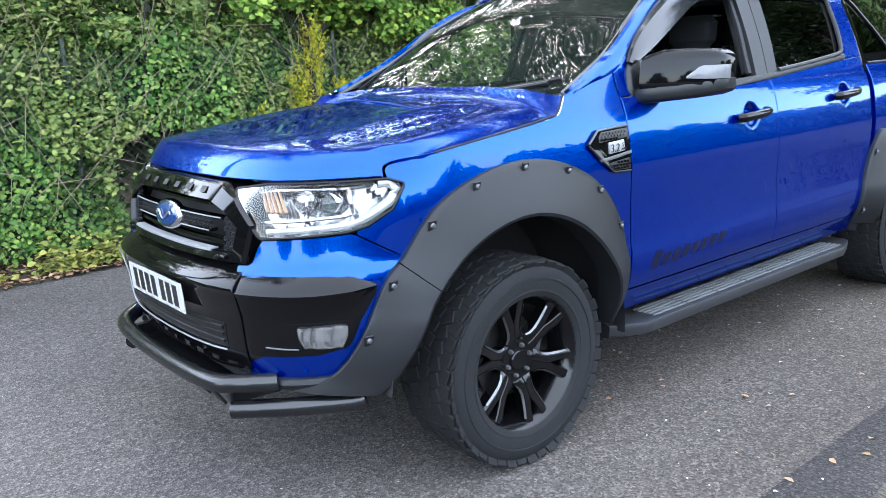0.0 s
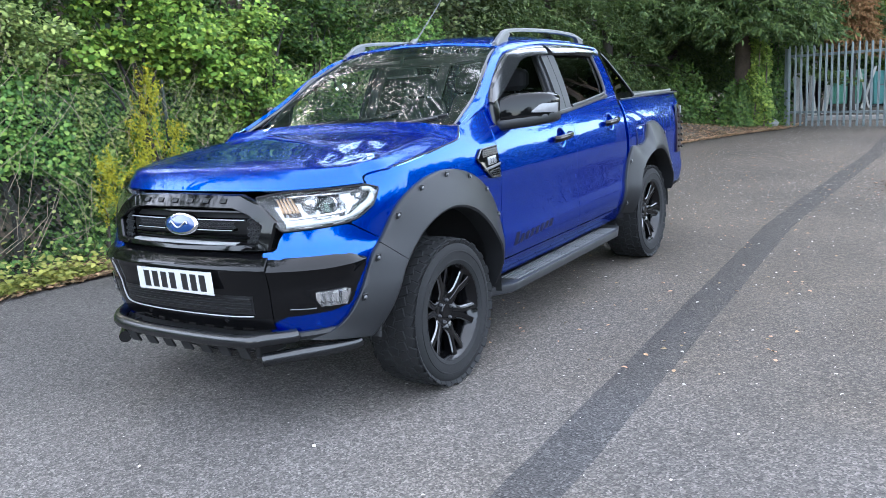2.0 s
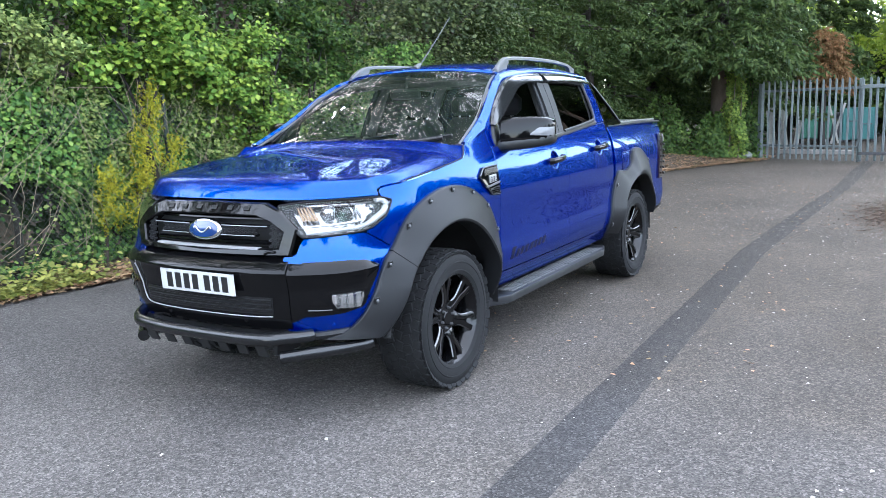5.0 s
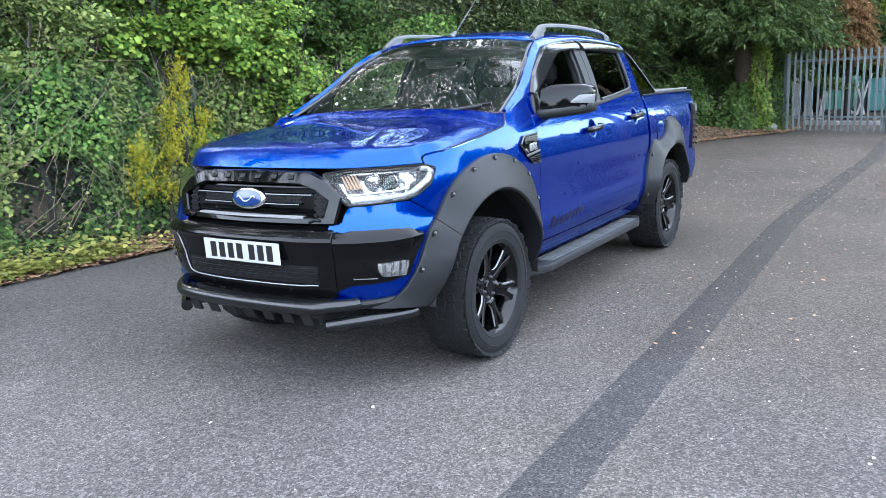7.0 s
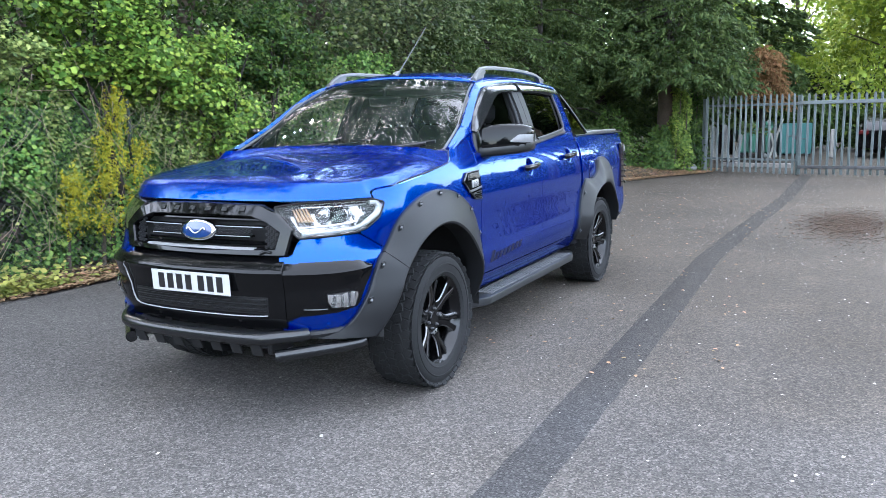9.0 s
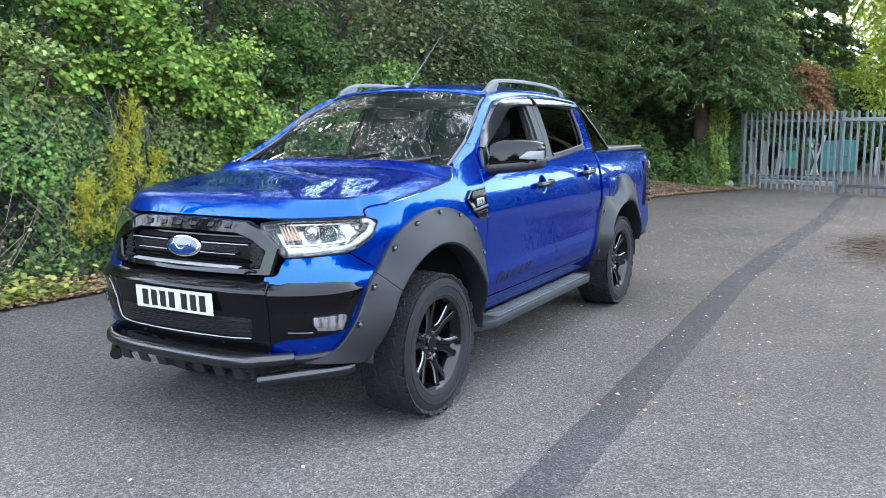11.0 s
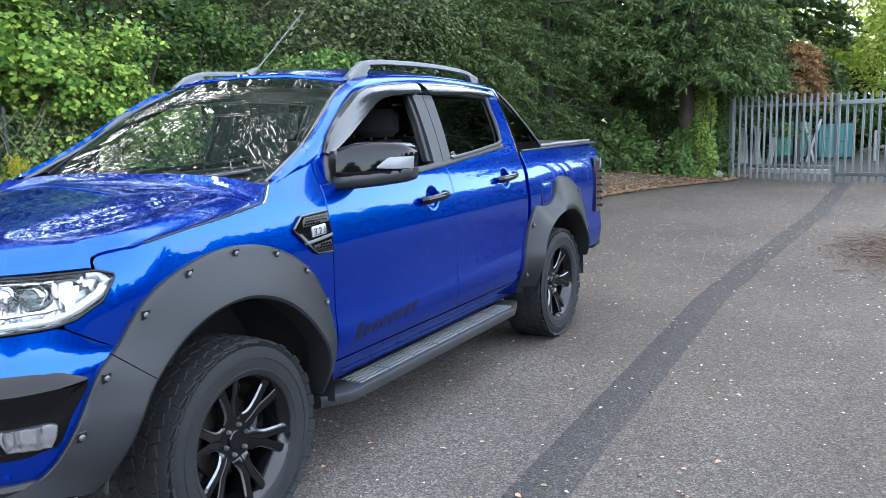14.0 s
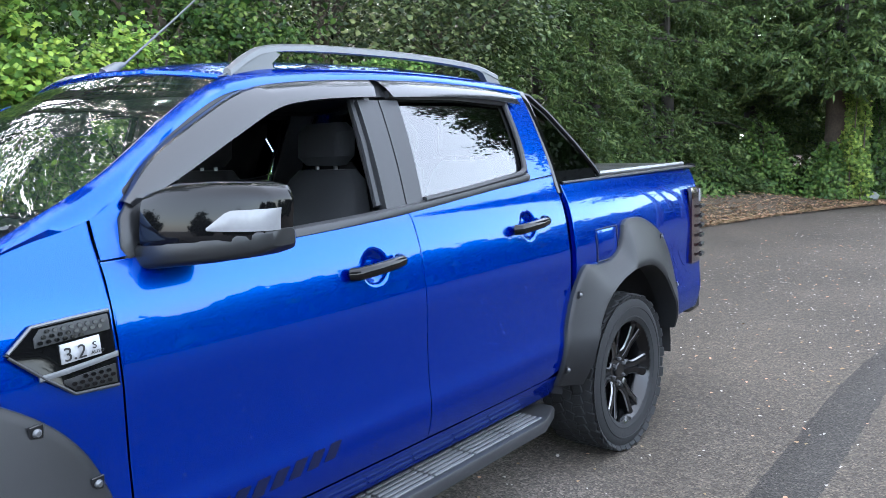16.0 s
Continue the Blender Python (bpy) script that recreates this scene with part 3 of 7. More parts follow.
def across(pts):
    """An edge given for the left half, from the middle outwards, made whole from right to left."""
    return [(x, w, z) for x, w, z in pts[::-1]] + [(x, -w, z) for x, w, z in pts[1:]]


# roof and windscreen
ROOF_F = [(1.10, 0, 1.812), (1.115, 0.3, 1.803), (1.15, 0.5, 1.782), (1.2, 0.612, 1.765)]
ROOF_B = [(2.72, 0, 1.80), (2.715, 0.3, 1.795), (2.70, 0.5, 1.78), (2.68, 0.60, 1.762)]
roof_edge_l = [(1.2, -0.612, 1.765), (1.4, -0.612, 1.797), (1.8, -0.608, 1.812), (2.2, -0.606, 1.81), (2.55, -0.606, 1.79), (2.68, -0.60, 1.762)]
Shape().sheet(coons(across(ROOF_F), across(ROOF_B), [(x, -y, z) for x, y, z in roof_edge_l], roof_edge_l, steps(30), steps(30),
                    lambda a, b: (0, 0, 0.016 * math.sin(math.pi * b) * math.sin(math.pi * a))), 0.03, flip=True).make("roof", M_PAINT, truck)
COWL = [(0.37, 0, 1.300), (0.38, 0.35, 1.303), (0.41, 0.6, 1.315), (0.47, 0.77, 1.352)]
scr_l = [(0.47, -0.77, 1.352), (0.72, -0.725, 1.513), (0.95, -0.675, 1.652), (1.19, -0.615, 1.757)]
Shape().sheet(coons(across(COWL), across([(x - 0.012, w, z - 0.006) for x, w, z in ROOF_F]), [(x, -y, z) for x, y, z in scr_l], scr_l, steps(40), steps(48),
                    lambda a, b: (-0.012 * math.sin(math.pi * b) * math.sin(math.pi * a), 0, 0.012 * math.sin(math.pi * b) * math.sin(math.pi * a))), 0.006, flip=True).make("windscreen", M_GLASS, truck)

# bonnet
BON_F = [(*skin(u, 1.131), 1.131) for u in (0.0, 0.2, 0.41, 0.61, 0.78, 0.9, 1.0, 1.070)]
BON_B = [(0.36, 0, 1.318), (0.355, 0.35, 1.318), (0.34, 0.6, 1.322), (skin(1.872, 1.335)[0], skin(1.872, 1.335)[1], 1.335)]
bon_side = [(skin(u, z)[0], -skin(u, z)[1], z) for u, z in ((1.070, 1.134), (1.078, 1.160), (1.100, 1.173), (1.137, 1.181), (1.25, 1.195), (1.55, 1.235), (1.762, 1.264), (1.815, 1.278), (1.872, 1.335))]


def bonnet_bulge(a, b):
    e = min(b, 1 - b)
    up = 0.042 * smooth(0, 0.055 + 0.15 * smooth(0.35, 1.0, a), e) * math.sin(math.pi / 2 * min(1.0, a / 0.17)) * (1 - 0.2 * smooth(0.8, 1.0, a))
    up += 0.02 * smooth(0.16, 0.36, e) * smooth(0.05, 0.5, a) * (1 - 0.3 * smooth(0.8, 1.0, a))
    up += 0.025 * math.sin(math.pi / 2 * min(1.0, a / 0.17)) * math.sin(math.pi * b) * (1 - a)
    return (0, 0, up)


Shape().sheet(coons(across(BON_F), across(BON_B), [(x, -y, z) for x, y, z in bon_side], bon_side, steps(56), steps(90), bonnet_bulge), 0.02, flip=True).make("bonnet", M_PAINT, truck)
# dark tube stands in for the shade in the bonnet's shut gap
both(Shape().tube([(x, y * 1.0015, z - 0.002) for x, y, z in curve(bon_side[4:], 6)], 0.0042, 6), "bonnet_seal", M_DARK, truck)

# bumper: blue corners, gloss black beak
blue_lo = line([(0.5, 0.475), (0.72, 0.49), (0.85, 0.50), (0.956, 0.655), (1.06, 0.83), (1.125, 0.86)])
blue_hi = line([(0.5, 0.868), (0.565, 0.872), (0.60, 0.952), (0.94, 0.966), (1.075, 0.888), (1.125, 0.866)])
both(Shape().sheet(skin_panel(blue_lo, blue_hi, 0.5, 1.12, nu=30, nv=10, eps=0.006), 0.02), "bumper_corner", M_PAINT, truck)


BEAK = [(0.0, 0.004), (0.5, 0.006), (0.74, 0.024), (0.775, 0.031), (0.79, 0.031), (0.82, 0.025), (1.0, -0.030)]


def beak(b):
    """How far the black bumper stands out: undercut below, a crisp lip, a sloping shelf above."""
    return float(np.interp(b, [p[0] for p in BEAK], [p[1] for p in BEAK]))


blk_lo = line([(0.53, 0.545), (0.60, 0.575), (0.80, 0.588), (0.90, 0.612), (0.94, 0.695), (1.005, 0.785)])
blk_lip = line([(0.53, 0.790), (0.80, 0.792), (1.005, 0.801)])
blk_hi = line([tuple(p) for p in curve([(0.53, 0.878), (0.75, 0.878), (0.87, 0.874), (0.925, 0.862), (0.965, 0.834), (1.005, 0.806)], 6)])
LIP = 0.785


def on_black(u, z, out=0.0):
    """A place on the black bumper corner; its lip runs level."""
    lo, mid, hi = blk_lo(u), blk_lip(u), blk_hi(u)
    b = LIP * (z - lo) / (mid - lo) if z < mid else LIP + (1 - LIP) * (z - mid) / (hi - mid)
    x, w = skin(u, z, beak(b) * min(1.0, (1.03 - u) / 0.12) + out)
    return (x, -w, z)


def black_corner():
    rows = []
    for k in range(41):
        u = lerp(0.5305, 0.997, k / 40)
        zs = [lerp(blk_lo(u), blk_lip(u), j / 24) for j in range(24)] + [lerp(blk_lip(u), blk_hi(u), j / 8) for j in range(9)]
        rows.append([on_black(u, z) for z in zs])
    return rows


both(Shape().sheet(black_corner(), 0.03), "bumper_panel", M_GLOSS, truck)


def bumper_middle():
    lo, hi = line([(0, 0.50), (0.35, 0.50), (0.53, 0.515)]), lambda u: 0.878
    half = skin_panel(lo, hi, 0.0, 0.529, nu=16, nv=50, out=lambda b: beak(b) + 0.004, eps=0.004)
    return [[(x, -y, z) for x, y, z in r] for r in half[:0:-1]] + half


Shape().sheet(bumper_middle(), 0.03).make("bumper_middle", M_GLOSS, truck)


# ---- wheel arches and wheels ----
def flare_rows(outer, inner, cx, t0, t1, n=40, cut=None):
    """An arch moulding: rises off the body, broad face, rolled lip; outer and inner: radius by angle (degrees from the rear, upwards)."""
    rows = []
    for k in range(n + 1):
        t = lerp(t0, t1, k / n)
        c, s_ = math.cos(radians(t)), math.sin(radians(t))
        ro, ri = outer(t), inner(t)
        r = []
        for f, o in ((0.0, 0.0), (0.0, 0.018), (0.025, 0.024), (0.12, 0.030), (0.35, 0.046), (0.62, 0.064), (0.82, 0.079), (0.93, 0.085), (0.99, 0.080), (1.01, 0.05), (1.0, -0.03)):
            rad = lerp(ro, ri, f)
            x, z = cx + rad * c, HUB_Z + rad * s_
            u = ux(x) if x > -0.4 else float(np.interp(-x, -PLAN[::-1, 0], PLAN_U[::-1]))
            sx, sw = skin(u, min(z, 1.15), o)
            r.append((sx, -sw, z))
        rows.append(r)
    return rows


def ring_line(pts, cx):
    """Radius by angle from points of an arch's edge."""
    q = sorted((math.degrees(math.atan2(z - HUB_Z, x - cx)) % 360 if z - HUB_Z > -0.2 or x < cx else math.degrees(math.atan2(z - HUB_Z, x - cx)), math.hypot(x - cx, z - HUB_Z)) for x, z in pts)
    c = curve(q, 8)
    return lambda t: float(np.interp(t, c[:, 0], c[:, 1]))


F_OUT = ring_line([(0.572, 0.45), (0.565, 0.58), (0.545, 0.746), (0.46, 0.93), (0.27, 1.075), (0.045, 1.132), (-0.18, 1.106), (-0.356, 1.026), (-0.476, 0.885), (-0.545, 0.82), (-0.625, 0.669), (-0.69, 0.56), (-0.755, 0.498), (-0.86, 0.452)], 0)
F_IN = ring_line([(0.455, 0.45), (0.448, 0.53), (0.41, 0.67), (0.31, 0.80), (0.15, 0.905), (-0.03, 0.945), (-0.22, 0.90), (-0.39, 0.76), (-0.475, 0.61), (-0.545, 0.49), (-0.60, 0.43)], 0)
R_OUT = ring_line([(2.60, 0.45), (2.60, 0.62), (2.641, 0.785), (2.735, 0.94), (2.80, 0.985), (2.90, 0.972), (3.03, 0.975), (3.14, 1.03), (3.19, 1.13), (3.30, 1.145), (3.43, 1.125), (3.68, 0.974), (3.83, 0.738), (3.86, 0.55)], 3.22)
R_IN = ring_line([(2.74, 0.45), (2.76, 0.60), (2.85, 0.765), (3.0, 0.865), (3.2, 0.91), (3.42, 0.885), (3.6, 0.75), (3.70, 0.55)], 3.22)


def flare_bolt(parent, t, ro, ri, cx, f=0.12):
    """A recessed socket with a bright bolt head on the moulding."""
    for m in (1, -1):
        rad = lerp(ro(t), ri(t), f)
        x, z = cx + rad * math.cos(radians(t)), HUB_Z + rad * math.sin(radians(t))
        u = ux(x) if x > -0.4 else float(np.interp(-x, -PLAN[::-1, 0], PLAN_U[::-1]))
        sx, sw = skin(u, z, 0.031)
        ax, aw = skin(u - 0.02, z, 0.034)
        turn = math.atan2(sw - aw, sx - ax)
        mm = Matrix.Translation((sx, -sw, z)) @ Matrix.Rotation(-turn, 4, "Z") @ Matrix.Rotation(0.15, 4, "X")
        s = Shape().box((0, -0.001, 0), (0.034, 0.006, 0.034), 0.002, mm)
        b = Shape().lathe([(0.0, -0.012), (0.006, -0.0115), (0.0095, -0.008), (0.0105, -0.003), (0.0105, 0.004)], 12, mm)
        if m < 0:
            s, b = s.mirror(), b.mirror()
        p = outwards(s.make("bolt_pocket", M_MATTE, parent[0 if m > 0 else 1]))
        outwards(b.make("bolt", M_RAIL, parent[0 if m > 0 else 1], "bright steel bolt"))


fl = both(Shape().sheet(flare_rows(F_OUT, F_IN, 0, 5, 136.85, 60), 0.004, lip=0), "front_arch_flare", M_FLARE, truck, "matt black bolt-on wheel arch moulding")
fl2 = both(Shape().sheet(flare_rows(F_OUT, F_IN, 0, 137.15, 175.2, 30), 0.004, lip=0), "bumper_arch_flare", M_FLARE, truck, "matt black bolt-on wheel arch moulding")
rl = both(Shape().sheet(flare_rows(R_OUT, R_IN, 3.22, 14, 172, 70), 0.004, lip=0), "rear_arch_flare", M_FLARE, truck, "matt black bolt-on wheel arch moulding")
for t in (124, 107.5, 90, 73, 57.5, 41):
    flare_bolt(fl, t, F_OUT, F_IN, 0)
for t in (143, 159):
    flare_bolt(fl2, t, F_OUT, F_IN, 0)
for t in (30, 60, 137, 165):
    flare_bolt(rl, t, R_OUT, R_IN, 3.22)


def liner(cx):
    """Dark wheel housing behind the arch."""
    s = Shape()
    rows = []
    for k in range(25):
        t = radians(lerp(-4, 176, k / 24))
        r = 0.59
        rows.append([(cx + r * math.cos(t), -w, HUB_Z + r * math.sin(t) * 0.96) for w in (0.89, 0.8, 0.6, 0.45)])
    s.grid(rows)
    s.grid([[(cx, -0.45, HUB_Z)] * 25, [r[-1] for r in rows]])
    return s


for cx in (0, 3.22):
    both(liner(cx), "wheel_housing", M_DARK, truck)


def tyre_mesh():
    """Carcass with an all-terrain tread of staggered blocks; local y is the axle, outer face at negative y."""
    s = Shape()
    s.lathe([(0.250, -0.125), (0.257, -0.131), (0.264, -0.135), (0.2685, -0.137), (0.270, -0.1395), (0.276, -0.1405), (0.2775, -0.139), (0.30, -0.143), (0.316, -0.1432), (0.3175, -0.1465), (0.324, -0.1463), (0.3255, -0.1425), (0.335, -0.142), (0.355, -0.134), (0.373, -0.122), (0.384, -0.10), (0.3872, 0),
             (0.384, 0.10), (0.373, 0.122), (0.335, 0.142), (0.30, 0.143), (0.257, 0.131), (0.250, 0.125)], 72)
    return s


def tread_mesh():
    s, rng, n = Shape(), random.Random(3), 44
    for k in range(n):
        for col, (y, wdt, ph) in enumerate(((-0.105, 0.036, 0.0), (-0.055, 0.038, 0.5), (0.0, 0.036, 0.15), (0.055, 0.038, 0.6), (0.105, 0.036, 0.1))):
            a = (k + ph) * math.tau / n
            ln = 0.050 if col in (0, 4) else 0.045
            m = Matrix.Rotation(-a, 4, "Y") @ Matrix.Translation((0.384 if col in (1, 2, 3) else 0.3795, y, 0)) @ Matrix.Rotation((0.35 if col % 2 else -0.3) + rng.uniform(-0.1, 0.1), 4, "X")
            s.box((0, 0, 0), (0.013, wdt + 0.010, ln + 0.002), 0.003, m)
        for sg in (-1, 1):  # shoulder lugs reaching down the side wall
            a = (k + 0.05 * sg) * math.tau / n
            m = Matrix.Rotation(-a, 4, "Y") @ Matrix.Translation((0.3605, sg * 0.1272, 0)) @ Matrix.Rotation(sg * 0.62, 4, "Z")
            s.box((0, 0, 0), (0.058 if k % 2 else 0.044, 0.0065, 0.0495), 0.0025, m)
    return s


SPOKE = [(0.070, -0.071, 0.040, 0.0), (0.084, -0.078, 0.041, 0.0), (0.100, -0.083, 0.034, 0.0), (0.122, -0.088, 0.032, 0.0), (0.148, -0.094, 0.037, 0.0),
         (0.172, -0.100, 0.044, 0.008), (0.205, -0.107, 0.053, 0.017), (0.237, -0.114, 0.061, 0.023)]  # radius, depth, half width, half width of the slot


def spoke_mesh():
    """One Y-shaped spoke: solid near the hub, its two arms parted by a slot near the rim, the face bevelled to its edges."""
    s = Shape()
    for sg in (-1, 1):
        rows = []
        for r, y, h, c in SPOKE:
            rows.append([(r, y + 0.045, sg * c), (r, y + 0.004, sg * c), (r, y, sg * (c + 0.003)), (r, y, sg * (h - 0.010)), (r, y + 0.006, sg * h), (r, y + 0.05, sg * (h - 0.004))])
        s.grid(rows, close=True, flip=False)
    return s


def accent_mesh():
    """Machined bevel along both edges of a spoke."""
    s = Shape()
    for sg in (-1, 1):
        rows = []
        for r, y, h, c in SPOKE[1:-1]:
            w = 0.0062 if 0.09 < r < 0.2 else 0.004
            rows.append([(r, y - 0.0008, sg * (h - w)), (r, y + 0.0052, sg * (h + 0.0004))])
        s.grid(rows, flip=sg < 0)
    return s


WHEEL_PARTS = {}


def wheel(cx, m):
    """m = 1 for the left side, -1 for the right."""
    root = new("wheel")
    root.parent = truck
    root.matrix_basis = pose(cx, -0.795 * m, HUB_Z, 0, 17 if cx < 1 else 5, 0 if m > 0 else 180)
    if not WHEEL_PARTS:
        WHEEL_PARTS["tyre"] = outwards(tyre_mesh().make("tyre", M_TYRE)).data
        WHEEL_PARTS["tread"] = outwards(tread_mesh().make("tread", M_TYRE)).data
        barrel = Shape().lathe([(0.236, 0.12), (0.205, 0.10), (0.20, 0.0), (0.205, -0.07), (0.222, -0.10), (0.232, -0.118), (0.240, -0.128), (0.246, -0.126), (0.247, -0.118), (0.24, 0.12)], 48)
        WHEEL_PARTS["rim"] = outwards(barrel.make("rim", M_RIM)).data
        hub = Shape().lathe([(0.0, -0.078), (0.032, -0.078), (0.036, -0.074), (0.037, -0.068), (0.075, -0.070), (0.085, -0.062), (0.088, -0.03), (0.0, -0.03)], 36)
        WHEEL_PARTS["hub"] = outwards(hub.make("hub", M_RIM)).data
        WHEEL_PARTS["spoke"] = outwards(spoke_mesh().make("spoke", M_RIM)).data
        WHEEL_PARTS["accent"] = accent_mesh().make("accent", M_CUT).data
        nut = Shape().lathe([(0.0, -0.018), (0.006, -0.017), (0.009, -0.012), (0.0095, 0.0)], 6)
        WHEEL_PARTS["nut"] = outwards(nut.make("wheel_nut", M_STEELDK)).data
        WHEEL_PARTS["disc"] = outwards(Shape().lathe([(0.06, -0.012), (0.155, -0.012), (0.155, 0.012), (0.06, 0.012), (0.06, -0.012)], 40).make("brake_disc", M_DISC)).data
        WHEEL_PARTS["caliper"] = outwards(Shape().box((0.13, 0.0, 0.05), (0.07, 0.06, 0.12), 0.015).make("caliper", M_STEELDK)).data
        for o in [o for o in bpy.data.objects if o.parent is None and o.data in list(WHEEL_PARTS.values())]:
            bpy.data.objects.remove(o)

    def put(name, key, par, mb=Matrix.Identity(4), label=""):
        o = new(name, WHEEL_PARTS[key])
        o.parent = par
        o.matrix_basis = mb
        if label:
            o["label"] = label
        return o
    put("tyre", "tyre", root, label="worn black all-terrain tyre")
    put("tread", "tread", root)
    big = Matrix.Diagonal((1.055, 1.0, 1.055, 1.0))
    put("rim", "rim", root, big, "gloss black alloy rim")
    put("hub", "hub", root, big)
    put("brake_disc", "disc", root)
    put("caliper", "caliper", root)
    for k in range(6):
        r = Matrix.Rotation(k * math.tau / 6, 4, "Y")
        put("spoke", "spoke", root, r @ big)
        put("accent", "accent", root, r @ big, "machined silver edge")
        put("wheel_nut", "nut", root, Matrix.Rotation((k + 0.5) * math.tau / 6, 4, "Y") @ Matrix.Translation((0.0575, -0.068, 0)))
    return root


for cx in (0, 3.22):
    for m in (1, -1):
        wheel(cx, m)


# ---- front of the truck ----
def fp(y, z, out=0.0):
    """A place on the nose: y across, z up, out off the face."""
    x, w = skin(uw(abs(y)), z, out)
    return (x, math.copysign(w, y), z)


def dense(pts, k=5):
    """A closed outline with k steps a side."""
    r = []
    for a, b in zip(pts, pts[1:] + pts[:1]):
        r += [(lerp(a[0], b[0], i / k), lerp(a[1], b[1], i / k)) for i in range(k)]
    return r


def full(half):
    """A left half outline from top middle to bottom middle, closed over the right."""
    return [(-w, z) for w, z in half] + [(w, z) for w, z in half[-2:0:-1]]


grille = new("grille")
grille.parent = truck
grille["label"] = "gloss black grille with honeycomb inserts"
G_OUT = dense(full([(0, 1.128), (0.37, 1.122), (0.48, 1.085), (0.572, 1.0), (0.535, 0.874), (0, 0.870)]))
G_MID = dense(full([(0, 1.122), (0.365, 1.116), (0.472, 1.08), (0.562, 1.0), (0.527, 0.88), (0, 0.876)]))
G_IN1 = dense(full([(0, 1.072), (0.335, 1.068), (0.425, 1.04), (0.505, 0.99), (0.478, 0.905), (0, 0.890)]))
G_IN = dense(full([(0, 1.066), (0.33, 1.062), (0.42, 1.035), (0.498, 0.99), (0.472, 0.91), (0, 0.896)]))
s = Shape()
s.grid([[fp(y, z, o) for y, z in ring] for ring, o in ((G_OUT, -0.01), (G_OUT, 0.004), (G_MID, 0.018), (G_IN1, 0.016), (G_IN, 0.008), (G_IN, -0.06))], close=True)
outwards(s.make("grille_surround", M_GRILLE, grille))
s = Shape()
s.v = [fp(y, z, -0.058) for y, z in G_IN]
s.f = [list(range(len(s.v)))]
s.make("grille_back", M_DARK, grille)


def bar(y0, y1, z, h, depth, out, n=14):
    """A level bar across the nose with a rounded front."""
    sh = Shape()
    rows = []
    for k in range(n + 1):
        y = lerp(y0, y1, k / n)
        rows.append([fp(y, z + dz, out + o) for dz, o in ((-h / 2, -depth), (-h / 2, -h * 0.3), (-h * 0.3, 0), (h * 0.3, 0), (h / 2, -h * 0.3), (h / 2, -depth))])
    sh.grid(rows, close=True)
    for r in (rows[0], rows[-1]):
        b = len(sh.v)
        sh.v.extend(r)
        sh.f.append(list(range(b, b + 6)))
    return sh


for z, h, w, o, mat in ((1.012, 0.010, 0.41, 0.004, M_GLOSS), (0.966, 0.010, 0.34, 0.004, M_GLOSS), (0.930, 0.018, 0.40, -0.02, M_GLOSS), (0.904, 0.012, 0.36, 0.014, M_PLATE),
                        (1.043, 0.012, 0.42, -0.035, M_GLOSS)):
    outwards(bar(-w, w, z, h, 0.03, o).make("grille_bar", mat, grille))
for y0, y1 in ((-0.40, -0.115), (0.115, 0.40)):
    outwards(bar(y0, y1, 1.0125, 0.0045, 0.004, 0.0062).make("grille_line", M_PLATE, grille, "thin bright line"))
    outwards(bar(max(y0, -0.33), min(y1, 0.33), 0.9655, 0.004, 0.004, 0.0062).make("grille_line", M_PLATE, grille, "thin bright line"))


def honeycomb(y0, y1, z0, z1, cell, out):
    """A web of six-sided cells."""
    sh = Shape()
    ny, nz = int((y1 - y0) / (cell * 1.5)), int((z1 - z0) / (cell * 0.87))
    for i in range(ny + 1):
        for j in range(nz + 1):
            cy, cz = y0 + i * cell * 1.5 + (cell * 0.75 if j % 2 else 0), z0 + j * cell * 0.87
            if cy > y1 or cz > z1:
                continue
            hexa = [(cy + cell * 0.5 * math.cos(k * math.pi / 3), cz + cell * 0.5 * math.sin(k * math.pi / 3)) for k in range(6)]
            inner = [(cy + cell * 0.36 * math.cos(k * math.pi / 3), cz + cell * 0.36 * math.sin(k * math.pi / 3)) for k in range(6)]
            sh.grid([[fp(y, z, out) for y, z in hexa], [fp(y, z, out + 0.004) for y, z in hexa], [fp(y, z, out + 0.004) for y, z in inner], [fp(y, z, out - 0.012) for y, z in inner]], close=True)
    return sh


for y0, y1 in ((-0.33, -0.11), (0.11, 0.33)):
    outwards(honeycomb(y0, y1, 0.975, 1.004, 0.016, -0.004).make("honeycomb", M_TRIM, grille))
for sg in (-1, 1):
    a, b = sorted((sg * 0.415, sg * 0.475))
    outwards(honeycomb(a, b, 0.915, 1.025, 0.018, -0.006).make("honeycomb", M_TRIM, grille))
    outwards(Shape().tube([fp(sg * 0.455, 0.893, 0.02), fp(sg * 0.43, 0.898, 0.022), fp(sg * 0.40, 0.886, 0.02)], 0.008, 8).make("grille_tooth", M_GLOSS, grille))
# plain bars where the maker's letters stand
for k in range(6):
    y = -0.27 + 0.108 * k
    s = Shape()
    s.prism([fp(y - 0.018, 1.089, 0.017), fp(y + 0.018, 1.089, 0.017), fp(y + 0.018, 1.107, 0.016), fp(y - 0.018, 1.107, 0.016)], (-0.002, 0, 0))
    outwards(s.make("letter_bar", M_MATTE, grille))
# oval badge
def oval(a, b, x, h):
    sh = Shape()
    tilt = pose(x, 0, 0.988, 0, 14, 0)
    prof = [(1.0, 0.012), (1.0, 0.0), (0.97, -h * 0.6), (0.90, -h), (0.6, -h - 0.004), (0.0, -h - 0.006)]
    sh.grid([[tilt @ Vector((o, a * r * math.cos(k * math.tau / 40), b * r * math.sin(k * math.tau / 40))) for k in range(40)] for r, o in prof], close=True)
    return outwards(sh.make("badge_shape", M_CHROME))


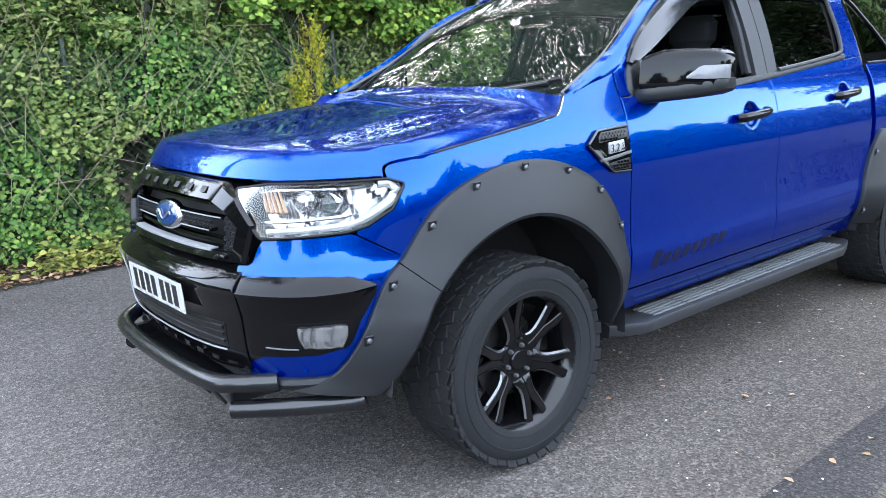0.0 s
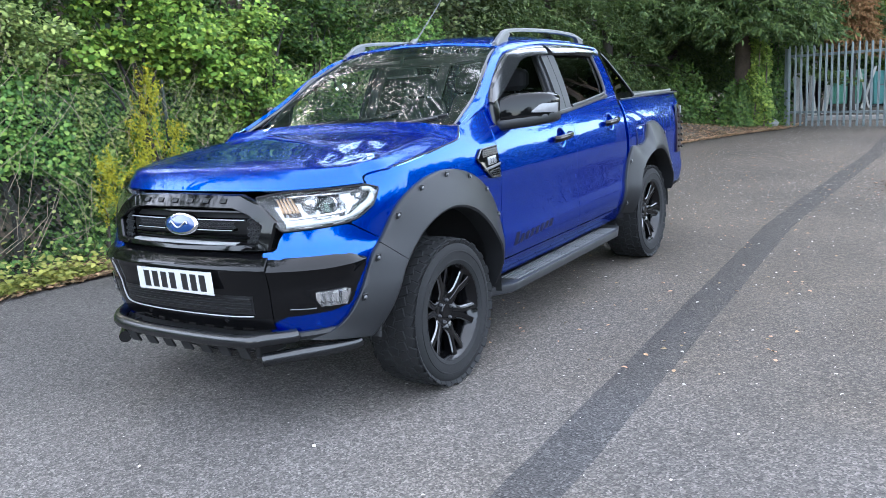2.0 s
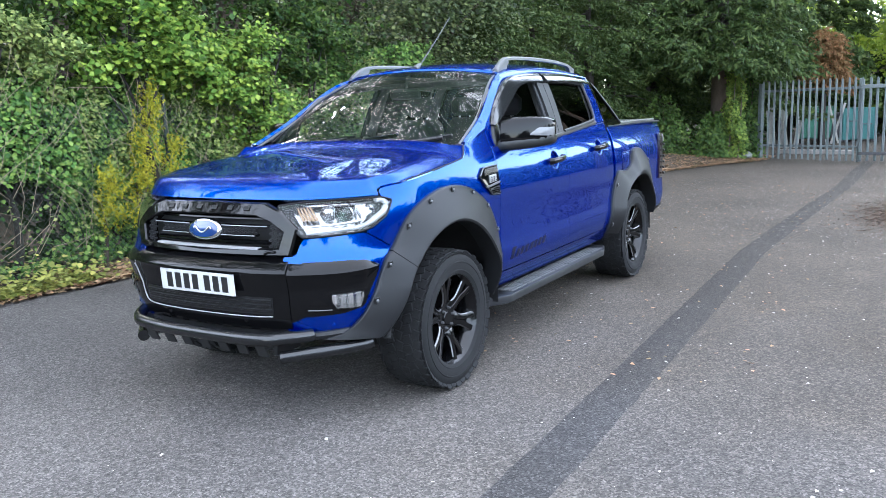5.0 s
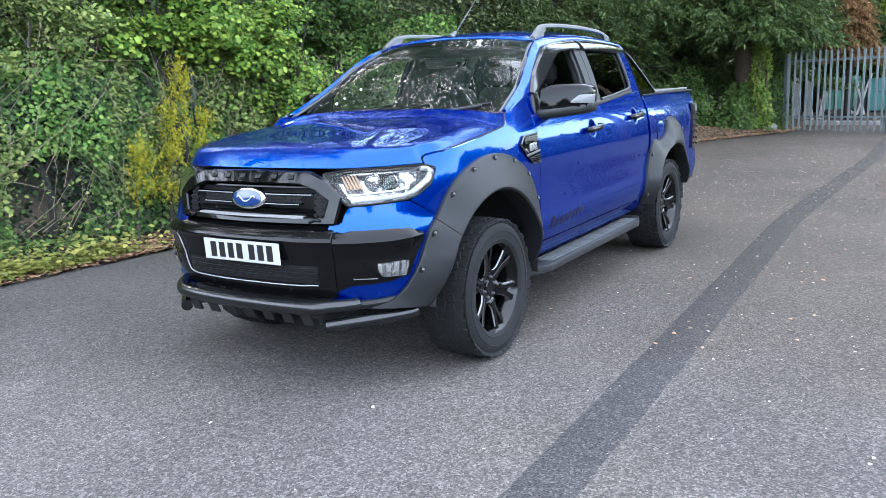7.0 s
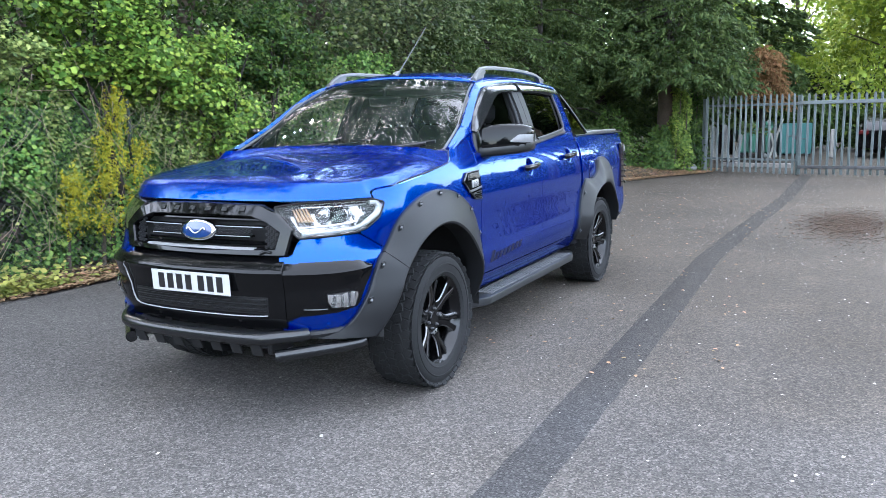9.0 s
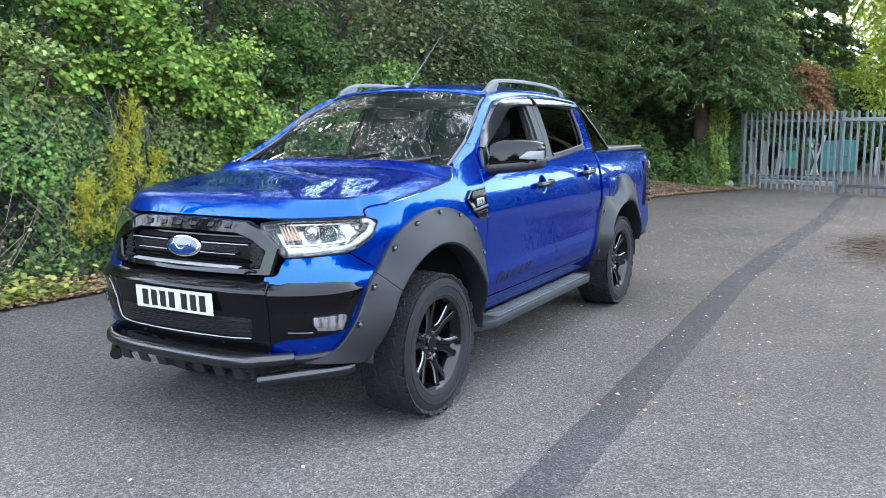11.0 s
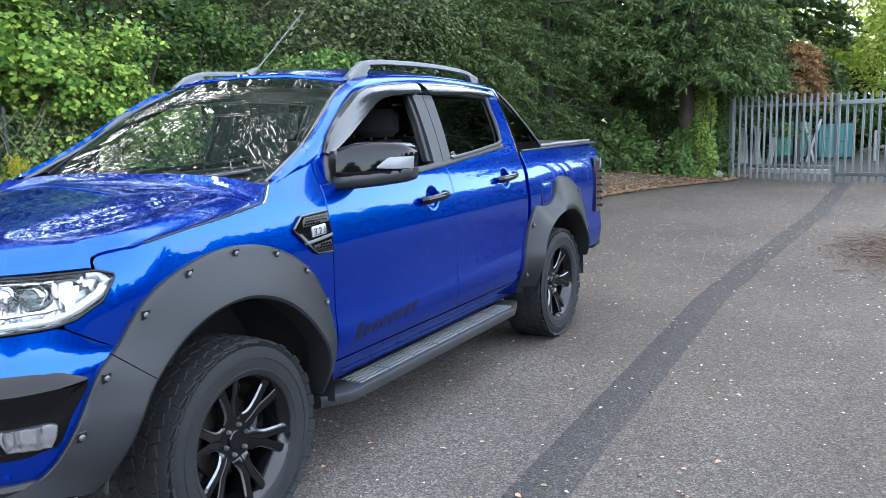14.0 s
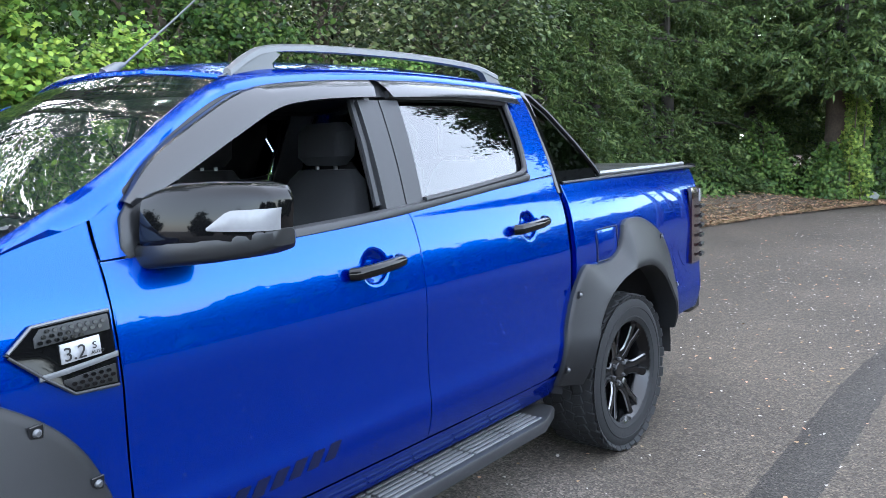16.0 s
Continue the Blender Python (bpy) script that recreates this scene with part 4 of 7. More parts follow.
badge = oval(0.116, 0.055, -0.906, 0.012)
badge.name, badge.parent = "oval_badge", grille
badge["label"] = "blue oval badge with chrome rim"
face = oval(0.107, 0.047, -0.909, 0.012)
face.name, face.parent = "badge_face", badge
face.data.materials[0] = M_OVAL
s = Shape()
tb = pose(-0.928, 0, 0.988, 0, 14, 0)
s.tube([tb @ Vector((-0.002, 0.06 * math.cos(t) * -1, 0.014 * math.sin(3 * t))) for t in np.linspace(0.1, math.pi - 0.1, 24)], 0.0035, 6)
s.make("badge_stroke", M_SILVER, badge)

# lower opening, trim line, sensors
s = Shape()
rows = []
for k in range(17):
    y = lerp(0.44, -0.44, k / 16)
    rows.append([fp(y, lerp(0.585, 0.672, j / 6), beak(lerp(0.23, 0.47, j / 6)) + 0.0065) for j in range(7)])
outwards(s.sheet(rows, 0.004, lip=0.001).make("lower_grille", M_MATTE, truck))
for z in (0.608, 0.632, 0.656):
    outwards(bar(-0.43, 0.43, z, 0.012, 0.01, beak(0.4) + 0.012).make("lower_slat", M_MATTE, truck))
trim = [(-0.435, 0.578), (-0.3, 0.572), (0, 0.570), (0.3, 0.572), (0.43, 0.582), (0.465, 0.62), (0.485, 0.70), (0.505, 0.80)]
outwards(Shape().tube([fp(y, z, beak((z - 0.5) / 0.366) + 0.011) for y, z in curve([(a, b) for a, b in trim], 6)], 0.0035, 8).make("bumper_trim", M_PLATE, truck, "thin bright trim line"))
for y, z in ((-0.27, 0.545), (0.27, 0.545)):
    p = fp(y, z, beak(0.1) + 0.004)
    outwards(Shape().lathe([(0, -0.006), (0.01, -0.005), (0.012, 0.0)], 14, Matrix.Translation(p) @ Matrix.Rotation(-math.pi / 2, 4, "Z")).make("parking_sensor", M_GLOSS, truck))
for m in (1, -1):
    u = 0.74
    x, w = skin(u, 0.53, 0.001)
    sh = Shape().lathe([(0, -0.006), (0.01, -0.005), (0.012, 0.004)], 14, Matrix.Translation((x, -w, 0.53)) @ Matrix.Rotation(-0.95, 4, "Z"))
    outwards((sh if m > 0 else sh.mirror()).make("parking_sensor", M_PAINT, truck))

# number plate, its writing as plain bars
plate = outwards(Shape().box((0, 0, 0), (0.006, 0.52, 0.111), 0.003, pose(-0.992, 0, 0.731, 0, -3, 0)).make("number_plate", M_WHITE, truck, "white number plate with dark bars"))
y = 0.217
for n in (4, 3):
    for k in range(n):
        outwards(Shape().box((-0.0035, y - 0.025, 0), (0.0015, 0.040, 0.079), 0, pose(-0.992, 0, 0.731, 0, -3, 0)).make("character_bar", M_INK, plate))
        y -= 0.061
    y -= 0.022

# headlamps
LAMP_HI = line([(0.455, 1.108), (0.61, 1.124), (1.08, 1.125), (1.13, 1.108)])
LAMP_LO = line([(0.455, 1.104), (0.60, 0.958), (0.92, 0.972), (0.99, 0.986), (1.08, 1.032), (1.13, 1.104)])


def lamp_path(inset, out, u0, u1, n=30, top=False):
    pts = []
    for k in range(n + 1):
        u = lerp(u0, u1, k / n)
        z = (LAMP_HI(u) - inset) if top else (LAMP_LO(u) + inset)
        x, w = skin(u, z, out)
        pts.append((x, -w, z))
    return pts


def headlamp(m):
    root = new("headlamp")
    root.parent = truck
    root["label"] = "clear headlamp with amber indicator and bright light strip"

    def add(sh, name, mat, label="", close=True):
        o = (sh if m > 0 else sh.mirror()).make(name, mat, root, label)
        return outwards(o) if close else o
    us = [lerp(0.457, 1.128, k / 40) for k in range(41)]
    rim_t, rim_b = lamp_path(0, 0.003, 0.457, 1.128, 40, True), lamp_path(0, 0.003, 0.457, 1.128, 40)
    deep_t, deep_b = lamp_path(0.008, -0.085, 0.457, 1.128, 40, True), lamp_path(0.008, -0.085, 0.457, 1.128, 40)
    sh = Shape()
    sh.grid([rim_t, deep_t])
    flute = [0.0, 0.016, 0.004, 0.020, -0.004, 0.012, 0.024, 0.002, 0.018, 0.006]
    mid = [[(x + 0.6 * flute[(3 * k + 7 * j) % 10], y - 0.8 * flute[(3 * k + 7 * j) % 10], z) for k, (x, y, z) in enumerate([tuple(lerp(p[i], q[i], j / 5) for i in range(3)) for p, q in zip(deep_t, deep_b)])] for j in range(1, 5)]
    for upper, lower in zip([deep_t] + mid, mid + [deep_b]):
        sh.grid([upper, lower])
    sh.grid([deep_b, rim_b])
    add(sh, "housing", M_LAMPIN, "pale silver reflector housing", close=False).data.set_sharp_from_angle(angle=radians(8))
    rows = [[(lambda u, z: (skin(u, z, 0.004)[0], -skin(u, z, 0.004)[1], z))(u, lerp(LAMP_LO(u), LAMP_HI(u), b)) for b in (0, 0.25, 0.5, 0.75, 1)] for u in us]
    sh = Shape()
    sh.grid(rows)
    cover = add(sh, "cover", M_CLEAR, "clear polycarbonate cover", close=False)
    cover.visible_shadow = False
    add(Shape().tube(rim_t + rim_b[::-1] + rim_t[:1], 0.005, 6), "seal", M_GLOSS)
    # light strip along the foot and up the outer end
    add(Shape().tube(lamp_path(0.018, -0.016, 0.62, 0.97, 16) + lamp_path(0.022, -0.012, 1.0, 1.105, 10) + lamp_path(0.014, -0.012, 1.09, 1.05, 4, True), [0.011] * 17 + [0.016] * 11 + [0.013] * 5, 8), "light_strip", M_DRL, "white light strip")
    # projector
    def turret(u, z, out, r, name, mat, ball):
        x, w = skin(u, z, out)
        mm = Matrix.Translation((x, -w, z)) @ Matrix.Rotation(-1.15, 4, "Z")
        prof = [(r, 0.06), (r * 1.02, 0.0), (r * 0.9, -0.008), (r * 0.82, -0.004)]
        add(Shape().lathe(prof, 28, mm), name + "_ring", M_CHROME)
        dome = [(0.0, -0.6), (0.3, -0.55), (0.55, -0.42), (0.75, -0.2), (0.82, 0.0)]
        add(Shape().lathe([(a * r, b * r) for a, b in dome], 28, mm), name, ball)
    turret(0.865, 1.055, -0.05, 0.044, "projector", M_CHROME, M_GLASS)
    turret(0.755, 1.062, -0.065, 0.042, "high_beam", M_CHROME, M_LAMPIN)
    x, w = skin(0.60, 1.06, -0.055)
    sh = Shape()
    for k in range(5):
        u0 = 0.545 + 0.021 * k
        sh.tube([(skin(u0, 1.09, -0.05)[0], -skin(u0, 1.09, -0.05)[1], 1.098), (skin(u0 + 0.05, 1.02, -0.05)[0], -skin(u0 + 0.05, 1.02, -0.05)[1], 1.03)], [0.004, 0.0075], 6)
    add(sh, "indicator", M_AMBER, "amber indicator reflector")
    sh = Shape()
    sh.tube(lamp_path(0.045, -0.03, 0.60, 0.95, 14), 0.006, 6)
    sh.tube(lamp_path(0.02, -0.035, 0.55, 1.04, 14, True), 0.008, 6)
    add(sh, "bezel", M_CHROME)
    # dark inner walls break the reflector up
    sh = Shape()
    sh.tube([(skin(0.775, z, -0.045)[0], -skin(0.775, z, -0.045)[1], z) for z in (0.99, 1.05, 1.115)], [0.012, 0.009, 0.012], 6)
    sh.tube([(skin(0.955, z, -0.045)[0], -skin(0.955, z, -0.045)[1], z) for z in (1.0, 1.05, 1.115)], [0.012, 0.008, 0.012], 6)
    add(sh, "divider", M_REFLECT)


for m in (1, -1):
    headlamp(m)


# fog lamps
f_hi, f_lo = line([(0.60, 0.607), (0.70, 0.695), (0.925, 0.70)]), line([(0.60, 0.60), (0.72, 0.598), (0.89, 0.607), (0.925, 0.69)])
rows = [[on_black(u, lerp(f_lo(u), f_hi(u), b), 0.003) for b in (0, 0.3, 0.7, 1)] for u in [lerp(0.605, 0.922, k / 20) for k in range(21)]]
both(Shape().sheet(rows, 0.003, lip=0.001), "fog_surround", M_GLOSS, truck)
l_hi, l_lo = line([(0.737, 0.682), (0.886, 0.688), (0.894, 0.680)]), line([(0.737, 0.648), (0.757, 0.616), (0.874, 0.612), (0.894, 0.652)])
facet = [0.0, 0.014, -0.004, 0.012, 0.001, 0.013, -0.003, 0.009, 0.0]
fog_u = [lerp(0.737, 0.894, k / 8) for k in range(9)]
rows = [[on_black(u, lerp(l_lo(u), l_hi(u), b), 0.006 + facet[k] * (1 - abs(b - 0.4))) for b in (0, 0.3, 0.34, 1)] for k, u in enumerate(fog_u)]
for o in both(Shape().sheet(rows, 0.004, lip=0.001), "fog_lamp", M_FOG, truck, "clear faceted fog lamp"):
    o.data.set_sharp_from_angle(angle=radians(4))
rows = [[on_black(u, lerp(l_lo(u), l_hi(u), b), 0.017 + 0.003 * math.sin(math.pi * b)) for b in (0, 0.1, 0.5, 0.9, 1)] for u in fog_u]
for o in both(Shape().sheet(rows, 0.003, lip=0.002), "fog_cover", M_CLEAR, truck, "clear lamp cover"):
    o.visible_shadow = False
rows = [on_black(u, f_lo(u) + 0.012, 0.007) for u in (0.62, 0.66, 0.70, 0.735)]
both(Shape().tube(rows, 0.003, 6), "fog_trim", M_RAIL, truck)

# nudge bar: main tube, lower corner tubes, toothed skid plate
nudge = new("nudge_bar")
nudge.parent = truck
nudge["label"] = "satin black tubular nudge bar"
main = curve([(-0.78, 0.60, 0.515), (-0.87, 0.575, 0.50), (-0.945, 0.52, 0.49), (-0.99, 0.43, 0.482), (-1.008, 0.2, 0.474), (-1.008, -0.2, 0.474), (-0.99, -0.43, 0.478), (-0.94, -0.52, 0.482), (-0.86, -0.592, 0.482), (-0.84, -0.606, 0.484)], 6)
outwards(Shape().tube([tuple(p) for p in main], 0.032, 16).make("tube", M_BAR, nudge))
for m in (1, -1):
    p = curve([(-0.955, -0.49, 0.385), (-0.93, -0.52, 0.388), (-0.80, -0.66, 0.40), (-0.67, -0.78, 0.412), (-0.635, -0.805, 0.422)], 6)
    sh = Shape().tube([tuple(q) for q in p], 0.031, 16)
    outwards((sh if m > 0 else sh.mirror()).make("corner_tube", M_BAR, nudge))
    sh = Shape().box((-0.86, -0.45, 0.43), (0.18, 0.03, 0.09), 0.006)
    outwards((sh if m > 0 else sh.mirror()).make("bracket", M_MATTE, nudge))
for k in range(7):
    yy = -0.39 + 0.13 * k
    sh = Shape()
    sh.prism([(-0.995, yy - 0.030, 0.452), (-0.995, yy + 0.030, 0.452), (-0.945, yy + 0.052, 0.372), (-0.945, yy - 0.012, 0.372)], (0.008, 0, 0.004))
    outwards(sh.make("skid_tooth", M_DARK, nudge))
s = Shape()
s.box((-0.87, 0, 0.415), (0.14, 0.90, 0.012), 0.004)
s.box((-0.955, 0, 0.452), (0.012, 0.90, 0.02), 0.004)
outwards(s.make("skid_plate", M_MATTE, nudge))
s = Shape().box((-0.80, 0, 0.47), (0.16, 1.12, 0.07), 0.02)
outwards(s.make("bumper_valance", M_DARK, truck))

both(Shape().tube([(skin(u, 0.474, 0.004)[0], -skin(u, 0.474, 0.004)[1], blue_lo(u) - 0.006) for u in np.linspace(0.50, 0.93, 16)], 0.022, 8), "bumper_lip", M_FLARE, truck)


# ---- glasshouse, doors and side of the truck ----
def side_pt(x, z, out=0.0):
    sx, sw = skin(ux(x), z, out)
    return (sx, -sw, z)


def side_sheet(outline_lo, outline_hi, x0, x1, out, thick, nu=24, nv=8, left=None, right=None, lip=0.001):
    return Shape().sheet(skin_panel(xz(outline_lo), xz(outline_hi), ux(x0), ux(x1), nu=nu, nv=nv, out=lambda b: out, left=left, right=right, eps=0.004), thick, lip=lip)


belt = [(0.7, 1.310), (1.2, 1.318), (1.69, 1.338), (2.4, 1.392), (2.5, 1.402)]
# rubber strip under the windows
both(Shape().sheet([[side_pt(x, z + d, o) for d, o in ((-0.022, 0.004), (-0.012, 0.010), (0.0, 0.010), (0.006, -0.004))] for x, z in [tuple(p) for p in curve(belt, 8)] if x > 0.95], 0.004, lip=0), "belt_strip", M_TRIM, truck)
# B pillar, dark, in two halves
both(side_sheet([(1.5, 1.332), (1.75, 1.342)], [(1.5, 1.70), (1.75, 1.70)], 1.6, 1.70, 0.0, 0.03, 6, 8, left=line([(1.33, ux(1.60)), (1.77, ux(1.645))]), right=line([(1.33, ux(1.698)), (1.77, ux(1.748))])), "door_pillar", M_TRIM, truck)
both(side_sheet([(1.65, 1.340), (1.85, 1.352)], [(1.65, 1.70), (1.95, 1.704)], 1.704, 1.79, 0.0, 0.03, 6, 8, left=line([(1.33, ux(1.704)), (1.77, ux(1.754))]), right=line([(1.33, ux(1.79)), (1.77, ux(1.855))])), "door_pillar", M_TRIM, truck)
# front window frame's rear guide, inside the opening
both(Shape().tube([side_pt(1.60, 1.345, -0.035), side_pt(1.625, 1.55, -0.035), side_pt(1.645, 1.71, -0.035)], 0.016, 8), "window_guide", M_TRIM, truck)
# rear window, its frame and the pale seal
win_lo, win_hi = [(1.7, 1.352), (2.1, 1.376), (2.42, 1.402), (2.55, 1.42)], [(1.7, 1.706), (2.1, 1.71), (2.55, 1.692)]
rw_left, rw_right = line([(1.34, ux(1.79)), (1.70, ux(1.852))]), line([(1.36, ux(2.45)), (1.42, ux(2.492)), (1.70, ux(2.53))])
both(Shape().sheet(skin_panel(xz(win_lo), xz(win_hi), ux(1.8), ux(2.5), nu=16, nv=8, out=lambda b: -0.012, left=rw_left, right=rw_right, eps=0.004), 0.004, lip=0), "rear_door_window", M_SMOKE, truck, "dark privacy glass")
fr = [side_pt(2.525, 1.70, 0.0), side_pt(2.515, 1.55, 0.0), side_pt(2.492, 1.44, 0.002), side_pt(2.462, 1.412, 0.002), side_pt(2.40, 1.402, 0.003), side_pt(2.1, 1.374, 0.003), side_pt(1.80, 1.352, 0.003)]
both(Shape().tube([tuple(p) for p in curve(fr, 6)], 0.012, 8), "window_seal", M_TRIM, truck)
fr = [side_pt(1.80, 1.72, 0), side_pt(2.2, 1.72, 0), side_pt(2.52, 1.70, 0)]
both(Shape().tube(fr, 0.014, 8), "window_seal", M_TRIM, truck)
# dark frame between roof rail and windows
both(Shape().sheet([[side_pt(x, z - 0.002, -0.004), side_pt(x, z - 0.03, -0.004), side_pt(x, z - 0.062, -0.010)] for x, z in [tuple(p) for p in curve([q for q in low_line if q[0] > 0.6], 5)]], 0.02, lip=0, flip=True), "door_frame", M_TRIM, truck)


def visor(lo, hi, name):
    """Smoked wind deflector standing off the frame."""
    rows = []
    a, b = curve(lo, 8), curve(hi, 8)
    for p, q in zip(a, b):
        rows.append([side_pt(q[0], q[1], 0.004), side_pt(lerp(q[0], p[0], 0.08), lerp(q[1], p[1], 0.08), 0.022), side_pt(lerp(q[0], p[0], 0.5), lerp(q[1], p[1], 0.5), 0.030), side_pt(p[0], p[1], 0.026)])
    return both(Shape().sheet(rows, 0.003, flip=True, lip=0.0005), name, M_VISOR, truck, "smoked wind deflector")


visor([(0.705, 1.425), (0.86, 1.488), (1.075, 1.588), (1.26, 1.668), (1.40, 1.694), (1.55, 1.705), (1.715, 1.712)], [(0.685, 1.44), (0.80, 1.545), (1.0, 1.655), (1.16, 1.722), (1.337, 1.752), (1.55, 1.768), (1.735, 1.776)], "wind_deflector")
visor([(1.805, 1.712), (2.0, 1.715), (2.25, 1.715), (2.45, 1.706), (2.612, 1.692)], [(1.765, 1.776), (2.0, 1.778), (2.25, 1.772), (2.45, 1.758), (2.585, 1.742)], "wind_deflector")

# door handles: gloss bars over the hollows of the doors
def handle(xc, z, m):
    root_shape = Shape().tube([side_pt(xc - 0.11, z - 0.008, 0.012), side_pt(xc - 0.10, z - 0.006, 0.034), side_pt(xc - 0.03, z - 0.001, 0.042), side_pt(xc + 0.05, z + 0.004, 0.042), side_pt(xc + 0.10, z + 0.008, 0.034), side_pt(xc + 0.11, z + 0.009, 0.012)], 0.018, 12, squash=1.15)
    a = (root_shape if m > 0 else root_shape.mirror()).make("door_handle", M_GLOSS, truck, "gloss black door handle")
    return outwards(a)


for m in (1, -1):
    for x, z in HANDLES:
        handle(x, z, m)

# wing vent with badge
VENT = [(0.345, 1.146), (0.405, 1.197), (0.584, 1.203), (0.584, 1.026), (0.475, 1.031)]
def inset(pts, k):
    c = np.mean(np.array(pts), axis=0)
    return [tuple(c + (np.array(p) - c) * k) for p in pts]


s = Shape()
base = dense(VENT, 4)
s.grid([[side_pt(x, z, 0.0) for x, z in base], [side_pt(x, z, 0.008) for x, z in base], [side_pt(x, z, 0.012) for x, z in dense(inset(VENT, 0.95), 4)], [side_pt(x, z, 0.008) for x, z in dense(inset(VENT, 0.5), 4)]], close=True)
s.f.append(list(range(len(s.v) - len(base), len(s.v))))
vent = both(s, "wing_vent", M_GLOSS, truck, "gloss black wing vent with engine badge")
for side, v in zip((1, -1), vent):
    for lo, hi, x0, x1 in (([(0.40, 1.150), (0.58, 1.158)], [(0.40, 1.165), (0.42, 1.188), (0.58, 1.194)], 0.405, 0.576), ([(0.45, 1.066), (0.48, 1.04), (0.58, 1.036)], [(0.45, 1.068), (0.58, 1.080)], 0.455, 0.576)):
        fl_, fh_ = line(lo), line(hi)
        sh = Shape().sheet([[side_pt(x, lerp(fl_(x), fh_(x), b), 0.0135) for b in (0, 0.5, 1)] for x in np.linspace(x0, x1, 12)], 0.003, lip=0.001)
        (sh if side > 0 else sh.mirror()).make("vent_mesh", M_MATTE, v)
        n = 0
        sh = Shape()
        for i in range(9):
            for j in range(3):
                x, z = x0 + 0.012 + i * 0.018 + (0.009 if j % 2 else 0), fl_(x0 + 0.05) + 0.007 + j * 0.011
                if x < x1 - 0.006 and fl_(x) + 0.004 < z < fh_(x) - 0.004:
                    sh.prism([side_pt(x + 0.006 * math.cos(q * math.pi / 3), z + 0.0045 * math.sin(q * math.pi / 3), 0.0135) for q in range(6)], (0, -0.003, 0))
        outwards((sh if side > 0 else sh.mirror()).make("vent_cell", M_GLOSS, v))
    sh = Shape().sheet([[side_pt(x, z0 + dz, 0.016) for dz in (0, 0.006, 0.012)] for x, z0 in ((0.405, 1.078), (0.46, 1.081), (0.52, 1.087), (0.586, 1.095))], 0.006, lip=0.002)
    (sh if side > 0 else sh.mirror()).make("vent_blade", M_RAIL, v, "silver blade")
    sh = Shape().sheet([[side_pt(x, lerp(1.103, 1.146, b) + (x - 0.45) * 0.06, 0.015) for b in (0, 0.15, 0.85, 1)] for x in np.linspace(0.457, 0.548, 8)], 0.005, lip=0.002)
    plate_b = (sh if side > 0 else sh.mirror()).make("engine_badge", M_PLATE, v, "silver engine size badge")
    if side > 0:
        for word, size, x, z in (("3.2", 0.044, 0.4585, 1.109), ("AUTO", 0.011, 0.521, 1.113), ("S", 0.022, 0.526, 1.125)):
            cu = bpy.data.curves.new("badge_text", "FONT")
            cu.body, cu.size, cu.extrude = word, size, 0.0008
            o = new("badge_text", cu)
            p = side_pt(x, z, 0.019)
            o.matrix_basis = Matrix.Translation(p) @ Matrix.Rotation(math.pi / 2, 4, "X") @ Matrix.Rotation(0.03, 4, "Z")
            cu.materials.append(M_INK)
            o.parent = plate_b

    for path, mat, r in (([(0.350, 1.150), (0.405, 1.195), (0.50, 1.199), (0.580, 1.201)], M_RAIL, 0.0045), ([(0.350, 1.142), (0.415, 1.083), (0.477, 1.034), (0.580, 1.029)], M_TRIM, 0.004)):
        sh = Shape().tube([side_pt(x, z, 0.0115) for x, z in path], r, 6)
        outwards((sh if side > 0 else sh.mirror()).make("vent_frame", mat, v))

# dark model script on the lower doors, as plain slanted bars
for m in (1, -1):
    for k in range(8):
        x0 = 0.72 + k * 0.068
        z0 = 0.595 + 0.004 * k
        h, w = (0.075, 0.05) if k == 0 else (0.05, 0.045)
        sh = Shape().sheet([[side_pt(x0 + t * w + b * 0.03, z0 + b * h, 0.0012) for b in (0, 0.33, 0.66, 1)] for t in (0, 0.5, 1)], 0.0005, lip=0)
        (sh if m > 0 else sh.mirror()).make("script_bar", M_DECAL, truck)

# black corner piece that carries the mirror
both(side_sheet([(0.60, 1.308), (0.85, 1.316)], [(0.60, 1.412), (0.66, 1.452), (0.72, 1.49)], 0.600, 0.70, 0.001, 0.02, 8, 6), "door_corner", M_PAINT, truck)
both(side_sheet([(0.60, 1.312), (0.85, 1.316)], [(0.60, 1.392), (0.70, 1.452), (0.80, 1.500)], 0.668, 0.80, -0.002, 0.02, 8, 6), "mirror_corner", M_MATTE, truck)

# mirrors
def box_shell(sections, power=0.35, n=28):
    """Rounded-box sections along x-ish: centre, half width, half height, as rings of a loft."""
    rows = []
    for c, ax, az, hx, hz in sections:
        ring = []
        for k in range(n):
            t = k * math.tau / n
            cs, sn = math.cos(t), math.sin(t)
            ring.append(Vector(c) + Vector(ax) * hx * math.copysign(abs(cs) ** power, cs) + Vector(az) * hz * math.copysign(abs(sn) ** power, sn))
        rows.append(ring)
    return rows


def loft(rows):
    s_ = Shape()
    b = s_.grid(rows, close=True)
    n = len(rows[0])
    s_.f.append([b + k for k in range(n)])
    s_.f.append([b + (len(rows) - 1) * n + k for k in range(n)])
    return s_


